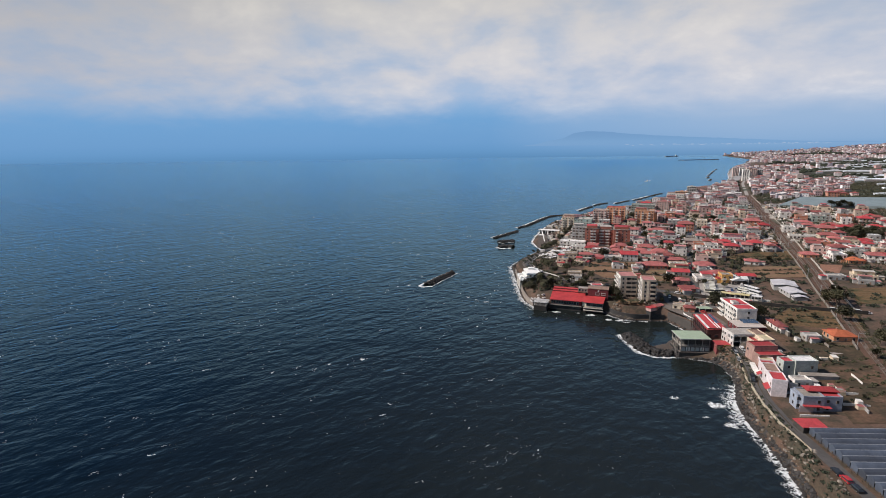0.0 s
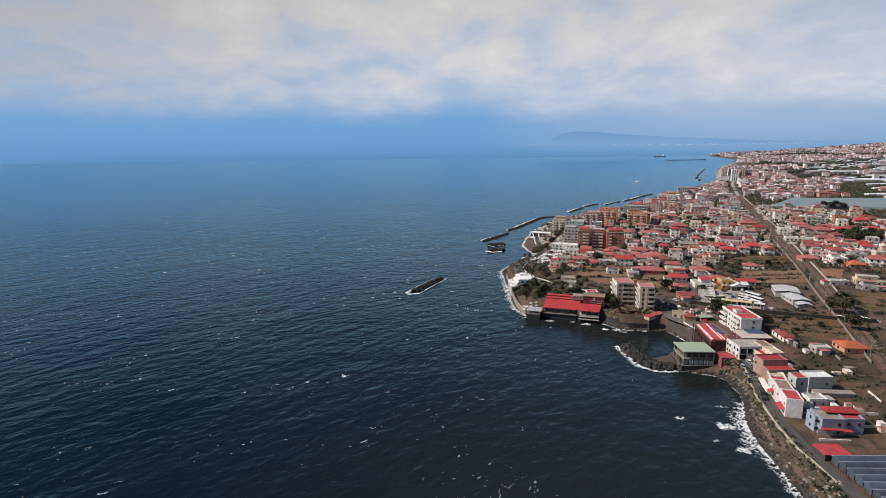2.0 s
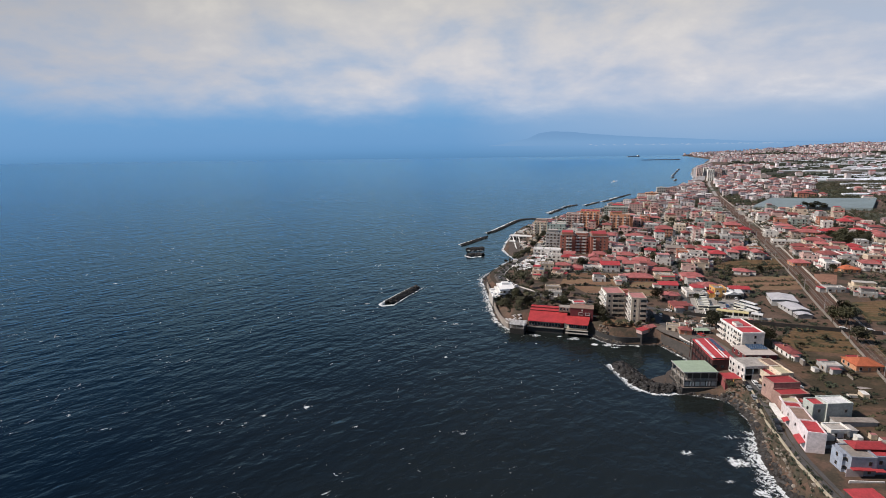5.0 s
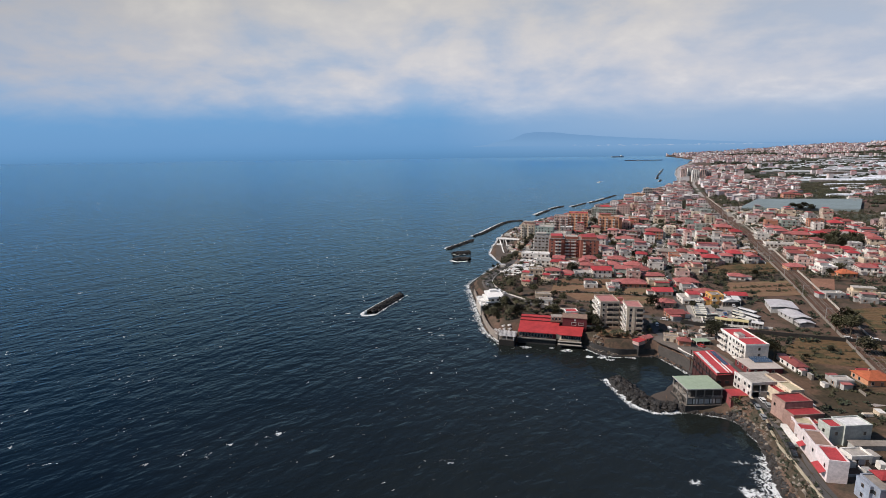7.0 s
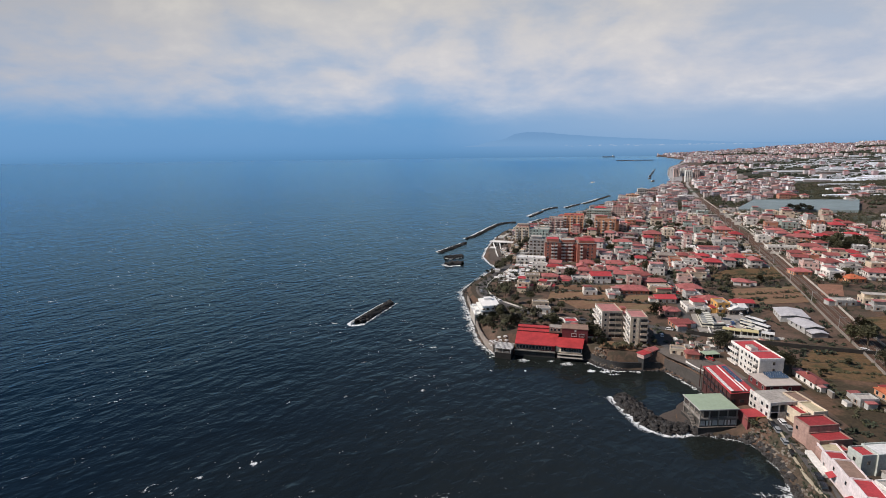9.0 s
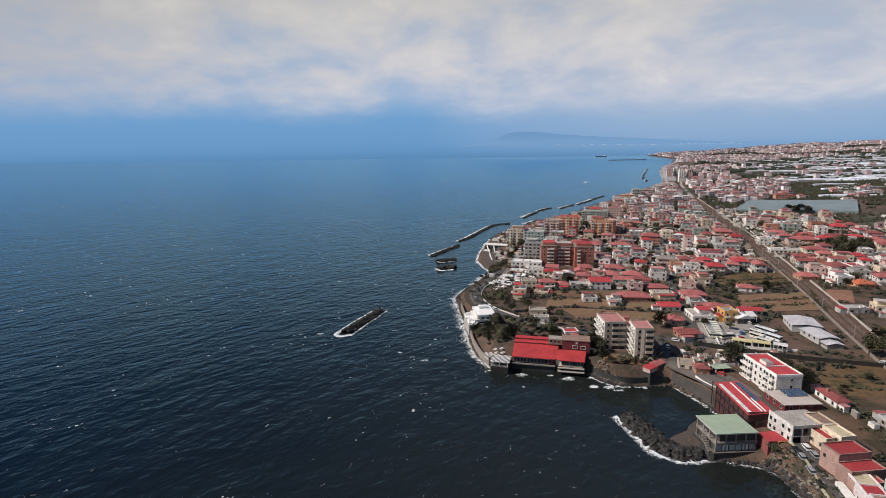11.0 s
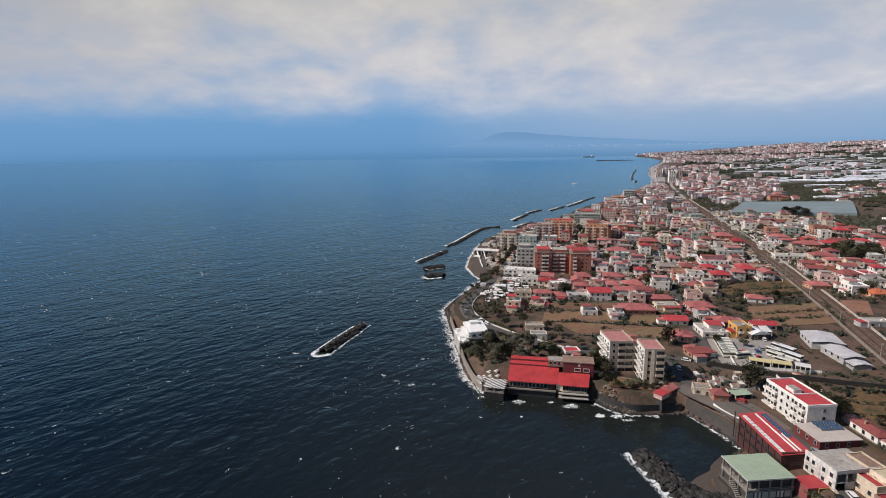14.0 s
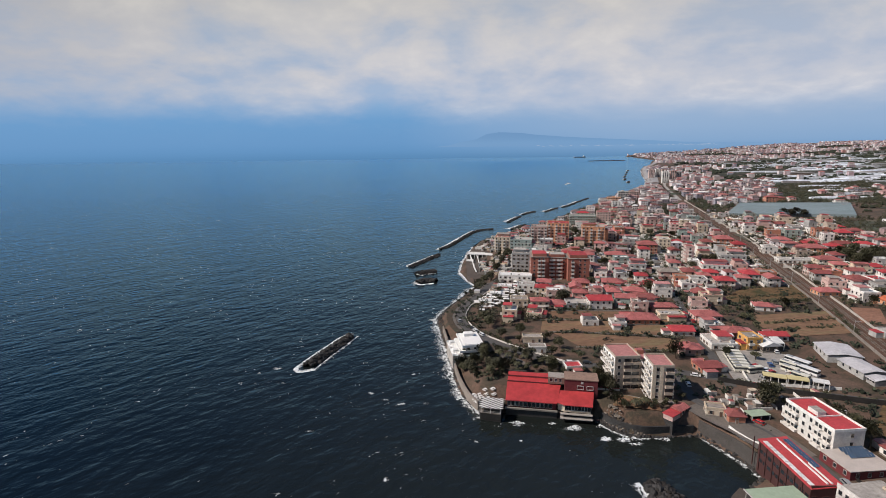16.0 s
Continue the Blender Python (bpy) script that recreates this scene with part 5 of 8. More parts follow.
def red_annexe():
    t = thing("red_kiosk", 125.8, 269.6, 6.2, 2, "small dusty red kiosk with yellow-framed openings", "kiosk")
    TAKEN.append((126, 270, 5))
    redwall = surface("dusty_red_plaster", (0.235, 0.070, 0.068), 0.8, 0.25)
    slab_block(t, -4.8, -3, -5, 4.2, 3.4, 2.6, redwall, "wall", ROOF["crimson"])
    # a dark sheet on the wall stands in for the shaded opening
    slab_block(t, -1.2, -3.1, 0.2, 3.4, -3.0, 2.3, WALL["dark"], "opening")
    for x in (-1.2, 1.1, 3.3):
        slab_block(t, x - 0.12, -3.25, -3, x + 0.12, -3.1, 2.4, WALL["yellow"], "post")
    slab_block(t, -1.4, -3.25, 2.3, 3.6, -3.08, 2.55, WALL["yellow"], "lintel")
    slab_block(t, 4.2, -2.0, -3, 7.4, 3.0, 1.9, WALL["terracotta"], "side_wing", ROOF["concrete"])


red_annexe()


def unfinished_house():
    t = thing("unfinished_house", 135.5, 271.5, 8.2, 4, "unfinished pale concrete house with open bays and bare floors", "house")
    TAKEN.append((135.5, 271.5, 8))
    w, d = 15.0, 12.0
    pale = surface("raw_pale_stucco", (0.60, 0.57, 0.54), 0.9, 0.25, 1.0, 0.25)
    for k in range(3):
        slab_block(t, -w / 2, -d / 2, k * 3.1 - 0.3, w / 2, d / 2, k * 3.1, pale, "floor_slab", ROOF["concrete"])
    for i in range(5):
        for j in (0, 1, 2):
            px, py = -w / 2 + 0.3 + i * (w - 0.6) / 4, -d / 2 + 0.3 + j * (d - 0.6) / 2
            slab_block(t, px - 0.2, py - 0.2, -2, px + 0.2, py + 0.2, 6.2, pale, "column")
    slab_block(t, -w / 2, 1.0, -2, w / 2, d / 2 - 0.1, 5.9, pale, "rear_wall")
    slab_block(t, -w / 2 + 0.1, -d / 2 + 0.15, 0, -w / 2 + 0.3, 1.0, 5.9, pale, "side_wall")
    slab_block(t, -w / 2 + 4, -d / 2 + 0.2, 0, -w / 2 + 7.2, -d / 2 + 0.4, 2.8, pale, "infill_wall")
    slab_block(t, 2, -d / 2 + 0.2, 3.1, 5.6, -d / 2 + 0.4, 5.9, pale, "infill_wall")
    slab_block(t, -w / 2, -d / 2, 6.2, w / 2, -d / 2 + 0.25, 7.1, pale, "parapet")
    slab_block(t, -w / 2, -d / 2 + 0.25, 6.2, -w / 2 + 0.25, d / 2, 7.1, pale, "parapet")
    for a in (-4.5, 0, 4.5):
        part("window", WINDOWS[0], t, at=pose(a, 1.0, 1.0))
    for z in (0.9, 4.0):
        for a in (-4.2, -1.4, 2.4, 4.6):
            part("window", WINDOWS[0], t, at=side_pose("w", a, w - 0.2 if a < 1 else w, d, z))


unfinished_house()


PLAIN_WINDOW = plain_window_mesh(0.9, 1.15)


def stepped_house(name, x, y, z, rot, label, blocks, wall, roofs, sides=("w", "s"), sparse=0.0):
    """Blocks (x0, y0, x1, y1, height) side by side, each with its own roof terrace."""
    pick = random.Random(round(x * 10))
    t = thing(name, x, y, z, rot, label, "house", "houses along the shore lane")
    for (x0, y0, x1, y1, h), roof in zip(blocks, roofs):
        cx, cy, w, d = (x0 + x1) / 2, (y0 + y1) / 2, x1 - x0, y1 - y0
        s = Solid()
        s.box(x0, y0, -2, x1, y1, h, wall)
        part("wall", s, t)
        s = Solid()
        s.box(x0 + 0.3, y0 + 0.3, h - 0.05, x1 - 0.3, y1 - 0.3, h + 0.1, roof)
        for a, b, c, e in ((x0 - 0.05, y0 - 0.05, x1 + 0.05, y0 + 0.3), (x0 - 0.05, y1 - 0.3, x1 + 0.05, y1 + 0.05), (x0 - 0.05, y0 + 0.3, x0 + 0.3, y1 - 0.3), (x1 - 0.3, y0 + 0.3, x1 + 0.05, y1 - 0.3)):
            s.box(a, b, h - 0.1, c, e, h + 0.55, wall)
        part("roof", s, t)
        for k in range(int((h + 0.4) / 3.0)):
            for side in sides:
                span = w if side in "sn" else d
                n = max(1, int(span / 3.4))
                for i in range(n):
                    if pick.random() < sparse:
                        continue
                    part("window", WINDOWS[(i + k) % 2] if not sparse else PLAIN_WINDOW, t, at=pose(cx, cy, 0) @ side_pose(side, (i + 0.5) * span / n - span / 2, w, d, k * 3.0 + 0.95))
    return t


row = stepped_house("white_row_house", 122.4, 208.6, 8.4, -14.5, "long white row house with red roof terraces beside the lane", [(-3.1, 0, 2.6, 9, 7.2), (-3.1, 9, 2.4, 20, 6.6), (-2.6, 20, 3.2, 27, 5.2), (-1.5, 27, 4.5, 34, 4.2)], surface("rosy_white_plaster", (0.68, 0.60, 0.60), 0.85, 0.16, 1.2, 0.3, 0.16), [ROOF["crimson"], ROOF["brown"], ROOF["crimson"], ROOF["yellow"]], ("w", "s"), 0.72)
for y, w in ((0.8, 6.0), (16.0, 3.0)):
    s = Solid()
    s.poly([(-3.1, y, 3.3), (-5.0, y, 2.4), (-5.0, y + w, 2.4), (-3.1, y + w, 3.3)], ROOF["crimson"])
    s.poly([(-3.1, y + w, 3.2), (-5.0, y + w, 2.3), (-5.0, y, 2.3), (-3.1, y, 3.2)], ROOF["crimson"])
    part("awning", s, row, "crimson awning")
slab_block(row, -4.6, 20, 0, -2.6, 34, 1.2, WALL["white"], "garden_wall")
TAKEN += [(122, 213, 7), (125, 228, 8), (129, 238, 7)]

stepped_house("grey_house", 139.6, 228.3, 8.8, 3, "grey-green two-storey house with a white flat roof", [(-0.5, 0, 9.4, 6.5, 7.2), (-5.5, 0.6, -0.5, 6.0, 6.8)], surface("pale_grey_green_stucco", (0.40, 0.43, 0.40), 0.9, 0.18, 1.2, 0.3, 0.18), [ROOF["white"], ROOF["crimson"]], ("s", "w"), 0.3)
stepped_house("crimson_house", 134.4, 246.3, 8.5, 4, "dusty brown-pink house stepped in three levels with bright crimson roofs", [(-4.8, 0, 6.5, 7.0, 7.4), (-5.4, -5.5, 6.8, 0, 5.0), (-6.5, -9.0, 3.0, -5.5, 3.2)], surface("dusty_pink_plaster", (0.34, 0.215, 0.18), 0.88, 0.2, 1.2, 0.3, 0.2), [ROOF["crimson"], ROOF["crimson"], ROOF["crimson"]], ("w", "s"), 0.45)
stepped_house("ochre_terrace_house", 144.5, 257.5, 8.8, 4, "cream house with pale ochre roof terraces", [(-5, 0, 0.5, 8, 6.2), (-4, 8, 1.5, 17, 5.8), (-8.5, 2, -5, 10, 4.6)], WALL["cream"], [ROOF["yellow"], ROOF["brown"], ROOF["crimson"]])
TAKEN += [(139, 231, 9), (134, 247, 10), (144, 264, 10)]

villa = stepped_house("pale_blue_villa", 131.4, 195.2, 8.7, -3, "grey-blue two-storey villa with crimson roofs and balconies", [(-7.2, 0, 0.5, 8.0, 6.2), (0.5, 0.8, 7.4, 8.0, 6.2), (-8.2, 2.5, -7.2, 8.0, 5.6)], surface("grey_blue_plaster", (0.27, 0.30, 0.36), 0.85, 0.18, 1.2, 0.3, 0.14), [ROOF["concrete"], ROOF["crimson"], ROOF["crimson"]], ("w", "s"), 0.25)
slab_block(villa, -8.4, -0.14, -1, -3.2, 0, 2.6, surface("pale_pink_render", (0.55, 0.46, 0.45), 0.85, 0.15), "ground_floor_front")
s = Solid()
s.hip(-4.0, 4.0, 8.0, 9.2, 7.2, 1.0, ROOF["crimson"])
part("upper_roof", s, villa, "crimson pitched roof")
slab_block(villa, -7.4, -1.6, 2.9, -1.0, 0, 3.2, ROOF["crimson"], "balcony")
slab_block(villa, -0.6, -1.8, 2.7, 2.6, 0, 2.9, ROOF["crimson"], "porch_roof")
slab_block(villa, -9.5, -3.5, -1, 1, -3.2, 0.7, WALL["white"], "garden_wall")
TAKEN.append((130, 200, 11))

long_shed = thing("garden_shed", 147.5, 225.6, 9.3, -3, "long low shed with a grey felt roof beside the garden", "shed")
slab_block(long_shed, -7.5, -1.6, -1, 7.5, 1.6, 2.0, WALL["grey"])
slab_block(long_shed, -7.8, -1.9, 2.0, 7.8, 1.9, 2.2, ROOF["concrete"], "roof")
TAKEN.append((147, 225, 7))
setting("paved_yard", ribbon([(170, 257), (178, 257.5), (188, 258)], 9, 0.12, surface("pale_yard_gravel", (0.34, 0.30, 0.28), 0.95, 0.25, 1.2, 0.15), across=5, gap=2.0), "pale gravelled yard before the orange house", "yard")
shed = thing("red_roofed_shed", 119.8, 183.0, 8.4, 2, "low shed with a bright crimson flat roof", "shed")
slab_block(shed, -4.0, -3.0, -1, 4.2, 3.0, 2.3, WALL["dark"])
slab_block(shed, -4.4, -3.4, 2.3, 4.6, 3.4, 2.55, ROOF["crimson"], "roof")
TAKEN.append((119.8, 183, 6))
house(136, 219, 7, 5, 1, 2, "white", "concrete", "flat", label="small white single-storey house with a grey roof")
house(185.5, 272.5, 11.5, 10, 1, -3, "orange", "orange", "hip", label="orange single-storey house with an orange tiled roof")
house(170.5, 271, 7, 5, 1, -3, "grey", "concrete", "flat", label="grey single-storey outhouse with a felted roof")
house(163.5, 291, 5.5, 12, 1, -2, "white", "darkred", "hip", label="white cottage with a dark red tiled roof")
house(175.6, 386.5, 7.4, 9.5, 2, -6, "yellow", "concrete", "flat", label="ochre two-storey house with a flat roof beside the depot")
house(123.6, 331.0, 7, 5, 1, -20, "cream", "concrete", "flat", label="cream single-storey house above the cove")
house(128.0, 325.5, 6, 6, 1, -12, "terracotta", "red", "hip", label="small terracotta house with a tiled roof above the cove")
shelter = thing("flat_shelter", 137.3, 325.4, 8.5, 3, "low shelter with a pale grey-green flat roof", "shelter")
slab_block(shelter, -4.0, -2.4, 2.2, 4.0, 2.4, 2.4, ROOF["green"], "roof")
slab_block(shelter, -3.8, 1.8, -1, 3.8, 2.2, 2.2, WALL["dark"], "rear_wall")
for px in (-3.7, 0.0, 3.7):
    slab_block(shelter, px - 0.1, -2.3, -1, px + 0.1, -2.1, 2.2, WALL["white"], "post")
TAKEN.append((137.3, 325.4, 5))
setting("quay_parapet", fence_wall([(123.2, 321), (124.0, 318), (125.6, 313), (127.4, 308)], 0.9, 0.35, WALL["white"], gap=1.5), "pale parapet between quay and hotel yard", "wall")
hut = thing("boat_hut", 109.6, 334.6, 6.6, 32, "low boat hut with faded red roofs on the sea wall", "hut")
slab_block(hut, -5.6, -2.0, -0.4, 0, 2.0, 1.7, WALL["pink"], "front_wall")
slab_block(hut, 0, -2.2, -0.4, 6.0, 2.2, 2.3, WALL["terracotta"])
slab_block(hut, -5.8, -2.3, -6.0, 6.1, 2.3, -0.4, STONE, "plinth", None, "dark stone plinth")
slab_block(hut, -6.0, -2.4, 1.7, 0, 2.4, 1.95, ROOF["crimson"], "front_roof")
shape = Solid()
shape.hip(-0.2, -2.6, 6.4, 2.6, 2.35, 0.9, ROOF["red"], True)
part("roof", shape, hut, "faded clay-red tiled roof")
windows_on(hut, 12, 4.4, "s", (1.6, 4.2), (0.6,))
TAKEN.append((109.6, 334.6, 6))
house(216.5, 434, 10.5, 8, 1, -22, "white", "red", "hip", label="white arcaded villa with a low tiled roof")


def big_shed(x, y, rot, w, d, h, label):
    t = thing("warehouse", x, y, ground_at(x, y), rot, label, "warehouse", "sheds beside the yard")
    TAKEN.append((x, y, max(w, d) * 0.55))
    s = Solid()
    s.box(-w / 2 + 0.5, -d / 2 + 0.5, -2, w / 2 - 0.5, d / 2 - 0.5, h, WALL["grey"])
    part("wall", s, t)
    for x0, x1, z0, z1 in ((-w / 2, 0.0, h, h + 0.9), (0.0, w / 2, h + 0.9, h)):
        s = Solid()
        n = 2 * int(w / 1.2)
        top, low = [], []
        for i in range(n + 1):
            u = i / n
            z = z0 + (z1 - z0) * u + 0.07 * (i % 2)
            top.append((x0 + (x1 - x0) * u, z + 0.15))
            low.append((x0 + (x1 - x0) * u, z))
        s.v = [(a, -d / 2, b) for a, b in top] + [(a, d / 2, b) for a, b in top]
        s.f = [(i, i + 1, n + 2 + i, n + 1 + i) for i in range(n)]
        c = len(s.v)
        s.v += [(a, -d / 2, b) for a, b in low] + [(a, d / 2, b) for a, b in low]
        s.f += [(c + n + 1 + i, c + n + 2 + i, c + i + 1, c + i) for i in range(n)]
        s.f += [(c + i, c + i + 1, i + 1, i) for i in range(n)]
        s.slot(SHEET)
        s.k = [0] * len(s.f)
        part("roof_slope", s, t, "pale corrugated roof sheet")
    for k in range(3):
        part("window", WINDOWS[0], t, at=side_pose("w", -d / 4 + k * d / 4, w - 1, d, 1.2))


big_shed(207.7, 369, -20, 15, 17, 3.2, "long warehouse with a pale corrugated roof")
big_shed(204.8, 352.5, -4, 11, 16, 2.8, "lower warehouse with a pale corrugated roof")
big_shed(203, 341, -8, 9, 6, 2.2, "small grey lean-to shed beside the warehouse")

# ---- shore: walls, boulders, foam ----
setting("sea_wall_headland", fence_wall([(83, 344), (86, 337.5), (91, 333), (96, 331.2), (104, 331), (115, 330.5)], 4.0, 0.9, STONE, gap=1.5, sink=3, base=0.0), "dark stone sea wall round the headland", "wall")
setting("sea_wall_point", fence_wall([(33, 358), (30, 365), (28.6, 374), (27.3, 386), (26.8, 407), (26.2, 432), (25.4, 456)], 4.6, 0.8, surface("pale_sea_wall", (0.25, 0.21, 0.18), 0.9, 0.2), gap=2.0, sink=3, base=0.0), "pale plastered sea wall below the villa", "wall")
setting("sea_wall_cove", fence_wall([(124.5, 304), (124, 311), (121.5, 319), (118.5, 326), (117, 330)], 6.4, 0.7, surface("damp_cove_wall", (0.078, 0.068, 0.062), 0.9, 0.3), gap=2.0, sink=3, base=0.0), "grey concrete wall along the cove", "wall")


def boulder_mesh(seed, r):
    s = Solid()
    s.rock(0, 0, 0, r, random.Random(seed), STONE)
    return s.mesh("boulder")


BOULDERS = [boulder_mesh(k, 0.8 + 0.09 * k) for k in range(8)]


def breakwater(line, width, high, label, gap, near, seed):
    """A bank of dumped boulders; the single ones are parts, the small fill between them is joined."""
    q = resample(line, 1.0)
    o = sides_of(q)
    c = q.mean(axis=0)
    t = thing("breakwater", c[0], c[1], 0, 0, label, "breakwater", "breakwaters off the coast")
    rng = random.Random(seed)
    core = Solid()
    n = 9
    for p, w in zip(q, o):
        for k in range(n):
            u = k / (n - 1) * 2 - 1
            a = p + w * u * width * 0.52 - c
            core.v.append((a[0], a[1], -1.2 + (high * 0.8 + 1.2) * max(0.0, 1 - abs(u) ** 1.7) + rng.uniform(-0.2, 0.2)))
    core.f = [(j * n + i, j * n + i + 1, (j + 1) * n + i + 1, (j + 1) * n + i) for j in range(len(q) - 1) for i in range(n - 1)]
    core.slot(STONE)
    core.k = [0] * len(core.f)
    part("core", core, t)
    length = len(q)
    total = int(length * width / gap * 1.7)
    fill = Solid()
    for i in range(total):
        j = rng.randrange(length)
        end = min(j, length - 1 - j)
        u = rng.uniform(-1, 1) * (1.0 if end > width * 0.4 else 0.55 + 0.45 * end / (width * 0.4))
        a = q[j] + o[j] * u * width * 0.5 - c
        z = high * (1 - abs(u) ** 1.6) * rng.uniform(0.75, 1.05) - 0.1
        if i < near:
            part("boulder", BOULDERS[rng.randrange(8)], t, at=Matrix.Translation((a[0], a[1], z)) @ pose(0, 0, 0, rng.uniform(-40, 40), rng.uniform(-40, 40), rng.uniform(0, 360)))
        else:
            fill.rock(a[0], a[1], z - 0.15, rng.uniform(0.45, 0.95), rng, STONE_ISLAND)
    if fill.v:
        part("rubble", fill, t, "smaller dark boulders", kind="stuff")


breakwater([(-50.2, 414), (-42, 433), (-31.7, 456)], 7.4, 2.0, "detached breakwater of dark lava boulders in open water", 1.4, 240, 1)
breakwater([(84, 301), (86.5, 291), (88.5, 281), (93, 275), (100, 273)], 10.5, 1.9, "curved groyne of dark boulders beside the cove", 1.2, 280, 2)
breakwater([(8, 641), (22, 664), (39, 694)], 7, 1.6, "offshore breakwater of dark boulders", 2.6, 60, 3)
breakwater([(43, 725), (54, 741), (67, 770), (82, 806), (97, 840), (111, 854), (126, 857)], 7, 1.7, "long curved breakwater of dark boulders", 3.4, 60, 4)
breakwater([(14, 610), (22, 616), (31, 619)], 12, 2.4, "short rocky islet breakwater washed by waves", 2.2, 50, 5)
breakwater([(160, 920), (175, 950), (192, 982)], 7, 1.5, "low breakwater of dark boulders", 5.0, 20, 6)
breakwater([(248, 1034), (264, 1056), (285, 1084)], 7, 1.4, "short breakwater of dark boulders", 5.0, 10, 7)
breakwater([(298, 1096), (324, 1130), (361, 1188), (400, 1247)], 7, 1.4, "low breakwater of dark boulders", 6.0, 20, 8)
breakwater([(152, 853), (165, 873), (179, 890)], 7, 1.6, "short breakwater beside the beach", 4.0, 10, 9)
breakwater([(201, 1002), (215, 1023), (232, 1041)], 7, 1.5, "low breakwater of dark boulders", 5.0, 15, 14)
breakwater([(14, 579), (21, 588), (29, 583)], 12, 2.4, "rocky islet of dark boulders washed by waves", 2.0, 30, 15)
breakwater([(1303, 3760), (1420, 3785), (1580, 3790)], 16, 4.0, "long stone mole of a harbour", 40.0, 5, 10)
for k, (x, y) in enumerate(((690, 1700), (735, 1830), (790, 1960), (850, 2090), (915, 2230), (985, 2380))):
    breakwater([(x - 15, y - 32), (x, y), (x + 15, y + 32)], 9, 1.8, "short far breakwater of dark boulders", 14.0, 5, 40 + k)


def shore_rocks():
    """Dumped boulders along the water's edge."""
    rng = random.Random(21)
    s = Solid()
    for a, b, many, deep in ((0, 88, 500, 2.4), (88, 262, 1500, 2.4), (262, 276, 260, 4.0), (328, 346, 420, 4.0), (354, 480, 420, 3.0), (480, 566, 520, 5.0), (290, 330, 320, 4.0)):
        for _ in range(many):
            y = rng.uniform(a, b)
            x = float(np.interp(y, COAST[:, 1], COAST[:, 0])) + rng.uniform(-0.4, deep)
            z = ground_at(x, y)
            if z < 5.5:
                s.rock(x, y, max(-0.2, z) + 0.05, rng.uniform(0.3, 1.0), rng, STONE_ISLAND)
    ob = new("shore_boulders", s.mesh("shore_boulders"))
    tagged(ob, "dark lava boulders heaped along the water's edge", "rocks", kind="stuff")


shore_rocks()


def bank_rubble():
    """Pale broken rock and blocks lying over the bank."""
    r2 = random.Random(22)
    pale = surface("pale_broken_rock", (0.17, 0.145, 0.12), 0.9, 0.3, 1.5, 0.3, 0.6, 0.05, island=True)
    s = Solid()
    for a, b, many, lo, hi in ((60, 175, 700, 1.5, 8.0), (175, 240, 420, 1.5, 6.5), (240, 266, 420, 1.5, 7.5), (330, 345, 160, 1.0, 4.0)):
        for _ in range(many):
            y = r2.uniform(a, b)
            x = float(np.interp(y, COAST[:, 1], COAST[:, 0])) + r2.uniform(lo, hi)
            if noise.noise(Vector((x * 0.2, y * 0.2, 5.0))) > -0.1:
                s.rock(x, y, ground_at(x, y) + 0.1, 0.22 + 0.75 * r2.random() ** 2.2, r2, pale)
    tagged(new("bank_rubble", s.mesh("bank_rubble")), "pale broken rock scattered over the shore bank", "rocks", kind="stuff")


bank_rubble()


def foam_strip(name, line, out_width, gap, seed, in_width=1.5, side=-1.0, strong=1.0):
    """White surf: a thin uneven sheet on the water along a line."""
    q = resample(line, gap)
    o = sides_of(q) * side
    me = bpy.data.meshes.new(name)
    verts, dens, faces = [], [], []
    n = 9
    for i, (p, w) in enumerate(zip(q, o)):
        swell = 0.55 + 0.75 * noise.noise(Vector((p[0] * 0.07 + seed, p[1] * 0.07, 0))) + 0.35 * noise.noise(Vector((p[0] * 0.3, p[1] * 0.3, seed)))
        wide = out_width * min(1.4, max(0.2, swell + 0.25))
        for k in range(n):
            u = k / (n - 1)
            a = p + w * (-in_width + (wide + in_width) * u)
            verts.append((a[0], a[1], 0.07 + 0.05 * math.sin(3 * u + i)))
            dens.append(strong * max(0.0, 1.0 - 0.62 * u ** 1.6) * (0.0 if k == n - 1 else 1.0))
    for j in range(len(q) - 1):
        faces += [(j * n + i, j * n + i + 1, (j + 1) * n + i + 1, (j + 1) * n + i) for i in range(n - 1)]
    me.from_pydata(verts, [], faces)
    me.materials.append(FOAM)
    att = me.attributes.new("froth", "FLOAT", "POINT")
    att.data.foreach_set("value", dens)
    me.update()
    ob = new(name, me)
    tagged(ob, "white broken surf on dark water", "surf", kind="stuff")


def coast_between(a, b):
    return [p for p in SHORE if a <= p[1] <= b]


foam_strip("surf", [(98, 100)] + coast_between(120, 238), 9.5, 1.0, 1, 1.5, -1.0, 1.08)
foam_strip("surf", coast_between(230, 271), 3.0, 1.0, 2)
foam_strip("surf", [(104, 328.6), (94, 329), (88, 330.5), (83, 336), (80, 341)], 4.2, 1.0, 3)
foam_strip("surf", [(35, 354), (30, 360), (26.5, 372), (25, 386), (24.5, 407), (24, 432), (23, 458), (22, 483), (30, 504), (38, 519), (51, 545), (60, 563)], 7.0, 1.2, 4, 2.0)
foam_strip("surf", [(60, 563), (55, 581), (52, 614), (60, 657), (70, 698), (78, 724), (80, 735)], 3.2, 1.5, 5, 1.5, -1.0, 1.1)
foam_strip("surf", [(104, 271), (97, 268), (89, 268.5), (84, 274), (81, 288), (79, 303)], 3.5, 1.0, 6, 1.5, -1.0, 1.15)
foam_strip("surf", [(-31, 462), (-37, 455), (-47, 433), (-56, 411), (-53, 407), (-46, 410)], 3.4, 1.0, 7, 1.6, -1.0, 1.12)
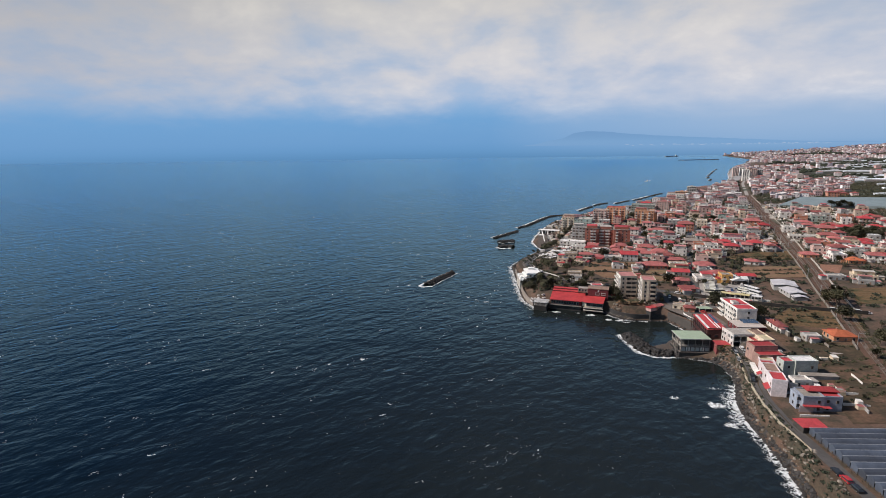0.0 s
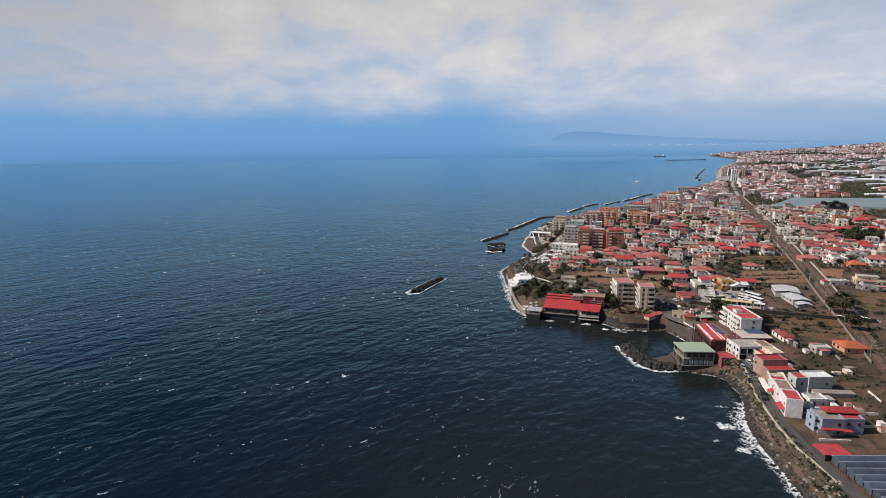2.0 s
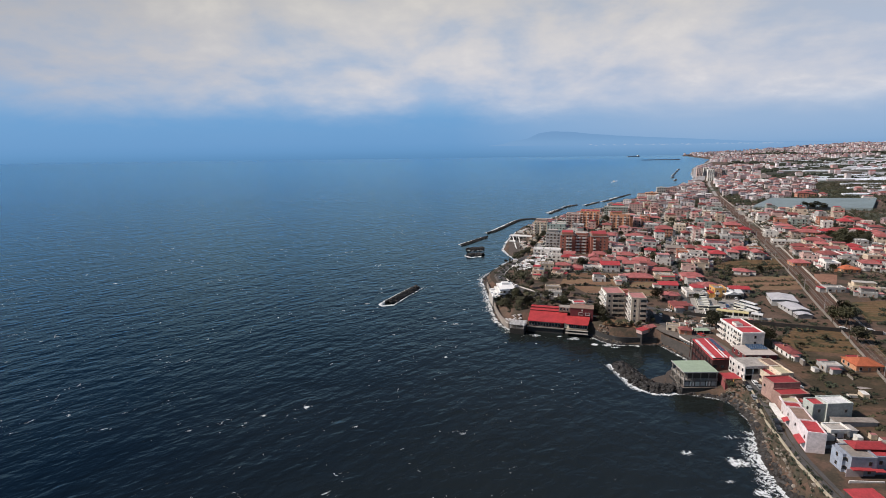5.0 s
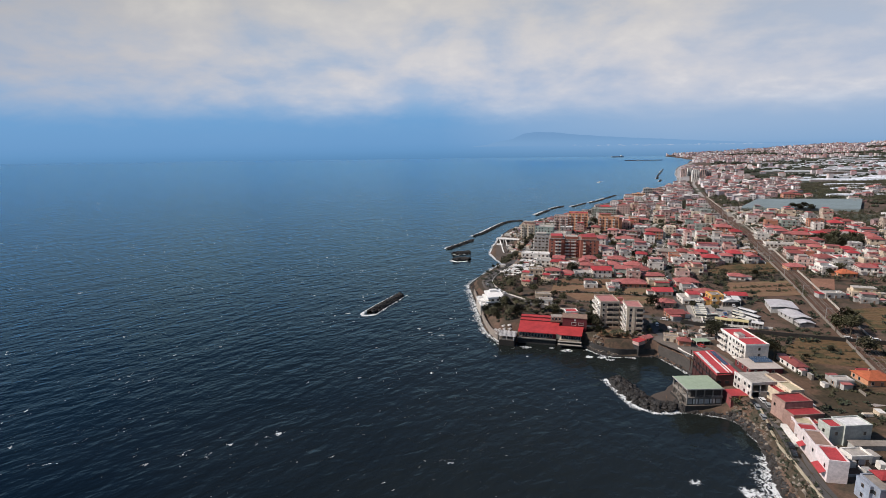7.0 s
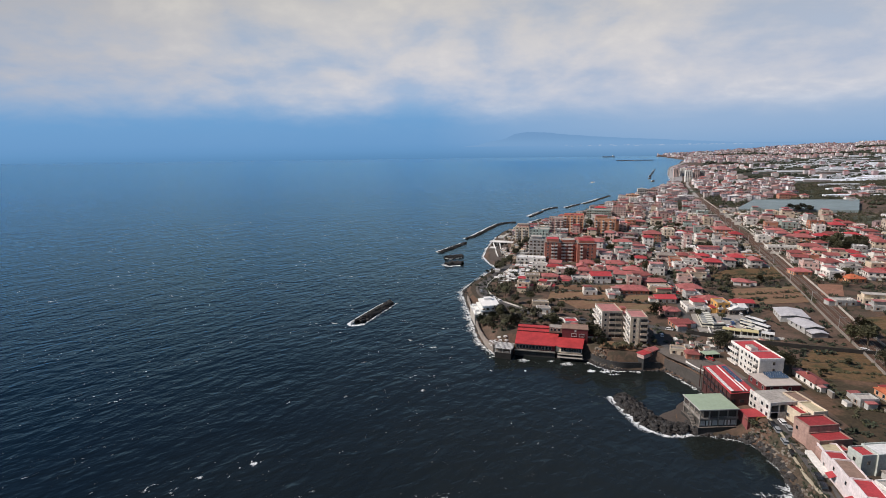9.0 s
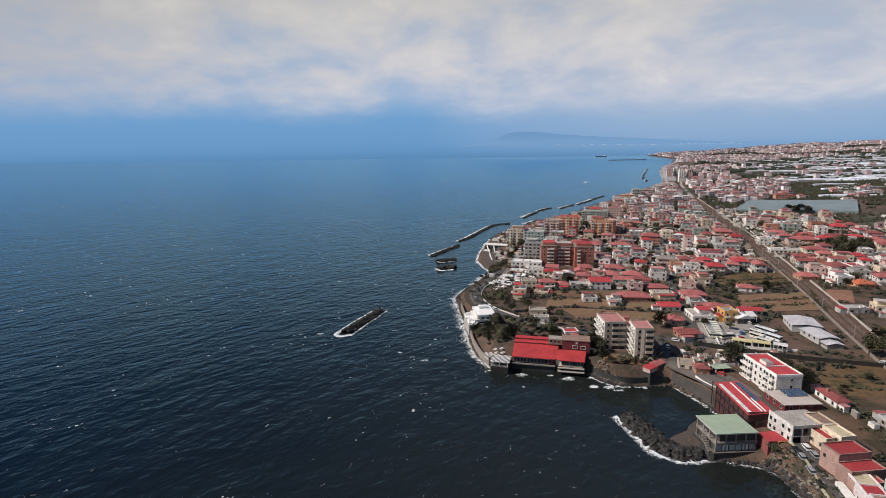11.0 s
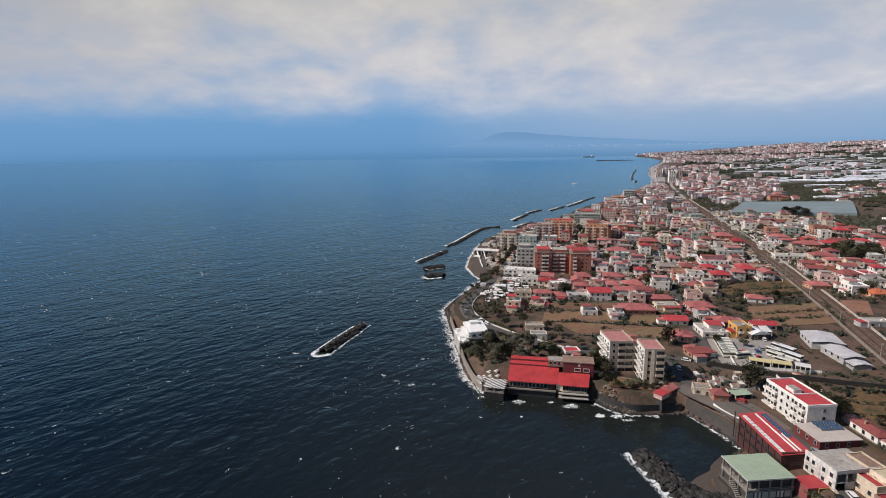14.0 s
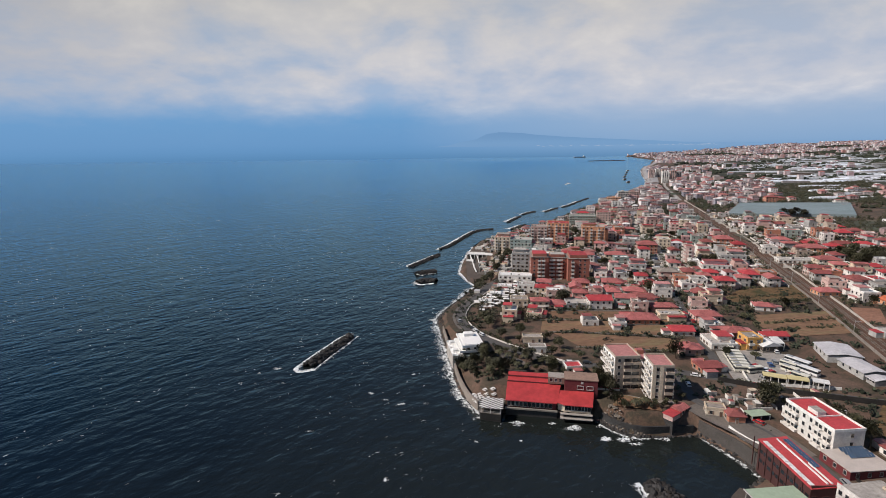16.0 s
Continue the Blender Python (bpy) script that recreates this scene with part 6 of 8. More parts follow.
foam_strip("surf", [(-46, 408), (-37, 432), (-27, 456)], 1.8, 1.0, 8, 0.8, 1.0, 1.05)
foam_strip("surf", [(35, 694), (23, 674), (5, 646), (8, 641)], 5.5, 1.5, 9, 2.0, -1.0, 1.12)
foam_strip("surf", [(108, 857), (94, 843), (78, 808), (62, 771), (50, 743), (39, 724)], 6.0, 2.0, 10, 2.0, -1.0, 1.12)
foam_strip("surf", [(30, 613), (17, 607), (13, 611), (15, 617)], 4.0, 1.0, 11, 1.5, -1.0, 1.25)
foam_strip("surf", [(27, 577), (16, 573), (11, 579), (14, 586)], 4.0, 1.0, 31, 1.5, -1.0, 1.25)


foam_strip("surf", [(16, 660), (30, 682), (40, 700)], 1.5, 1.5, 12, 1.0, 1.0, 0.8)
foam_strip("surf", [(88, 272.5), (95, 271), (102, 271)], 2.0, 1.0, 13)
foam_strip("surf", [(122.5, 300.5), (121.5, 311), (119, 319), (116, 327)], 1.8, 1.0, 14, 1.2)
foam_strip("wake", [(474, 1646), (492, 1674), (508, 1699)], 3.0, 2.0, 15, 3.0, -1.0, 1.3)
for k, line in enumerate(([(157, 922), (172, 952), (189, 984)], [(198, 1004), (212, 1025), (229, 1043)], [(245, 1036), (261, 1058), (282, 1086)], [(295, 1098), (321, 1132), (358, 1190)], [(149, 855), (162, 875), (176, 892)])):
    foam_strip("surf", [(x - 1.5, y + 0.5) for x, y in line], 8.0, 2.0, 20 + k, 2.0, -1.0, 1.12)


foam_strip("surf", [p for p in SHORE if 1270 < p[1] < 3500], 9.0, 6.0, 50, 2.0, -1.0, 1.1)
foam_strip("surf", [(1303, 3750), (1420, 3774), (1580, 3780)][::-1], 9.0, 6.0, 51, 2.0, -1.0, 1.2)
for k, (x, y) in enumerate(((690, 1700), (735, 1830), (790, 1960), (850, 2090), (915, 2230), (985, 2380))):
    foam_strip("surf", [(x - 20, y - 32), (x - 5, y), (x + 10, y + 32)], 4.0, 4.0, 52 + k, 2.0, -1.0, 1.2)


def foam_patch(x, y, w, d, seed, strong):
    """A drifting sheet of foam where a wave has broken."""
    rng = random.Random(seed)
    me = bpy.data.meshes.new("surf_patch")
    rings, n = 5, 22
    verts, dens = [(x, y, 0.1)], [strong]
    for r in range(1, rings + 1):
        for i in range(n):
            a = 2 * math.pi * i / n
            k = r / rings * (0.75 + 0.35 * noise.noise(Vector((math.cos(a) * 1.3 + seed, math.sin(a) * 1.3, 0))))
            verts.append((x + w * k * math.cos(a), y + d * k * math.sin(a), 0.1))
            dens.append(strong * (1 - (r / rings) ** 2) + 0.25 * rng.random() * (r < rings))
    faces = [(0, 1 + i, 1 + (i + 1) % n) for i in range(n)]
    for r in range(rings - 1):
        for i in range(n):
            a, b = 1 + r * n + i, 1 + r * n + (i + 1) % n
            faces.append((a, a + n, b + n, b))
    me.from_pydata(verts, [], faces)
    me.materials.append(FOAM)
    att = me.attributes.new("froth", "FLOAT", "POINT")
    att.data.foreach_set("value", dens)
    me.update()
    tagged(new("surf_patch", me), "patch of white foam left by a broken wave", "surf", kind="stuff")


for i, (x, y, w, d, k) in enumerate(((101, 216, 9, 6, 0.95), (85, 222, 4, 3.5, 0.95), (100, 199, 6, 6, 0.9), (92, 205, 4, 2, 0.75), (107, 232.5, 6, 3, 0.85), (47, 344.5, 5, 3.2, 0.85), (71.5, 338.5, 6, 3, 0.8), (31, 351, 4.5, 4, 0.85), (29, 334, 2.5, 2.5, 0.75), (46, 332.5, 1.8, 2, 0.75), (86.5, 329.5, 6, 4, 0.95), (90, 326, 6.5, 2.6, 0.9), (47.5, 346, 5.5, 4, 1.05), (70, 339.5, 7, 4.5, 1.1), (79.5, 330.5, 5, 3.5, 1.05), (62, 344, 4, 2, 0.9), (26, 370, 3.5, 5, 0.9), (-66, 413, 5, 4, 0.8), (-74, 408, 2.5, 2, 0.75), (-80, 397, 3.5, 1.6, 0.75), (-122, 382, 3, 1.6, 0.75), (-15, 379, 4.5, 2.6, 0.85), (-1, 367, 5, 4, 0.8), (-20, 415, 4, 1.6, 0.75), (-6, 313, 2.4, 2.6, 0.85), (-38, 348, 3.5, 1.3, 0.75), (6, 398, 3, 2, 0.8), (-84, 250, 4, 1.8, 0.8), (-8, 372, 4, 2, 0.7), (10, 367, 4, 2, 0.7), (8, 352, 3.5, 1.8, 0.65), (-60, 395, 5, 2.5, 0.65))):
    foam_patch(x, y, w, d, i + 3, k)

# ---- the bus yard ----


def yard():
    s = Solid()
    c = [(147, 353), (160, 348), (172, 342), (182, 340), (189, 376), (176, 380), (160, 393), (154, 378)]
    cx, cy = 168, 364
    s.v = [(cx, cy, ground_at(cx, cy) + 0.18)]
    ring = resample(c + [c[0]], 4.0)
    for f in (0.25, 0.5, 0.75, 1.0):
        for p in ring[:-1]:
            a = (cx + (p[0] - cx) * f, cy + (p[1] - cy) * f)
            s.v.append((a[0], a[1], ground_at(*a) + 0.18))
    m = len(ring) - 1
    s.f = [(0, 1 + i, 1 + (i + 1) % m) for i in range(m)]
    for r in range(3):
        for i in range(m):
            a, b = 1 + r * m + i, 1 + r * m + (i + 1) % m
            s.f.append((a, a + m, b + m, b))
    s.slot(surface("pale_yard_concrete", (0.30, 0.28, 0.26), 0.9, 0.25, 0.8, 0.15))
    s.k = [0] * len(s.f)
    setting("pavement_yard", s, "grey paved vehicle yard", "pavement")
    setting("yard_wall", fence_wall([(152, 352), (157, 366), (161, 380), (160, 392)], 1.4, 0.3, WALL["white"]), "white yard wall", "wall")
    setting("yard_wall_front", fence_wall([(150, 352.5), (166, 345.5), (184, 339)], 1.3, 0.3, WALL["white"]), "low white wall before the yard", "wall")


yard()


def vehicle_shelter(x, y, rot, w, label, roof):
    t = thing("vehicle_shelter", x, y, ground_at(x, y) + 0.15, rot, label, "shelter", "open shelters of the depot")
    slab_block(t, -w / 2, -2.2, 3.0, w / 2, 2.2, 3.3, roof, "roof")
    # rear wall dark all over, to paint the shade under the roof
    slab_block(t, -w / 2, 1.9, -0.5, w / 2, 2.1, 3.0, WALL["dark"], "rear_wall")
    for k in range(4):
        px = -w / 2 + 0.2 + k * (w - 0.4) / 3
        slab_block(t, px - 0.12, -2.1, -0.5, px + 0.12, -1.86, 3.0, WALL["white"], "post")


PALE_YELLOW = surface("pale_yellow_sheet", (0.58, 0.50, 0.26), 0.7, 0.15)
for x, y, r, w, label, roof in ((162.5, 350.5, -32, 9, "open vehicle shelter with a pale yellow roof", PALE_YELLOW), (170, 346.2, -30, 8, "open vehicle shelter with a pale yellow roof", PALE_YELLOW), (177, 342, -35, 6, "open vehicle shelter with a white roof", ROOF["white"]), (189, 386, 72, 12, "long vehicle shelter with a white sheet roof", ROOF["white"]), (171, 398, 68, 12, "long vehicle shelter with a white sheet roof", ROOF["white"])):
    vehicle_shelter(x, y, r, w, label, roof)


def wheel_mesh(r, w):
    s = Solid()
    s.tube((0, -w / 2, 0), (0, w / 2, 0), r, r, RUBBER, 14)
    s.tube((0, -w / 2 - 0.01, 0), (0, w / 2 + 0.01, 0), r * 0.55, r * 0.55, ALU, 10)
    return s.mesh("wheel")


CAR_WHEEL, BUS_WHEEL = wheel_mesh(0.32, 0.2), wheel_mesh(0.5, 0.28)


def car(paint, label):
    t = thing("parked_car", 0, 0, -50, 0, label, "car", "parked cars")
    s = Solid()
    low = [(-2.1, -0.85), (2.05, -0.85), (2.15, -0.5), (2.15, 0.5), (2.05, 0.85), (-2.1, 0.85)]
    s.prism(low, 0.28, 0.82, PAINT[paint], inset=0.04)
    s.prism([(-1.6, -0.74), (0.95, -0.74), (0.95, 0.74), (-1.6, 0.74)], 1.3, 1.43, PAINT[paint], inset=0.1)
    shell = part("body", s, t)
    s = Solid()
    s.prism([(-1.95, -0.8), (1.35, -0.8), (1.35, 0.8), (-1.95, 0.8)], 0.8, 1.31, GLASS, inset=0.2)
    part("glass_cabin", s, shell, "dark car glass")
    for x in (-1.3, 1.35):
        for y in (-0.8, 0.8):
            part("wheel", CAR_WHEEL, t, at=pose(x, y, 0.32))
    return t


def bus(paint, label, length=11.0):
    t = thing("parked_bus", 0, 0, -50, 0, label, "bus", "parked buses")
    s = Solid()
    L = length / 2
    s.box(-L, -1.25, 0.4, L, 1.25, 1.5, PAINT[paint])
    s.box(-L, -1.25, 2.5, L, 1.25, 3.0, PAINT[paint])
    s.box(-L + 0.5, -0.7, 3.0, -L + 3, 0.7, 3.25, PAINT["grey"])
    shell = part("body", s, t)
    s = Solid()
    s.box(-L + 0.03, -1.22, 1.5, L - 0.03, 1.22, 2.5, GLASS)
    part("window_band", s, shell, "dark bus glass")
    for x in (-L + 2.4, L - 2.6):
        for y in (-1.12, 1.12):
            part("wheel", BUS_WHEEL, t, at=pose(x, y, 0.5))
    return t


def put(source, x, y, rot, lift=0.2):
    return copy_thing(source, pose(x, y, ground_at(x, y) + lift, 0, 0, rot))


def remove(source):
    for o in (*source.children_recursive, source):
        bpy.data.objects.remove(o)


def vehicles():
    rng = random.Random(12)
    white_bus, pale_bus = bus("white", "white bus parked in the yard"), bus("cream", "short cream minibus parked in the yard", 7.0)
    for x, y, r in ((181.5, 356, -68), (184, 364, -68)):
        put(white_bus, x, y, r)
    for x, y, r in ((155.6, 362, -14), (156.6, 365.2, -14), (157.6, 368.4, -14), (158.7, 371.6, -14), (159.8, 374.8, -14), (160.8, 378, -14), (164, 385, 68), (167, 388, 68), (160.4, 360.3, 5), (175.3, 357.5, -65), (178, 362, -65), (174.7, 350.5, -65)):
        put(pale_bus, x, y, r)
    cars = {n: car(n, f"{n} car parked at the roadside") for n in PAINT if n != "cream"}
    names = ["white", "white", "grey", "black", "grey", "red", "blue", "white"]
    for x, y, r in ((126.7, 257.5, 75), (127.2, 261, 78), (125.6, 251.5, 74), (124.8, 246.0, 70), (131.2, 257.6, 75), (131.6, 262, 80), (121.3, 229, 68), (119.4, 224.4, 68)):
        put(cars[("white", "grey", "black", "black", "white", "grey", "grey", "black", "black")[int(x * 7 + y) % 9]], x, y, r)
    put(cars["red"], 113.0, 151.6, 92)
    put(cars["black"], 112.7, 155.7, 90)
    put(cars["black"], 113.3, 147.2, 90)
    for _ in range(46):
        x, y = rng.uniform(156, 184), rng.uniform(352, 378)
        if from_line(np.array([x]), np.array([y]), [(150, 352), (190, 335)])[0] > 6 and rng.random() < 0.6:
            put(cars[rng.choice(names)], x, y, rng.choice((15, 70)) + rng.uniform(-8, 8))
    for line, many in ((HEAD_ROAD, 26), (STREET, 16), (BACK_ROAD, 8), (SHORE_ROAD[12:], 5)):
        q = resample(line, 4.0)[:110]
        o = sides_of(q)
        for _ in range(many):
            j = rng.randrange(len(q))
            p = q[j] + o[j] * rng.choice((-1.7, 1.7))
            put(cars[rng.choice(names)], p[0], p[1], math.degrees(math.atan2(o[j][0], -o[j][1])), 0.16)
    for s in (white_bus, pale_bus, *cars.values()):
        remove(s)


vehicles()


def greenhouse(x, y, rot, spans, pitch, length, label, material, name="greenhouse", high=2.2, rise=0.0):
    """Rows of low pitched film tunnels side by side, climbing with the ground."""
    t = thing(name, x, y, ground_at(x, y), rot, label, "greenhouse", "greenhouses")
    for k in range(spans):
        s = Solid()
        y0, y1 = k * pitch, (k + 1) * pitch - 0.35
        ym = (y0 + y1) / 2
        prof = [(y0, 0.0), (y0, high), (y0 + 0.22 * pitch, high + 0.6), (ym, high + 0.85), (y1 - 0.22 * pitch, high + 0.6), (y1, high), (y1, 0.0)]
        n = len(prof)
        s.v = [(0, a, b) for a, b in prof] + [(length, a, b + rise) for a, b in prof]
        s.f = [(i, n + i, n + i + 1, i + 1) for i in range(n - 1)] + [tuple(range(n)), tuple(range(2 * n - 1, n - 1, -1))]
        s.slot(material)
        s.k = [0] * len(s.f)
        part("tunnel", s, t)
        s = Solid()
        s.box(0, y1 - 0.02, high - 0.15, length, y1 + 0.37, high + 0.05, ALU)
        s.v = [(a, b, c + rise * a / length) for a, b, c in s.v]
        part("gutter", s, t, "pale metal gutter")
    return t


greenhouse(119.6, 120, 2, 17, 3.5, 48, "large greenhouse of blue-grey film tunnels with pale gutters", PLASTIC)
TAKEN += [(130, 150, 30), (150, 150, 30)]
fence = thing("rail_fence", 0, 0, 0, 0, "weathered timber post and rail fence above the lane", "fence")
fq = resample([(118.6, 120), (117.6, 150), (117.4, 165), (117.2, 178)], 2.4)
POST = Solid()
POST.box(-0.08, -0.08, -0.6, 0.08, 0.08, 1.5, BARK)
POST = POST.mesh("post")
for p, p2 in zip(fq[:-1], fq[1:]):
    part("post", POST, fence, at=pose(p[0], p[1], ground_at(*p)))
    for z in (0.6, 1.3):
        s = Solid()
        s.tube((p[0], p[1], ground_at(*p) + z), (p2[0], p2[1], ground_at(*p2) + z), 0.05, 0.05, BARK, 5)
        part("rail", s, fence)

# ---- plants ----


def crown_mesh(seed, r, tall, clumps):
    """Many small leaf clumps in uneven lobes."""
    rng = random.Random(seed)
    s = Solid()
    lobes = [(rng.uniform(-0.5, 0.5) * r, rng.uniform(-0.5, 0.5) * r, rng.uniform(-0.3, 0.4) * tall, rng.uniform(0.45, 0.7)) for _ in range(6)]
    for _ in range(clumps):
        lx, ly, lz, k = rng.choice(lobes)
        d = Vector((rng.gauss(0, 1), rng.gauss(0, 1), rng.gauss(0, 1))).normalized() * rng.uniform(0.55, 1.05)
        c = Vector((lx + d.x * r * k, ly + d.y * r * k, lz + d.z * tall * k * 0.75))
        for _ in range(4):
            u = Vector((rng.gauss(0, 1), rng.gauss(0, 1), rng.gauss(0, 0.6))).normalized()
            w = u.orthogonal().normalized()
            e = rng.uniform(0.2, 0.38) * (0.6 + 0.1 * r)
            off = Vector((rng.uniform(-0.4, 0.4), rng.uniform(-0.4, 0.4), rng.uniform(-0.3, 0.3)))
            s.poly([c + off - u * e, c + off + w * e * 0.8, c + off + u * e, c + off - w * e * 0.8], LEAF)
    return s.mesh("crown")


def trunk_mesh(seed, high, r):
    rng = random.Random(seed)
    s = Solid()
    lean = (rng.uniform(-0.2, 0.2), rng.uniform(-0.2, 0.2))
    s.tube((0, 0, -0.4), (lean[0], lean[1], high * 0.6), 0.2, 0.14, BARK, 7)
    for i in range(4):
        a = i * 1.6 + rng.random()
        s.tube((lean[0], lean[1], high * 0.55), (r * 0.5 * math.cos(a), r * 0.5 * math.sin(a), high * rng.uniform(0.85, 1.1)), 0.11, 0.04, BARK, 5)
    return s.mesh("trunk")


TREES = [(trunk_mesh(k, h, r), crown_mesh(k + 50, r, r * 0.85, n), h) for k, (h, r, n) in enumerate(((3.2, 2.6, 200), (3.8, 3.4, 280), (2.4, 2.0, 150), (4.6, 3.0, 240), (2.0, 1.6, 110)))]


def tree(x, y, kind, scale, label, group="trees of the town"):
    trunk, crown, h = TREES[kind]
    t = thing("tree", x, y, ground_at(x, y), (x * 53 + y * 31) % 360, label, "tree", group)
    t.scale = (scale, scale, scale)
    part("trunk", trunk, t)
    part("crown", crown, t, at=pose(0, 0, h * 1.15))


def palm(x, y, high, seed):
    rng = random.Random(seed)
    t = thing("palm_tree", x, y, ground_at(x, y), seed * 40, "palm tree with drooping green fronds", "palm tree", "palms of the headland garden")
    s = Solid()
    s.tube((0, 0, -0.3), (0.2, 0, high * 0.5), 0.26, 0.2, BARK, 8)
    s.tube((0.2, 0, high * 0.5), (0.3, 0.1, high), 0.2, 0.17, BARK, 8)
    part("trunk", s, t)
    for i in range(16):
        a, rise = 2 * math.pi * i / 16 + rng.uniform(-0.15, 0.15), rng.uniform(0.2, 1.0)
        s = Solid()
        pts = [(0.3, 0.1, high), (0.3 + 1.1 * math.cos(a), 0.1 + 1.1 * math.sin(a), high + 0.7 * rise), (0.3 + 2.1 * math.cos(a), 0.1 + 2.1 * math.sin(a), high + 0.3 * rise - 0.2), (0.3 + 2.7 * math.cos(a), 0.1 + 2.7 * math.sin(a), high - 1.0)]
        w = Vector((-math.sin(a), math.cos(a), 0))
        for (p, q), (k0, k1) in zip(zip(pts[:-1], pts[1:]), ((0.1, 0.4), (0.4, 0.32), (0.32, 0.03))):
            p, q = Vector(p), Vector(q)
            s.poly([p - w * k0, p, q, q - w * k1 - Vector((0, 0, 0.12))], LEAF)
            s.poly([p, p + w * k0, q + w * k1 - Vector((0, 0, 0.12)), q], LEAF)
        part("frond", s, t)


for i, (x, y, h) in enumerate(((52, 386, 5), (56, 390, 6), (60, 383, 5), (49, 392, 4.5), (64, 388, 5.5), (46, 384, 4), (95, 339, 3), (99, 340, 3), (54, 377, 4), (58, 534, 5), (63, 545, 5.5), (69, 556, 5), (76, 570, 6))):
    palm(x, y, h, i + 1)


def beach_club():
    t = thing("beach_club", 81, 653, 4.8, -21, "white beach club with a broad flat roof deck and ramps", "beach club")
    TAKEN.append((82, 650, 18))
    white = surface("white_deck_paint", (0.72, 0.71, 0.69), 0.7, 0.1)
    for x0, y0, x1, y1, z in ((-17, -4, 16, 5, 3.2), (-15, 5, 2, 11, 2.4)):
        s = Solid()
        s.tray(x0, y0, z, x1, y1, z + 0.7, 0.25, z + 0.25, white)
        part("roof_deck", s, t, "white flat roof deck")
        slab_block(t, x0 + 2.0, y0 + 2, -4, x1 - 1, y1 - 0.5, z, WALL["dark"], "wall")
    for k in range(9):
        slab_block(t, -16.4 + k * 4, -3.8, -4, -16.0 + k * 4, -3.4, 3.2, white, "post")
    s = Solid()
    s.tray(-15, -12, -2.0, -3, -4.2, -1.4, 0.2, -1.8, white)
    part("lower_terrace", s, t, "pale lower terrace")
    for x0, y0, x1, y1, wide in ((-13, -4, -2, -34, 1.1), (-6, -4, 4, -34, 0.8), (-3, -32, 6, -60, 1.1)):
        s = Solid()
        za, zb = (3.0, -1.2) if y0 == -4 else (-1.2, 0.2)
        s.v = [(x0, y0, za), (x0 + wide, y0, za), (x1 + wide, y1, zb), (x1, y1, zb), (x0, y0, za - 0.7), (x0 + wide, y0, za - 0.7), (x1 + wide, y1, zb - 0.7), (x1, y1, zb - 0.7)]
        s.f = [(0, 3, 2, 1), (4, 5, 6, 7), (0, 1, 5, 4), (1, 2, 6, 5), (2, 3, 7, 6), (3, 0, 4, 7)]
        s.slot(white)
        s.k = [0] * 6
        part("ramp", s, t, "white sloping ramp wall")


beach_club()


def market():
    """White canopies crowded beside the coast road."""
    r2 = random.Random(44)
    cloth = surface("white_canvas", (0.70, 0.68, 0.66), 0.8, 0.1, tones=0.12)
    meshes = []
    for w, d in ((4.5, 3.2), (6.0, 3.6), (3.2, 3.2)):
        roof, legs = Solid(), Solid()
        roof.hip(-w / 2, -d / 2, w / 2, d / 2, 2.3, 0.3, cloth, thick=0.15)
        for x in (-w / 2 + 0.1, w / 2 - 0.1):
            for y in (-d / 2 + 0.1, d / 2 - 0.1):
                legs.box(x - 0.05, y - 0.05, -0.3, x + 0.05, y + 0.05, 2.2, ALU)
        meshes.append((roof.mesh("canopy"), legs.mesh("frame")))
    made = []
    for _ in range(600):
        if len(made) >= 42:
            break
        a = r2.random()
        x, y = 54 + 38 * a + r2.uniform(-6, 12), 476 + 52 * a + r2.uniform(-12, 10)
        if from_line(np.array([x]), np.array([y]), HEAD_ROAD)[0] < 5 or any(math.hypot(x - p, y - q) < 4.6 for p, q in made) or any(math.hypot(x - p, y - q) < c for p, q, c in TAKEN):
            continue
        made.append((x, y))
        t = thing("market_canopy", x, y, ground_at(x, y), -17 + r2.choice((0, 90)) + r2.uniform(-22, 22), "white canvas canopy on thin metal legs", "canopy", "canopies beside the coast road")
        k = r2.randrange(3)
        part("canopy", meshes[k][0], t)
        part("frame", meshes[k][1], t, "thin metal legs")
    TAKEN.extend((x, y, 2.5) for x, y in made)


market()
TAKEN += [(490, 790, 55), (545, 850, 60), (500, 740, 30), (560, 720, 28), (590, 765, 34)]


def on_net(x, y, grow):
    """Whether a place lies under the wide netting."""
    a = radians(-39.5)
    p, q = (x - 426) * math.cos(a) + (y - 799.5) * math.sin(a), -(x - 426) * math.sin(a) + (y - 799.5) * math.cos(a)
    return -grow < p < 134 + grow and -grow < q < 147 + grow


# ---- houses of the town ----
house(99, 465, 9.8, 10, 1, -8, 'cream', 'red', 'hip')
house(111, 463, 12.4, 11, 1, -8, 'grey', 'concrete', 'flat')
house(124, 457, 13.9, 11, 2, -8, 'white', 'crimson', 'gable')
house(108, 429, 9.0, 7, 1, -8, 'white', 'concrete', 'flat')
house(122, 423, 8.3, 8, 1, -8, 'white', 'concrete', 'flat')
house(137, 428, 19.4, 12, 1, -8, 'terracotta', 'red', 'hip')
house(153, 507, 14.7, 11, 1, -17, 'pink', 'red', 'hip')
house(175, 493, 8.8, 10, 1, -17, 'cream', 'crimson', 'gable')
house(157, 480, 14.0, 10, 1, -17, 'cream', 'red', 'hip')
house(156, 464, 14.7, 10, 1, -8, 'white', 'red', 'hip')
house(159, 444, 14.6, 9, 1, -8, 'pink', 'red', 'hip')
house(157, 431, 13.7, 8, 1, -8, 'cream', 'concrete', 'flat')
house(151, 408, 11.7, 9, 1, -8, 'white', 'crimson', 'gable')
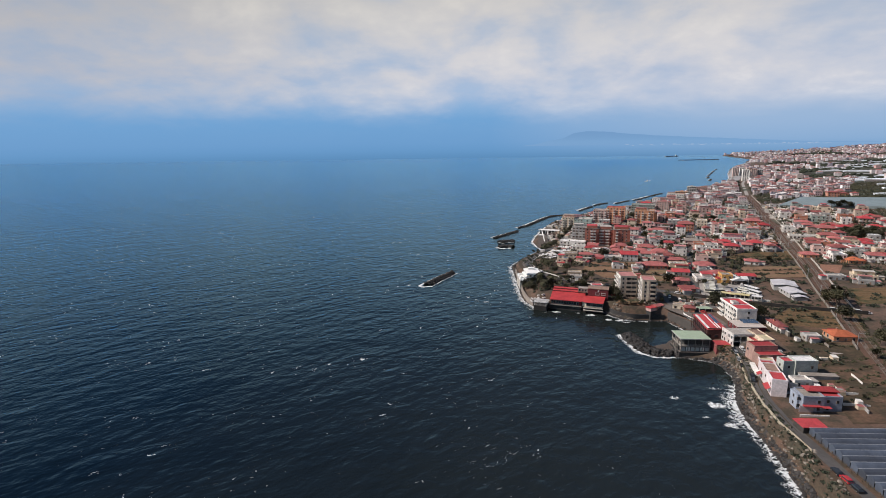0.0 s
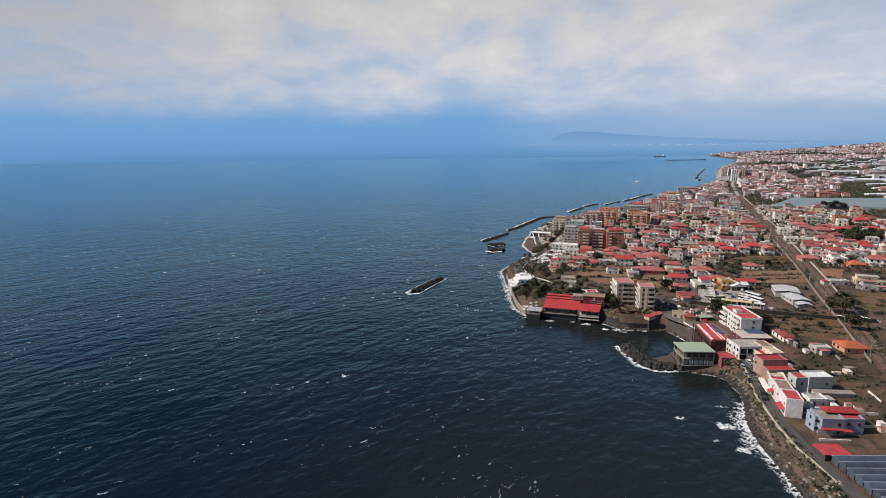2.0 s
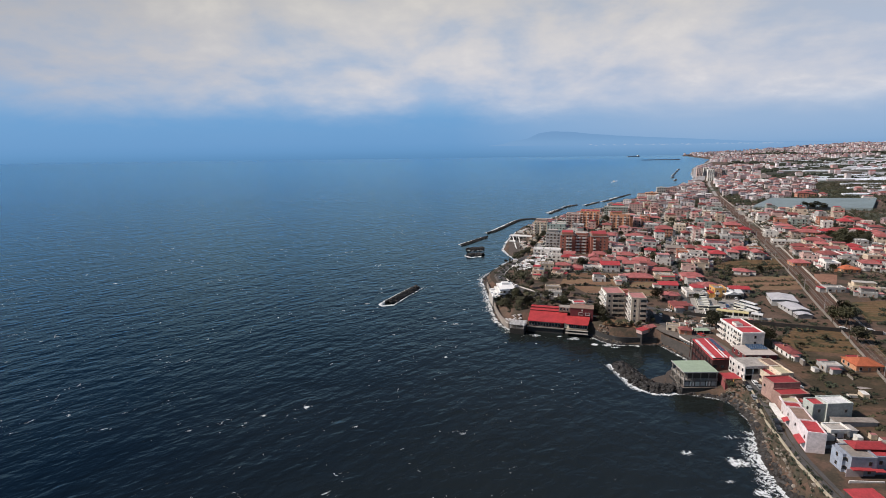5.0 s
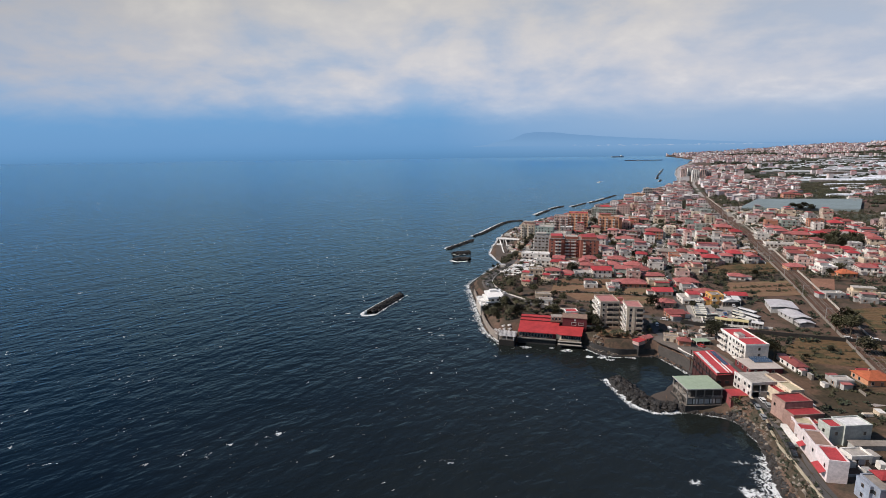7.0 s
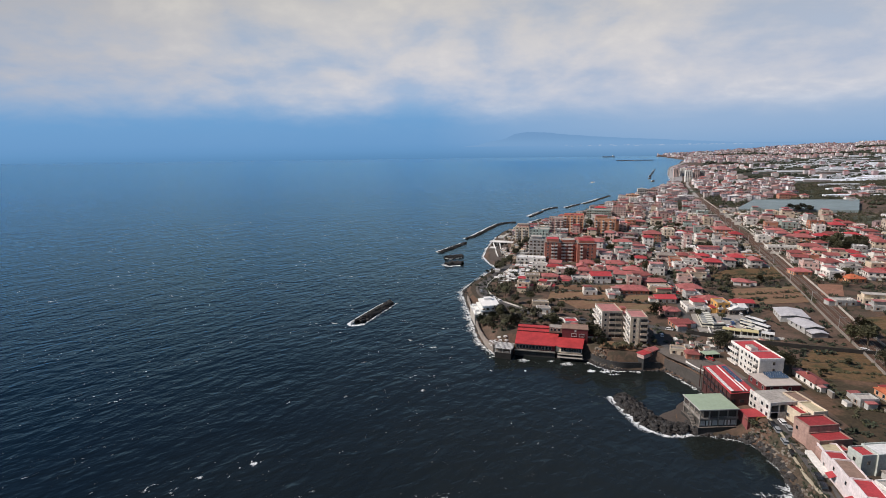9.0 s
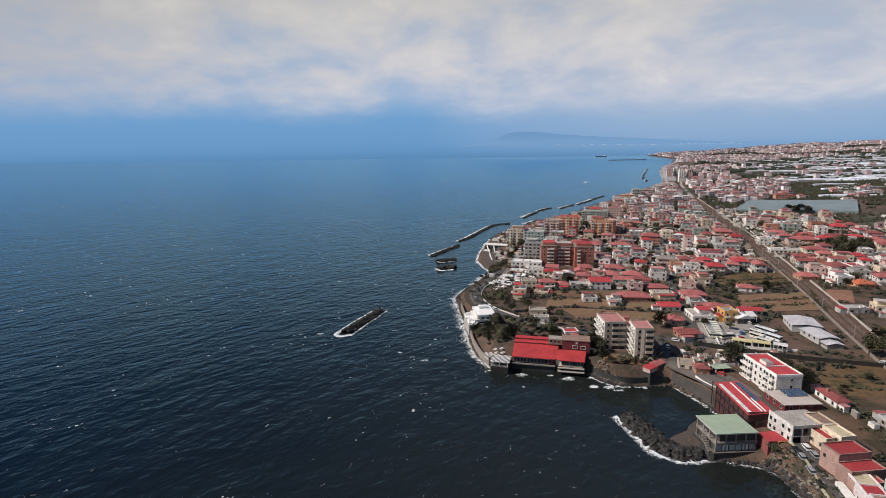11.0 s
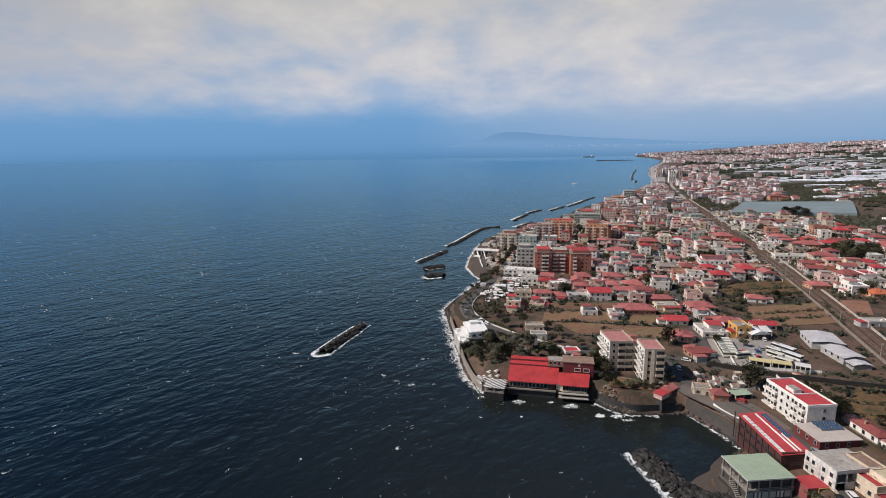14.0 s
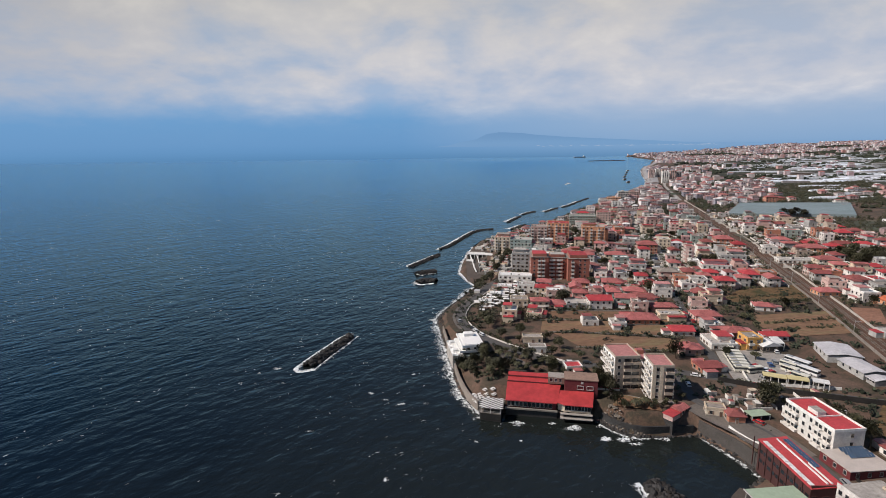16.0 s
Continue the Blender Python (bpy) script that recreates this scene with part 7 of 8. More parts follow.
house(176, 427, 14.8, 11, 1, -8, 'pink', 'red', 'hip')
house(171, 412, 10.1, 8, 1, -8, 'grey', 'white', 'flat')
house(162, 391, 12.7, 14, 1, -8, 'white', 'concrete', 'flat')
house(177, 402, 12.5, 10, 1, -8, 'terracotta', 'red', 'hip')
house(193, 393, 11.7, 7, 1, -8, 'white', 'crimson', 'gable')
house(182, 385, 9.3, 13, 1, 0, 'dark', 'white', 'gable')
house(144, 386, 7.3, 9, 1, -8, 'pink', 'red', 'hip')
house(141, 366, 9.4, 8, 1, 0, 'terracotta', 'darkred', 'gable')
house(291, 681, 7.7, 12, 4, -17, 'pink', 'crimson', 'flat')
house(246, 615, 10.2, 14, 3, -17, 'cream', 'concrete', 'flat')
house(234, 550, 6.3, 11, 5, -17, 'pink', 'red', 'flat')
house(281, 603, 10.3, 12, 2, -17, 'cream', 'red', 'hip')
house(293, 597, 15.6, 14, 3, -17, 'terracotta', 'red', 'hip')
house(299, 585, 10.6, 14, 2, -17, 'pink', 'crimson', 'hip')
house(254, 556, 15.2, 12, 2, -17, 'cream', 'concrete', 'flat')
house(261, 536, 18.8, 14, 3, -17, 'grey', 'concrete', 'flat')
house(239, 521, 20.5, 12, 2, -17, 'white', 'crimson', 'flat')
house(244, 489, 11.0, 11, 2, -17, 'grey', 'crimson', 'hip')
house(219, 478, 12.2, 11, 2, -17, 'pink', 'crimson', 'hip')
house(205, 486, 10.7, 10, 2, -17, 'white', 'concrete', 'flat')
house(198, 513, 13.2, 10, 2, -17, 'pink', 'concrete', 'hip')
house(314, 565, 10.5, 10, 2, -17, 'white', 'concrete', 'flat')
house(341, 551, 19.2, 13, 2, -17, 'orange', 'red', 'hip')
house(359, 550, 12.2, 10, 2, -17, 'white', 'crimson', 'hip')
house(309, 528, 26.1, 9, 1, -17, 'white', 'concrete', 'flat')
house(321, 511, 16.0, 11, 2, -17, 'cream', 'red', 'hip')
house(342, 493, 11.3, 10, 1, -17, 'white', 'crimson', 'hip')
house(270, 451, 12.3, 10, 1, -8, 'orange', 'red', 'hip')
house(299, 461, 12.9, 11, 2, -8, 'pink', 'red', 'hip')
house(310, 458, 9.3, 12, 2, -8, 'white', 'crimson', 'flat')
house(283, 436, 10.1, 11, 2, -8, 'white', 'white', 'flat')
house(342, 589, 15.0, 10, 2, -17, 'white', 'red', 'hip')
house(412, 601, 13.1, 13, 2, -17, 'pink', 'crimson', 'hip')
house(408, 629, 13.1, 11, 2, -17, 'white', 'concrete', 'flat')
house(427, 728, 7.3, 10, 2, -17, 'pink', 'red', 'hip')
house(101.5, 657, 15.0, 15, 5, -17, 'cream', 'pinktile', 'flat')
house(119, 652, 20.6, 16, 4, -17, 'teal', 'concrete', 'flat')
house(103, 575, 17.8, 15, 5, -17, 'grey', 'concrete', 'flat')
house(146, 686, 16.5, 15, 6, -17, 'pink', 'concrete', 'flat')
house(165, 682, 22.0, 16, 7, -17, 'orange', 'crimson', 'flat')
house(194, 659, 22.4, 15, 6, -17, 'orange', 'concrete', 'flat')
house(235, 808, 32.8, 16, 4, -17, 'teal', 'concrete', 'flat')
house(264, 810, 17.7, 14, 5, -17, 'pink', 'crimson', 'flat')
house(331, 931, 12.6, 12, 5, -17, 'white', 'concrete', 'flat')
house(358, 1043, 21.6, 14, 3, -17, 'white', 'concrete', 'flat')
house(222, 599, 16.6, 14, 3, -17, 'terracotta', 'red', 'hip')
house(182, 531, 12.2, 12, 3, -17, 'grey', 'red', 'flat')
house(186, 582, 17.7, 11, 2, -17, 'cream', 'red', 'hip')
house(88, 537, 25.3, 10, 2, -17, 'white', 'white', 'flat')
house(76, 518, 10.5, 7, 1, -17, 'white', 'white', 'flat')
house(89, 506, 11.9, 9, 2, -17, 'white', 'concrete', 'flat')
house(76, 470, 10.8, 9, 2, -8, 'cream', 'concrete', 'flat')
house(88, 464, 11.3, 8, 2, -8, 'cream', 'red', 'hip')
house(56, 483, 7.6, 5, 1, -17, 'white', 'white', 'gable')
house(66, 500, 6.8, 5, 1, -17, 'white', 'white', 'gable')
house(70, 411, 10.4, 6, 1, -8, 'cream', 'concrete', 'flat')
house(69, 397, 8.5, 5, 1, -8, 'white', 'concrete', 'flat')
house(80, 374, 7.5, 6, 1, 0, 'white', 'crimson', 'flat')
house(291, 428, 11.0, 11, 1, -8, 'orange', 'orange', 'hip')
house(270, 384, 15.0, 9, 1, -20, 'cream', 'yellow', 'flat')
house(263, 372, 9.0, 7, 1, -20, 'grey', 'concrete', 'flat')
house(251, 385, 11.5, 7, 1, -8, 'grey', 'concrete', 'flat')

# the rest of the town, loosely in rows along the coast
rng = random.Random(77)
walls = ["white", "white", "white", "cream", "cream", "pink", "pink", "grey", "grey", "terracotta", "brown", "teal"]
roofs = ["red", "red", "crimson", "concrete", "concrete", "pinktile", "pinktile", "concrete", "darkred", "brown", "white", "white"]


def in_field(x, y, grow=3.0):
    for a, b, c, d in FIELDS:
        mx, my = (a[0] + b[0] + c[0] + d[0]) / 4, (a[1] + b[1] + c[1] + d[1]) / 4
        q = [(px + (px - mx) * grow / 30, py + (py - my) * grow / 30) for px, py in (a, b, c, d)]
        if all((q[(i + 1) % 4][0] - q[i][0]) * (y - q[i][1]) - (q[(i + 1) % 4][1] - q[i][1]) * (x - q[i][0]) > 0 for i in range(4)):
            return True
    return False


OPEN = [[(182, 422), (200, 452), (216, 472), (238, 480), (258, 472), (256, 440), (240, 409), (228, 380), (212, 390), (196, 406)],
        [(238, 372), (256, 398), (285, 400), (330, 372), (320, 318), (240, 318)], [(338, 540), (372, 540), (372, 502), (350, 500), (338, 510)]]


def in_open(x, y):
    """Whether a place lies in open fields or under the wood beside the houses."""
    for line in OPEN:
        inside = False
        for (ax, ay), (bx, by) in zip(line, line[1:] + line[:1]):
            if (ay > y) != (by > y) and x < ax + (y - ay) * (bx - ax) / (by - ay):
                inside = not inside
        if inside:
            return True
    return False


def clear(x, y, r):
    p, q = np.array([x]), np.array([y])
    return (inland(p, q)[0] > 14 + r and from_line(p, q, RAILWAY)[0] > 9 + r and min(from_line(p, q, road)[0] for road in (STREET, HEAD_ROAD, BACK_ROAD, SHORE_ROAD, PLAIN_ROAD, FIELD_ROAD)) > 2.5 + r
            and all(math.hypot(x - a, y - b) > r + c for a, b, c in TAKEN) and not in_field(x, y) and not in_open(x, y))


def town(many, u_range, v_range, chance, size, floors):
    """Houses at even gaps along the coast (u) and inland (v)."""
    made = 0
    for _ in range(many * 14):
        if made >= many:
            break
        u, v = rng.uniform(*u_range), rng.uniform(*v_range)
        x = float(np.interp(u, COAST[:, 1], COAST[:, 0])) + v
        y = u - v * 0.12
        w, d = rng.uniform(*size), rng.uniform(8, 11)
        if rng.random() > chance or not clear(x, y, max(w, d) * 0.5):
            continue
        wall, roof = rng.choice(walls), rng.choice(roofs)
        n = rng.choice(floors)
        style = "flat" if roof in ("concrete", "white", "pinktile", "yellow", "brown") or (n > 2 and rng.random() < 0.7) else rng.choice(("hip", "hip", "gable"))
        near = y < 515
        house(x, y, w, d, n, -17 + rng.choice((0, 0, 0, 90)) + rng.uniform(-6, 6), wall, roof, style, "sw", near)
        made += 1


town(70, (455, 560), (40, 330), 1.0, (7, 12), (1, 2, 2, 2))
town(75, (560, 720), (40, 400), 1.0, (8, 14), (1, 2, 3, 3))
town(40, (720, 900), (42, 420), 1.0, (10, 17), (1, 2, 3, 3))
town(10, (330, 450), (210, 330), 1.0, (8, 12), (1, 1, 2))


def far_town():
    """Everything past the nearer houses: blocks with parapets, window bands and roofs, joined."""
    for name, u0, u1, v0, v1, many, size, floors in (("town_quarter", 500, 900, 22, 420, 430, (6, 10), (1, 1, 2, 2)), ("town_quarter", 880, 1400, 38, 330, 380, (8, 14), (2, 2, 3, 3)), ("town_quarter", 600, 1100, 400, 800, 190, (8, 13), (1, 2, 2)),
                                                     ("town_quarter", 1350, 2200, 40, 800, 560, (9, 16), (2, 3, 4)), ("town_quarter", 1900, 5050, 20, 2300, 6200, (8, 16), (2, 3, 4, 5)), ("town_quarter", 330, 640, 330, 700, 90, (8, 12), (1, 2))):
        s = Solid()
        made = []
        for _ in range(many):
            u, v = rng.uniform(u0, u1), v0 + (v1 - v0) * rng.random()
            x = float(np.interp(u, COAST[:, 1], COAST[:, 0])) + v
            y = u - v * 0.12
            w, d = rng.uniform(*size) / 2, rng.uniform(*size) / 2
            if from_line(np.array([x]), np.array([y]), RAILWAY)[0] < 9 + w or on_net(x, y, 12) or min(from_line(np.array([x]), np.array([y]), road)[0] for road in (PLAIN_ROAD, FIELD_ROAD)) < 4 + w:
                continue
            if 1350 <= u0 < 1900 and v > 200 and rng.random() < 0.92:
                continue
            if u0 == 1900 and noise.noise(Vector((x * 0.0035, y * 0.0022, 7.0))) < -0.08:
                continue
            if u0 == 1900 and v > 350 and u < 2500 + 0.2 * v and rng.random() < 0.93:
                continue
            if in_open(x, y) or u1 <= 1400 and (not clear(x, y, w) if u0 == 500 else False) or u1 <= 1400 and any(math.hypot(x - a, y - b) < w + c for a, b, c in TAKEN):
                continue
            h = rng.choice(floors) * 3.1
            z = ground_at(x, y)
            r = radians(-17 + rng.choice((0, 90)) + rng.uniform(-8, 8))
            ca, sa = math.cos(r), math.sin(r)

            def turn(px, py):
                return (x + px * ca - py * sa, y + px * sa + py * ca)
            foot = [turn(-w, -d), turn(w, -d), turn(w, d), turn(-w, d)]
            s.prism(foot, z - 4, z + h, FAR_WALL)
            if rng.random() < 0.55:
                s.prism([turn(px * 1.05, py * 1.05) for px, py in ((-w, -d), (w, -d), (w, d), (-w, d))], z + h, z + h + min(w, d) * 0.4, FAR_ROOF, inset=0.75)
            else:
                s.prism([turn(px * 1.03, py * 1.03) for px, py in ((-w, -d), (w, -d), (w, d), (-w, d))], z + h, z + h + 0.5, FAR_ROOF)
            if u0 < 1300:
                for k in range(int(h / 3.1)):
                    for i in range(max(2, int(w / 1.7))):
                        n = max(2, int(w / 1.7))
                        px = -w + (i + 0.5) * 2 * w / n
                        zz = z + k * 3.1 + 1.0
                        s.poly([(*turn(px - 0.65, -d - 0.04), zz), (*turn(px + 0.65, -d - 0.04), zz), (*turn(px + 0.65, -d - 0.04), zz + 1.6), (*turn(px - 0.65, -d - 0.04), zz + 1.6)], GLASS)
                        py = px * d / w
                        s.poly([(*turn(-w - 0.04, py + 0.65), zz), (*turn(-w - 0.04, py - 0.65), zz), (*turn(-w - 0.04, py - 0.65), zz + 1.6), (*turn(-w - 0.04, py + 0.65), zz + 1.6)], GLASS)
        tagged(new(name, s.mesh(name)), "crowded pale and reddish town houses with flat and tiled roofs", "town", kind="stuff")


far_town()


def tower_block(x, y, w, d, floors, wall, label="tall pale apartment tower with many windows"):
    t = thing("tower_block", x, y, ground_at(x, y), -17, label, "tower block", "tall blocks beyond the town")
    h = floors * 3.05
    s = Solid()
    levels = [(-3.0, 0.0, WALL[wall])]
    for k in range(1, floors):
        levels += [(k * 3.05 - 0.2, 0.0, WALL[wall]), (k * 3.05 - 0.2, 0.15, RAIL), (k * 3.05 + 0.1, 0.15, RAIL), (k * 3.05 + 0.1, 0.0, RAIL)]
    s.stack(w, d, levels + [(h, 0.0, WALL[wall])], WALL[wall])
    part("wall", s, t)
    s = Solid()
    flat_roof(s, w, d, h, WALL[wall], ROOF["concrete"])
    s.box(-2, -2, h, 2, 2, h + 2.5, WALL[wall])
    part("roof", s, t)
    big = window_mesh(2.6, 1.9, False)
    for k in range(floors):
        for i in range(max(2, int(w / 4))):
            n = max(2, int(w / 4))
            part("window", big, t, at=side_pose("s", (i + 0.5) * w / n - w / 2, w, d, k * 3.05 + 0.9))


for x, y, w, d, n, wall in ((702, 1504, 15, 16, 10, "white"), (722, 1500, 14, 14, 10, "pink"), (742, 1510, 14, 14, 9, "grey"), (765, 1600, 15, 14, 7, "white"), (790, 1760, 17, 15, 8, "pink"), (815, 1770, 16, 15, 8, "white"), (850, 1800, 16, 15, 7, "pink"), (404, 1078, 16, 14, 6, "grey"), (428, 1090, 20, 14, 5, "pink"), (372, 1040, 22, 14, 4, "orange")):
    tower_block(x, y, w, d, n, wall)
house(572, 918, 17, 12, 3, -14, "terracotta", "red", "hip", "sw", False, label="large terracotta house with red roofs beside the netting")
house(592, 925, 13, 11, 2, -14, "orange", "red", "hip", "sw", False, label="orange house with a red tiled roof beside the netting")
house(606, 918, 10, 10, 2, -14, "white", "red", "hip", "sw", False, label="white house with a red tiled roof beside the netting")
for x, y, k, c in ((472, 755, 3, 1.7), (477, 751, 1, 1.6), (483, 748, 3, 1.8), (488, 744, 1, 1.5)):
    tree(x, y, k, c, "large olive-green tree beside the netting")


def far_greenhouses():
    s = Solid()
    for u0, u1, v0, v1, many in ((950, 1500, 420, 1100, 100), (1250, 2100, 300, 1300, 300), (1900, 2600, 380, 1500, 120), (700, 1000, 520, 900, 16)):
        for _ in range(many):
            u, v = rng.uniform(u0, u1), rng.uniform(v0, v1)
            x = float(np.interp(u, COAST[:, 1], COAST[:, 0])) + v
            y = u - v * 0.12
            if on_net(x, y, 50):
                continue
            w, d = rng.uniform(30, 150), rng.uniform(5, 14)
            z = ground_at(x, y)
            r = radians(-14 + rng.uniform(-5, 5))
            foot = [(x + px * math.cos(r) - py * math.sin(r), y + px * math.sin(r) + py * math.cos(r)) for px, py in ((-w / 2, -d / 2), (w / 2, -d / 2), (w / 2, d / 2), (-w / 2, d / 2))]
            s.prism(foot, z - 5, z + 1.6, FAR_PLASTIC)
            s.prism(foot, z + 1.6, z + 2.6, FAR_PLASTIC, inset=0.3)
    tagged(new("far_greenhouses", s.mesh("far_greenhouses")), "pale plastic greenhouses spread over the plain", "greenhouse", kind="stuff")


far_greenhouses()
greenhouse(426.1, 799.5, -39.5, 16, 9.2, 134, "wide expanse of grey-green greenhouse netting", surface("grey_green_netting", (0.185, 0.235, 0.25), 0.6, 0.15, 0.3, 0.05), high=3.5, rise=7.0)

# ---- trees among the houses ----
for i, (x, y, k, c) in enumerate(((147, 333.5, 3, 1.4), (144.5, 331.5, 1, 1.2), (150.5, 335, 1, 1.3), (160, 300, 3, 1.5), (161, 308, 1, 1.3), (163, 317, 1, 1.1), (175, 299, 4, 0.9), (214, 322, 3, 1.7), (219, 328, 1, 1.6), (212, 330, 1, 1.5), (222, 335, 3, 1.6), (122.4, 266, 4, 1.2), (186, 246, 2, 1.3), (198, 262, 1, 1.3), (204, 300, 1, 1.4), (30, 396, 1, 1.1), (31, 402, 2, 1.2), (30, 390, 4, 1.4), (33, 384, 4, 1.5), (42, 379, 2, 1.2), (48, 377, 1, 1.1), (106, 337.5, 4, 0.9), (103, 338.5, 4, 1.0), (108.5, 340, 4, 0.8), (112, 338.5, 2, 0.7), (100.5, 337, 4, 0.7), (90, 338, 2, 1.0), (88.5, 342, 1, 0.9), (89, 350, 3, 1.0), (87.5, 355, 1, 1.1), (117, 343, 2, 0.8))):
    tree(x, y, k, c, "dense dark olive-green tree")
made = 0
for _ in range(4000):
    if made >= 140:
        break
    u, v = rng.uniform(380, 760), rng.uniform(16, 360)
    x, y = float(np.interp(u, COAST[:, 1], COAST[:, 0])) + v, u - v * 0.12
    if clear(x, y, 1.2):
        tree(x, y, rng.randrange(5), rng.uniform(0.8, 1.5), "dusty olive-green tree between houses")
        TAKEN.append((x, y, 1.5))
        made += 1
for _ in range(70):
    x, y = (rng.uniform(30, 76), rng.uniform(371, 400)) if _ < 46 else (rng.uniform(82, 94), rng.uniform(345, 372))
    if float(inland(np.array([x]), np.array([y]))[0]) > 6 and from_line(np.array([x]), np.array([y]), HEAD_ROAD)[0] > 4 and all(math.hypot(x - a, y - b) > c * 0.8 for a, b, c in TAKEN):
        tree(x, y, rng.randrange(5), rng.uniform(0.6, 1.1), "bushy dark green garden tree", "garden trees of the headland")
        TAKEN.append((x, y, 1.2))
wood = random.Random(8)
for _ in range(26):
    tree(wood.uniform(339, 371), wood.uniform(503, 539), wood.choice((0, 1, 3)), wood.uniform(1.1, 1.7), "dense dark green tree of a small wood", "trees of the small wood")
for _ in range(26):
    x, y = wood.uniform(190, 258), wood.uniform(395, 476)
    if in_open(x, y) and not in_field(x, y, 0) and math.hypot(x - 216.5, y - 434) > 10:
        tree(x, y, wood.choice((2, 4, 4, 0)), wood.uniform(0.7, 1.3), "low olive-brown bush on rough ground", "bushes of the open land")
made = 0
for _ in range(600):
    if made >= 12:
        break
    x, y = rng.uniform(140, 225), rng.uniform(205, 335)
    if from_line(np.array([x]), np.array([y]), RAILWAY)[0] > 9 and all(math.hypot(x - a, y - b) > c + 1 for a, b, c in TAKEN) and rng.random() < 0.8:
        tree(x, y, rng.choice((2, 4, 4, 4)), rng.uniform(0.5, 0.9), "low dusty bush-like tree on rough ground")
        made += 1


for x, y, k, c in ((56, 528, 2, 1.1), (60, 540, 1, 1.2), (66, 552, 3, 1.2), (64, 538, 4, 1.0), (73, 563, 1, 1.3), (80, 580, 3, 1.2), (86, 590, 2, 1.3), (90, 602, 1, 1.2), (95, 615, 3, 1.2), (100, 628, 1, 1.3), (94, 634, 4, 1.2), (70, 570, 4, 1.0), (104, 640, 2, 1.3), (50, 516, 4, 1.0), (46, 508, 2, 0.9)):
    tree(x, y, k, c, "dusty green tree beside the coast road", "trees by the beach")


def scrub():
    """Low plants on the bank above the rocks and along walls."""
    r2 = random.Random(5)
    s = Solid()
    spots = []
    for _ in range(560):
        y = r2.uniform(20, 265)
        x = float(np.interp(y, COAST[:, 1], COAST[:, 0])) + r2.uniform(3.0, 6.5)
        spots.append((x, y, r2.uniform(0.4, 0.9)))
    for _ in range(160):
        y = r2.uniform(370, 500)
        x = float(np.interp(y, COAST[:, 1], COAST[:, 0])) + r2.uniform(7, 24)
        if not any(math.hypot(x - a, y - b) < c for a, b, c in TAKEN[:60]):
            spots.append((x, y, r2.uniform(0.5, 1.3)))
    for _ in range(4200):
        x, y = r2.uniform(85, 300), r2.uniform(240, 480)
        if inland(np.array([x]), np.array([y]))[0] > 14 and from_line(np.array([x]), np.array([y]), RAILWAY)[0] > 8 and from_line(np.array([x]), np.array([y]), BACK_ROAD)[0] > 4 and not any(math.hypot(x - a, y - b) < c + 1 for a, b, c in TAKEN) and not (146 < x < 192 and 338 < y < 395):
            if noise.noise(Vector((x * 0.05, y * 0.05, 4.0))) + 0.5 * noise.noise(Vector((x * 0.15, y * 0.15, 9.0))) > (0.35 if in_field(x, y, 0) else -0.02):
                spots.append((x, y, 0.4 + 1.6 * r2.random() ** 1.8))
    for x, y, k in spots:
        z = ground_at(x, y)
        for _ in range(14):
            c = Vector((x + r2.uniform(-k, k), y + r2.uniform(-k, k), z + r2.uniform(0.1, k)))
            u = Vector((r2.gauss(0, 1), r2.gauss(0, 1), r2.gauss(0, 0.7))).normalized()
            w = u.orthogonal().normalized()
            s.poly([c - u * 0.45 * k, c + w * 0.4 * k, c + u * 0.45 * k, c - w * 0.4 * k], LEAF_FAR)
    tagged(new("scrub", s.mesh("scrub")), "dry olive scrub on banks and rough ground", "scrub", kind="stuff")


def far_woods():
    r2 = random.Random(6)
    s = Solid()
    for u0, u1, v0, v1, many, size in ((620, 1500, 40, 900, 3000, 3.0), (1350, 2500, 130, 1600, 3400, 5.0), (2400, 4300, 150, 2400, 2600, 8.0)):
        for _ in range(many):
            gx, gy = r2.uniform(u0, u1), r2.uniform(v0, v1)
            x, y = float(np.interp(gx, COAST[:, 1], COAST[:, 0])) + gy, gx - gy * 0.12
            if (noise.noise(Vector((x * 0.0035, y * 0.0022, 7.0))) > -0.04 if u0 == 2400 else noise.noise(Vector((x * 0.004, y * 0.004, 2.0))) < -0.05) or on_net(x, y, 4) or from_line(np.array([x]), np.array([y]), RAILWAY)[0] < 10:
                continue
            z = ground_at(x, y)
            for _ in range(4):
                s.rock(x + r2.uniform(-size, size), y + r2.uniform(-size, size), z + size * 0.45, size * r2.uniform(0.5, 1.0), r2, LEAF_FAR)
    tagged(new("far_woods", s.mesh("far_woods")), "dark green clumps of trees on the plain", "trees", kind="stuff")


scrub()
far_woods()


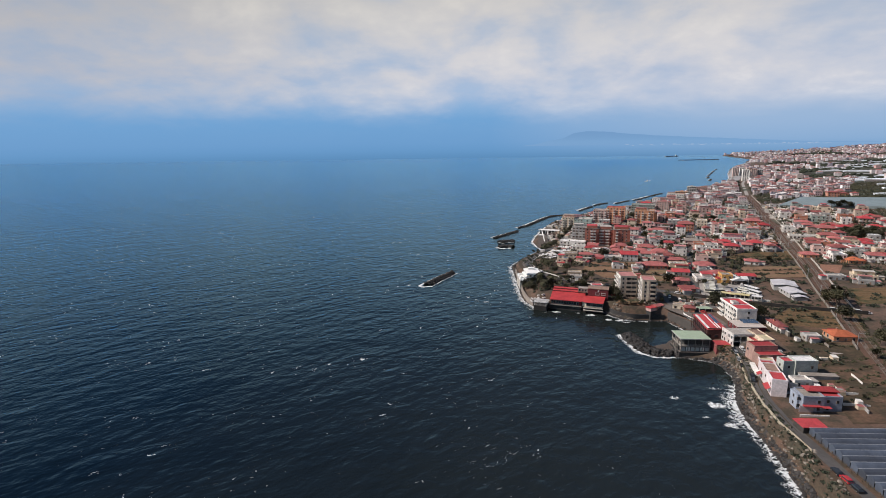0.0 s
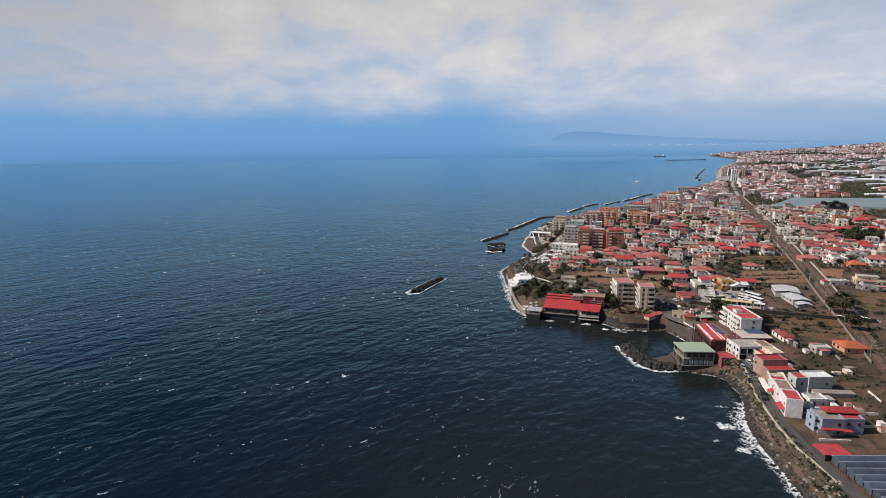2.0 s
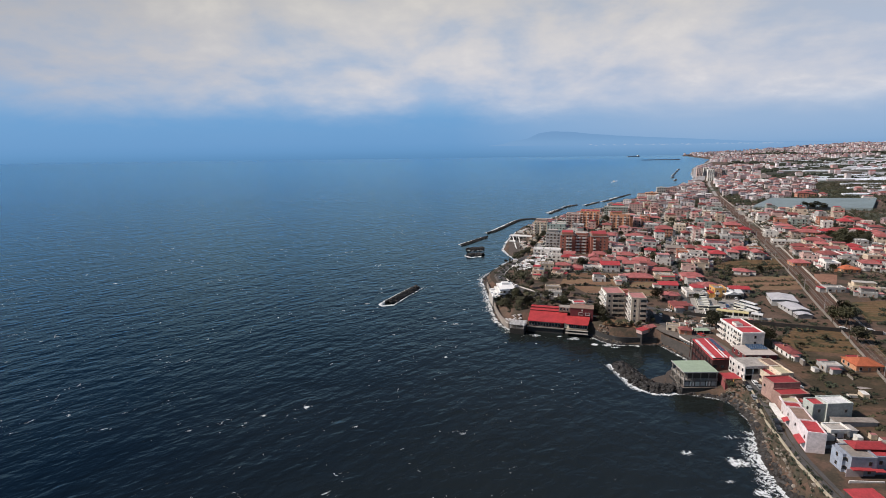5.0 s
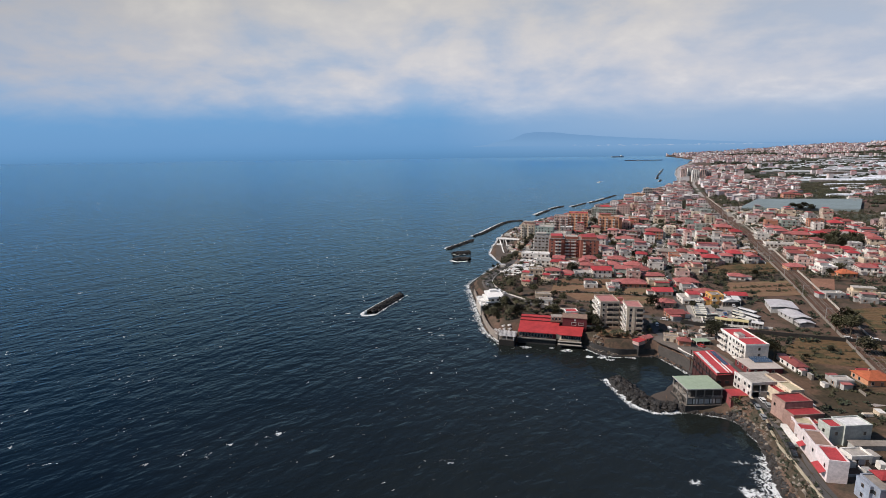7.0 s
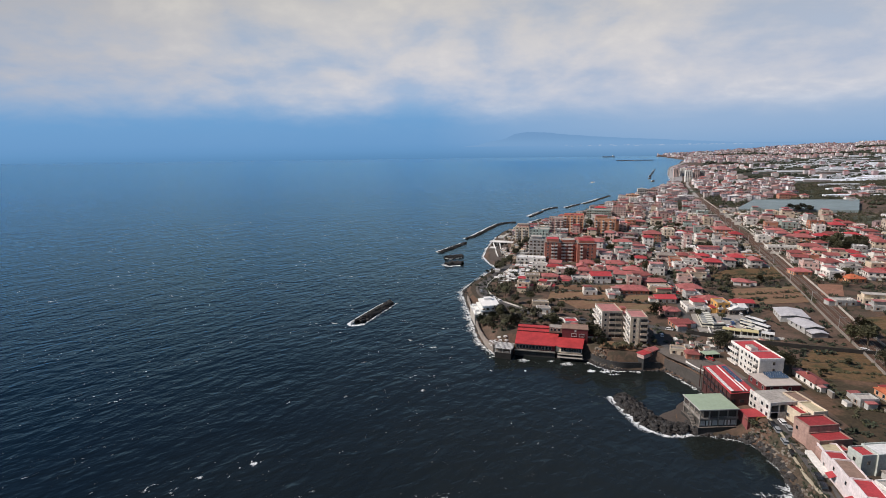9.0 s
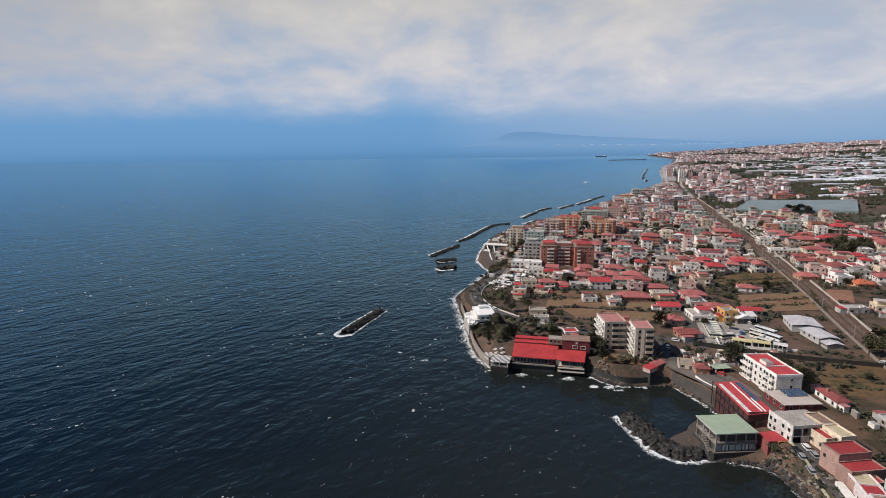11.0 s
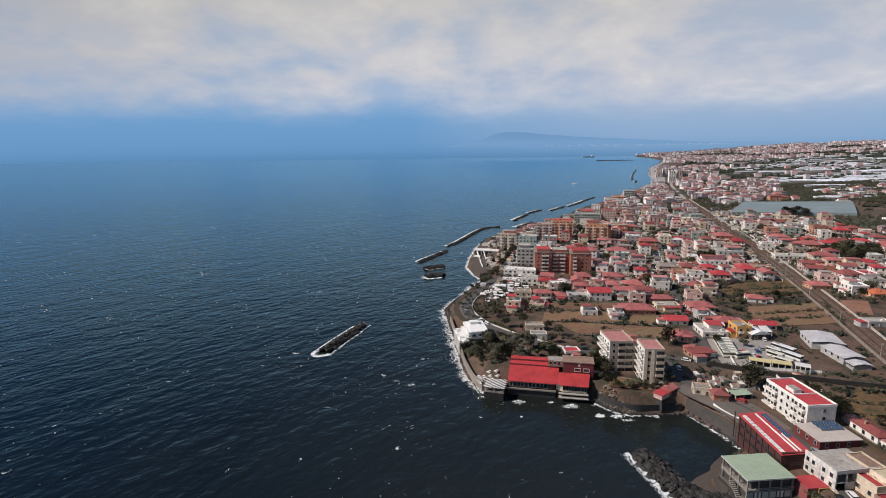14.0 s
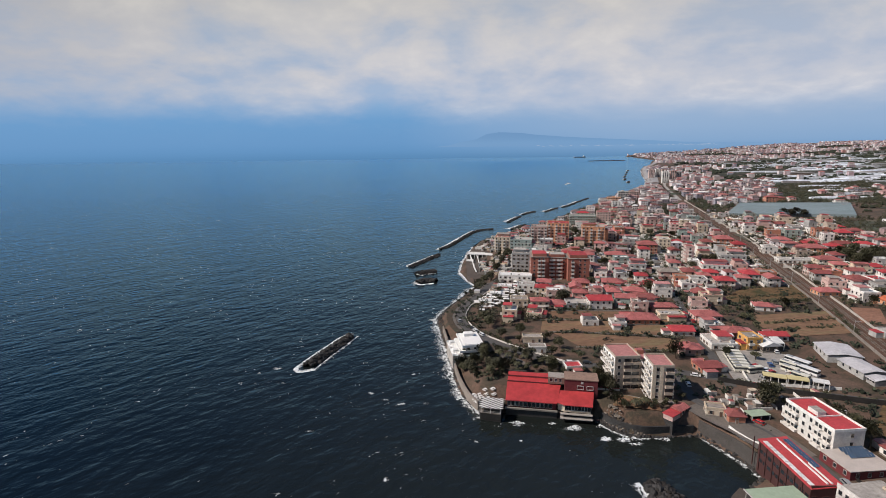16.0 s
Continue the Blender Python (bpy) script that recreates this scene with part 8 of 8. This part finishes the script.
def hedges():
    """Rows of dark bushes along walls, plots and the railway."""
    r2 = random.Random(9)
    s = Solid()
    lines = [[(80, 443), (160, 421)], [(82, 422), (150, 402)], [(90, 399), (146, 384)], [(92, 462), (168, 440)], BACK_ROAD[3:9], [(158, 296), (163, 322)], [(160, 258), (172, 294)], [(188, 242), (204, 280)], [(206, 284), (224, 320)], [(45, 375), (58, 395)], [(58, 378), (72, 392)], [(48, 430), (62, 402)], [(66, 404), (90, 392)], [(35, 378), (46, 373)], [(66, 375), (84, 368)], [(190, 392), (204, 428)], [(236, 388), (254, 426)], [(190, 448), (256, 444)], [(225, 472), (268, 476)], [(232, 328), (246, 364)], [(300, 316), (320, 362)], [(144, 203), (176, 214)], [(146, 211), (178, 222)], [(148, 219), (181, 230)], [(151, 228), (186, 240)], [(154, 238), (182, 246)], [(158, 270), (196, 256)], [(163, 283), (202, 268)], [(166, 306), (210, 290)], [(172, 316), (214, 300)], [(196, 404), (242, 402)], [(200, 414), (246, 412)], [(205, 456), (258, 455)]]
    for line in lines:
        for p in resample(line, 1.3):
            if r2.random() < 0.22:
                continue
            k = r2.uniform(0.7, 1.7) * (0.55 if p[1] < 320 else 0.85)
            x, y = p[0] + r2.uniform(-1.2, 1.2), p[1] + r2.uniform(-1.2, 1.2)
            z = ground_at(x, y)
            for _ in range(26):
                c = Vector((x + r2.gauss(0, 0.5) * k, y + r2.gauss(0, 0.5) * k, z + abs(r2.gauss(0.45, 0.35)) * k))
                u = Vector((r2.gauss(0, 1), r2.gauss(0, 1), r2.gauss(0, 0.7))).normalized()
                w = u.orthogonal().normalized()
                s.poly([c - u * 0.4, c + w * 0.35, c + u * 0.4, c - w * 0.35], LEAF)
    tagged(new("hedges", s.mesh("hedges")), "uneven dark green hedges along walls and plots", "hedge", kind="stuff")


hedges()


def town_trees():
    """Small crowns crowded between the houses farther off."""
    r2 = random.Random(15)
    s = Solid()
    for _ in range(9000):
        u, v = r2.uniform(440, 1250), r2.uniform(16, 520)
        x, y = float(np.interp(u, COAST[:, 1], COAST[:, 0])) + v, u - v * 0.12
        if inland(np.array([x]), np.array([y]))[0] < 12 or from_line(np.array([x]), np.array([y]), RAILWAY)[0] < 8.5 or in_field(x, y, 0) or on_net(x, y, 6) or any(math.hypot(x - a, y - b) < 0.82 * c for a, b, c in TAKEN) or min(from_line(np.array([x]), np.array([y]), road)[0] for road in (STREET, HEAD_ROAD, BACK_ROAD)) < 3.5:
            continue
        z, k = ground_at(x, y), r2.uniform(0.9, 2.4)
        for _ in range(30):
            c = Vector((x + r2.gauss(0, 0.55) * k, y + r2.gauss(0, 0.55) * k, z + max(0.3, r2.gauss(1.2, 0.5) * k)))
            q = Vector((r2.gauss(0, 1), r2.gauss(0, 1), r2.gauss(0, 0.7))).normalized()
            w = q.orthogonal().normalized()
            s.poly([c - q * 0.6, c + w * 0.5, c + q * 0.6, c - w * 0.5], LEAF)
    tagged(new("town_trees", s.mesh("town_trees")), "small dark green trees crowded between houses", "trees", kind="stuff")


town_trees()


def far_plots():
    """Patchwork of small plots on the plain."""
    r2 = random.Random(16)
    skin = surface("plots", (0.050, 0.058, 0.038), 0.95, 0.3, 0.15, 0.02, 0.5, island=True, second=(0.075, 0.062, 0.045), second_at=(0.52, 0.62))
    s = Solid()
    for _ in range(2300):
        u, v = r2.uniform(620, 2700), r2.uniform(150, 1700)
        x, y = float(np.interp(u, COAST[:, 1], COAST[:, 0])) + v, u - v * 0.12
        if from_line(np.array([x]), np.array([y]), RAILWAY)[0] < 45 or on_net(x, y, 45):
            continue
        w, d = r2.uniform(18, 60), r2.uniform(10, 28)
        q = radians(-17)
        pts = []
        for a, b in ((-1, -1), (1, -1), (1, 1), (-1, 1)):
            px, py = x + a * w * math.cos(q) - b * d * math.sin(q), y + a * w * math.sin(q) + b * d * math.cos(q)
            pts.append((px, py, ground_at(px, py) + r2.uniform(0.7, 1.0)))
        s.poly(pts, skin)
    tagged(new("far_plots", s.mesh("far_plots")), "patchwork of green and brown garden plots on the plain", "fields", kind="stuff")


far_plots()


def yard_clutter():
    """Small sheds, lean-tos and low garden walls between the houses."""
    r2 = random.Random(31)
    s = Solid()
    skins = [WALL["white"], WALL["white"], WALL["grey"], ROOF["concrete"], ROOF["red"], SHEET, CONCRETE, WALL["cream"], ROOF["crimson"], ROOF["red"], ROOF["pinktile"], ROOF["brown"]]
    for _ in range(8000):
        u, v = r2.uniform(395, 860), r2.uniform(16, 380)
        x, y = float(np.interp(u, COAST[:, 1], COAST[:, 0])) + v, u - v * 0.12
        if y < 470 + (30 if x < 110 else 0) or not clear(x, y, 0.5):
            continue
        z = ground_at(x, y)
        q = radians(-17 + r2.choice((0, 90)) + r2.uniform(-5, 5))
        wall = r2.random() < 0.5
        w, d, h = (r2.uniform(4, 11), 0.13, r2.uniform(1.0, 1.9)) if wall else (r2.uniform(0.9, 3.2), r2.uniform(0.8, 2.4), r2.uniform(1.6, 3.4))
        foot = [(x + a * math.cos(q) - b * math.sin(q), y + a * math.sin(q) + b * math.cos(q)) for a, b in ((-w, -d), (w, -d), (w, d), (-w, d))]
        s.prism(foot, z - 0.6, z + h, r2.choice(skins[:3] + [CONCRETE]) if wall else r2.choice(skins[:3] + [skins[7]]), None if wall else r2.choice(skins))
    # crowded back yards behind the shore row
    for _ in range(420):
        x, y = r2.uniform(124, 176), r2.uniform(196, 346)
        if from_line(np.array([x]), np.array([y]), RAILWAY)[0] < 10 or from_line(np.array([x]), np.array([y]), SHORE_ROAD)[0] < 4.5 or inland(np.array([x]), np.array([y]))[0] < 10 or any(math.hypot(x - a, y - b) < c * 0.9 for a, b, c in TAKEN) or (139 < x < 160 and 296 < y < 324) or (x > 150 and r2.random() < 0.85):
            continue
        z = ground_at(x, y)
        q = radians(r2.choice((-5, 85)) + r2.uniform(-5, 5))
        wall = r2.random() < 0.45
        w, d, h = (r2.uniform(2, 6), 0.12, r2.uniform(0.8, 1.6)) if wall else (r2.uniform(0.6, 1.9), r2.uniform(0.5, 1.5), r2.uniform(1.2, 2.6))
        foot = [(x + a * math.cos(q) - b * math.sin(q), y + a * math.sin(q) + b * math.cos(q)) for a, b in ((-w, -d), (w, -d), (w, d), (-w, d))]
        s.prism(foot, z - 0.6, z + h, r2.choice(skins[:3] + [CONCRETE, STONE]) if wall else r2.choice(skins[:4] + skins[6:8]), None if wall else r2.choice(skins[:8] + [ROOF["pinktile"], ROOF["brown"], ROOF["brown"]]))
    tagged(new("yard_sheds", s.mesh("yard_sheds")), "small sheds and low garden walls between houses", "outbuildings", kind="stuff")


yard_clutter()

# ---- far off ----


def hills():
    """The hazy ridge across the bay: a glowing backdrop with haze put into its colour."""
    m = bpy.data.materials.new("hazy_ridge_glow")
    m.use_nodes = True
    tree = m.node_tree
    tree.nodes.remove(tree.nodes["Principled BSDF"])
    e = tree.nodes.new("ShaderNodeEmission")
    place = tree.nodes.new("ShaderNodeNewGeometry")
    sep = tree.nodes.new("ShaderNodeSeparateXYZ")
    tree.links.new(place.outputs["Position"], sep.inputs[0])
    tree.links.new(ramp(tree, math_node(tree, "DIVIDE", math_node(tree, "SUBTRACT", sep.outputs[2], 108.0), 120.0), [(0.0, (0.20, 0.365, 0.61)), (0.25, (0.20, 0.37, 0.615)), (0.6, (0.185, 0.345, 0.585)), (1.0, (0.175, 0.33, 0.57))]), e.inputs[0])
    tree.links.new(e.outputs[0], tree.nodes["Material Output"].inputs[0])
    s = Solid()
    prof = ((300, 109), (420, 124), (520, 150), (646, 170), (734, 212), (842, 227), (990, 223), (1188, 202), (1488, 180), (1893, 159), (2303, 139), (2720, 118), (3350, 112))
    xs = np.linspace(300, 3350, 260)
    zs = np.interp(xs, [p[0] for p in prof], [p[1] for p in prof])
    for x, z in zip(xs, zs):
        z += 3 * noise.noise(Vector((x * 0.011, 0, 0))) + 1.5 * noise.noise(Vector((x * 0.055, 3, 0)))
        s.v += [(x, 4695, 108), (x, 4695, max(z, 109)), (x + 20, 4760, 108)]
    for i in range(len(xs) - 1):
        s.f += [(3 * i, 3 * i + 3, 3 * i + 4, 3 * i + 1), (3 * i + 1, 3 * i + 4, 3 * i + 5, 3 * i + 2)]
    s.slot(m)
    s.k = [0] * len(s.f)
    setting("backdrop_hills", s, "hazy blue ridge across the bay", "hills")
    # the pale town at its foot: boxes that glow in a hazed colour
    pale = bpy.data.materials.new("hazy_far_shore_glow")
    pale.use_nodes = True
    pale.node_tree.nodes.remove(pale.node_tree.nodes["Principled BSDF"])
    e = pale.node_tree.nodes.new("ShaderNodeEmission")
    e.inputs[0].default_value = (0.36, 0.48, 0.66, 1)
    pale.node_tree.links.new(e.outputs[0], pale.node_tree.nodes["Material Output"].inputs[0])
    r2 = random.Random(3)
    s = Solid()
    for _ in range(90):
        x, w, h = 1150 + 1700 * r2.random() ** 0.8, r2.uniform(3, 26), r2.uniform(1.0, 4.5)
        z = 100 + r2.uniform(0.0, 10.0)
        s.box(x, 4680, z, x + w, 4684, z + h, pale)
    setting("backdrop_shore", s, "pale specks of a far town under the ridge", "town")


hills()


def cargo_ship():
    t = thing("cargo_ship", 1616, 4850, 0, 5, "cargo ship lying off the coast, its hull colour hazed blue-grey", "ship")
    s = Solid()
    # hull in pale blue: distance haze painted into its colour
    s.prism([(-56, -8), (46, -8), (60, 0), (46, 8), (-56, 8)], -2, 7, WALL["blue"])
    part("hull", s, t)
    s = Solid()
    s.box(34, -7, 7, 45, 7, 15, WALL["white"])
    part("bridge", s, t, "white bridge house")


cargo_ship()


def motor_boat():
    t = thing("motor_boat", 493, 1676, 0, 57, "small white motor boat under way with a short wake", "boat")
    s = Solid()
    s.prism([(-5, -1.6), (2, -1.6), (6, 0), (2, 1.6), (-5, 1.6)], -0.4, 1.3, WALL["white"])
    part("hull", s, t)
    s = Solid()
    s.box(-2, -1.1, 1.3, 1.5, 1.1, 2.6, WALL["white"])
    part("cabin", s, t)


motor_boat()
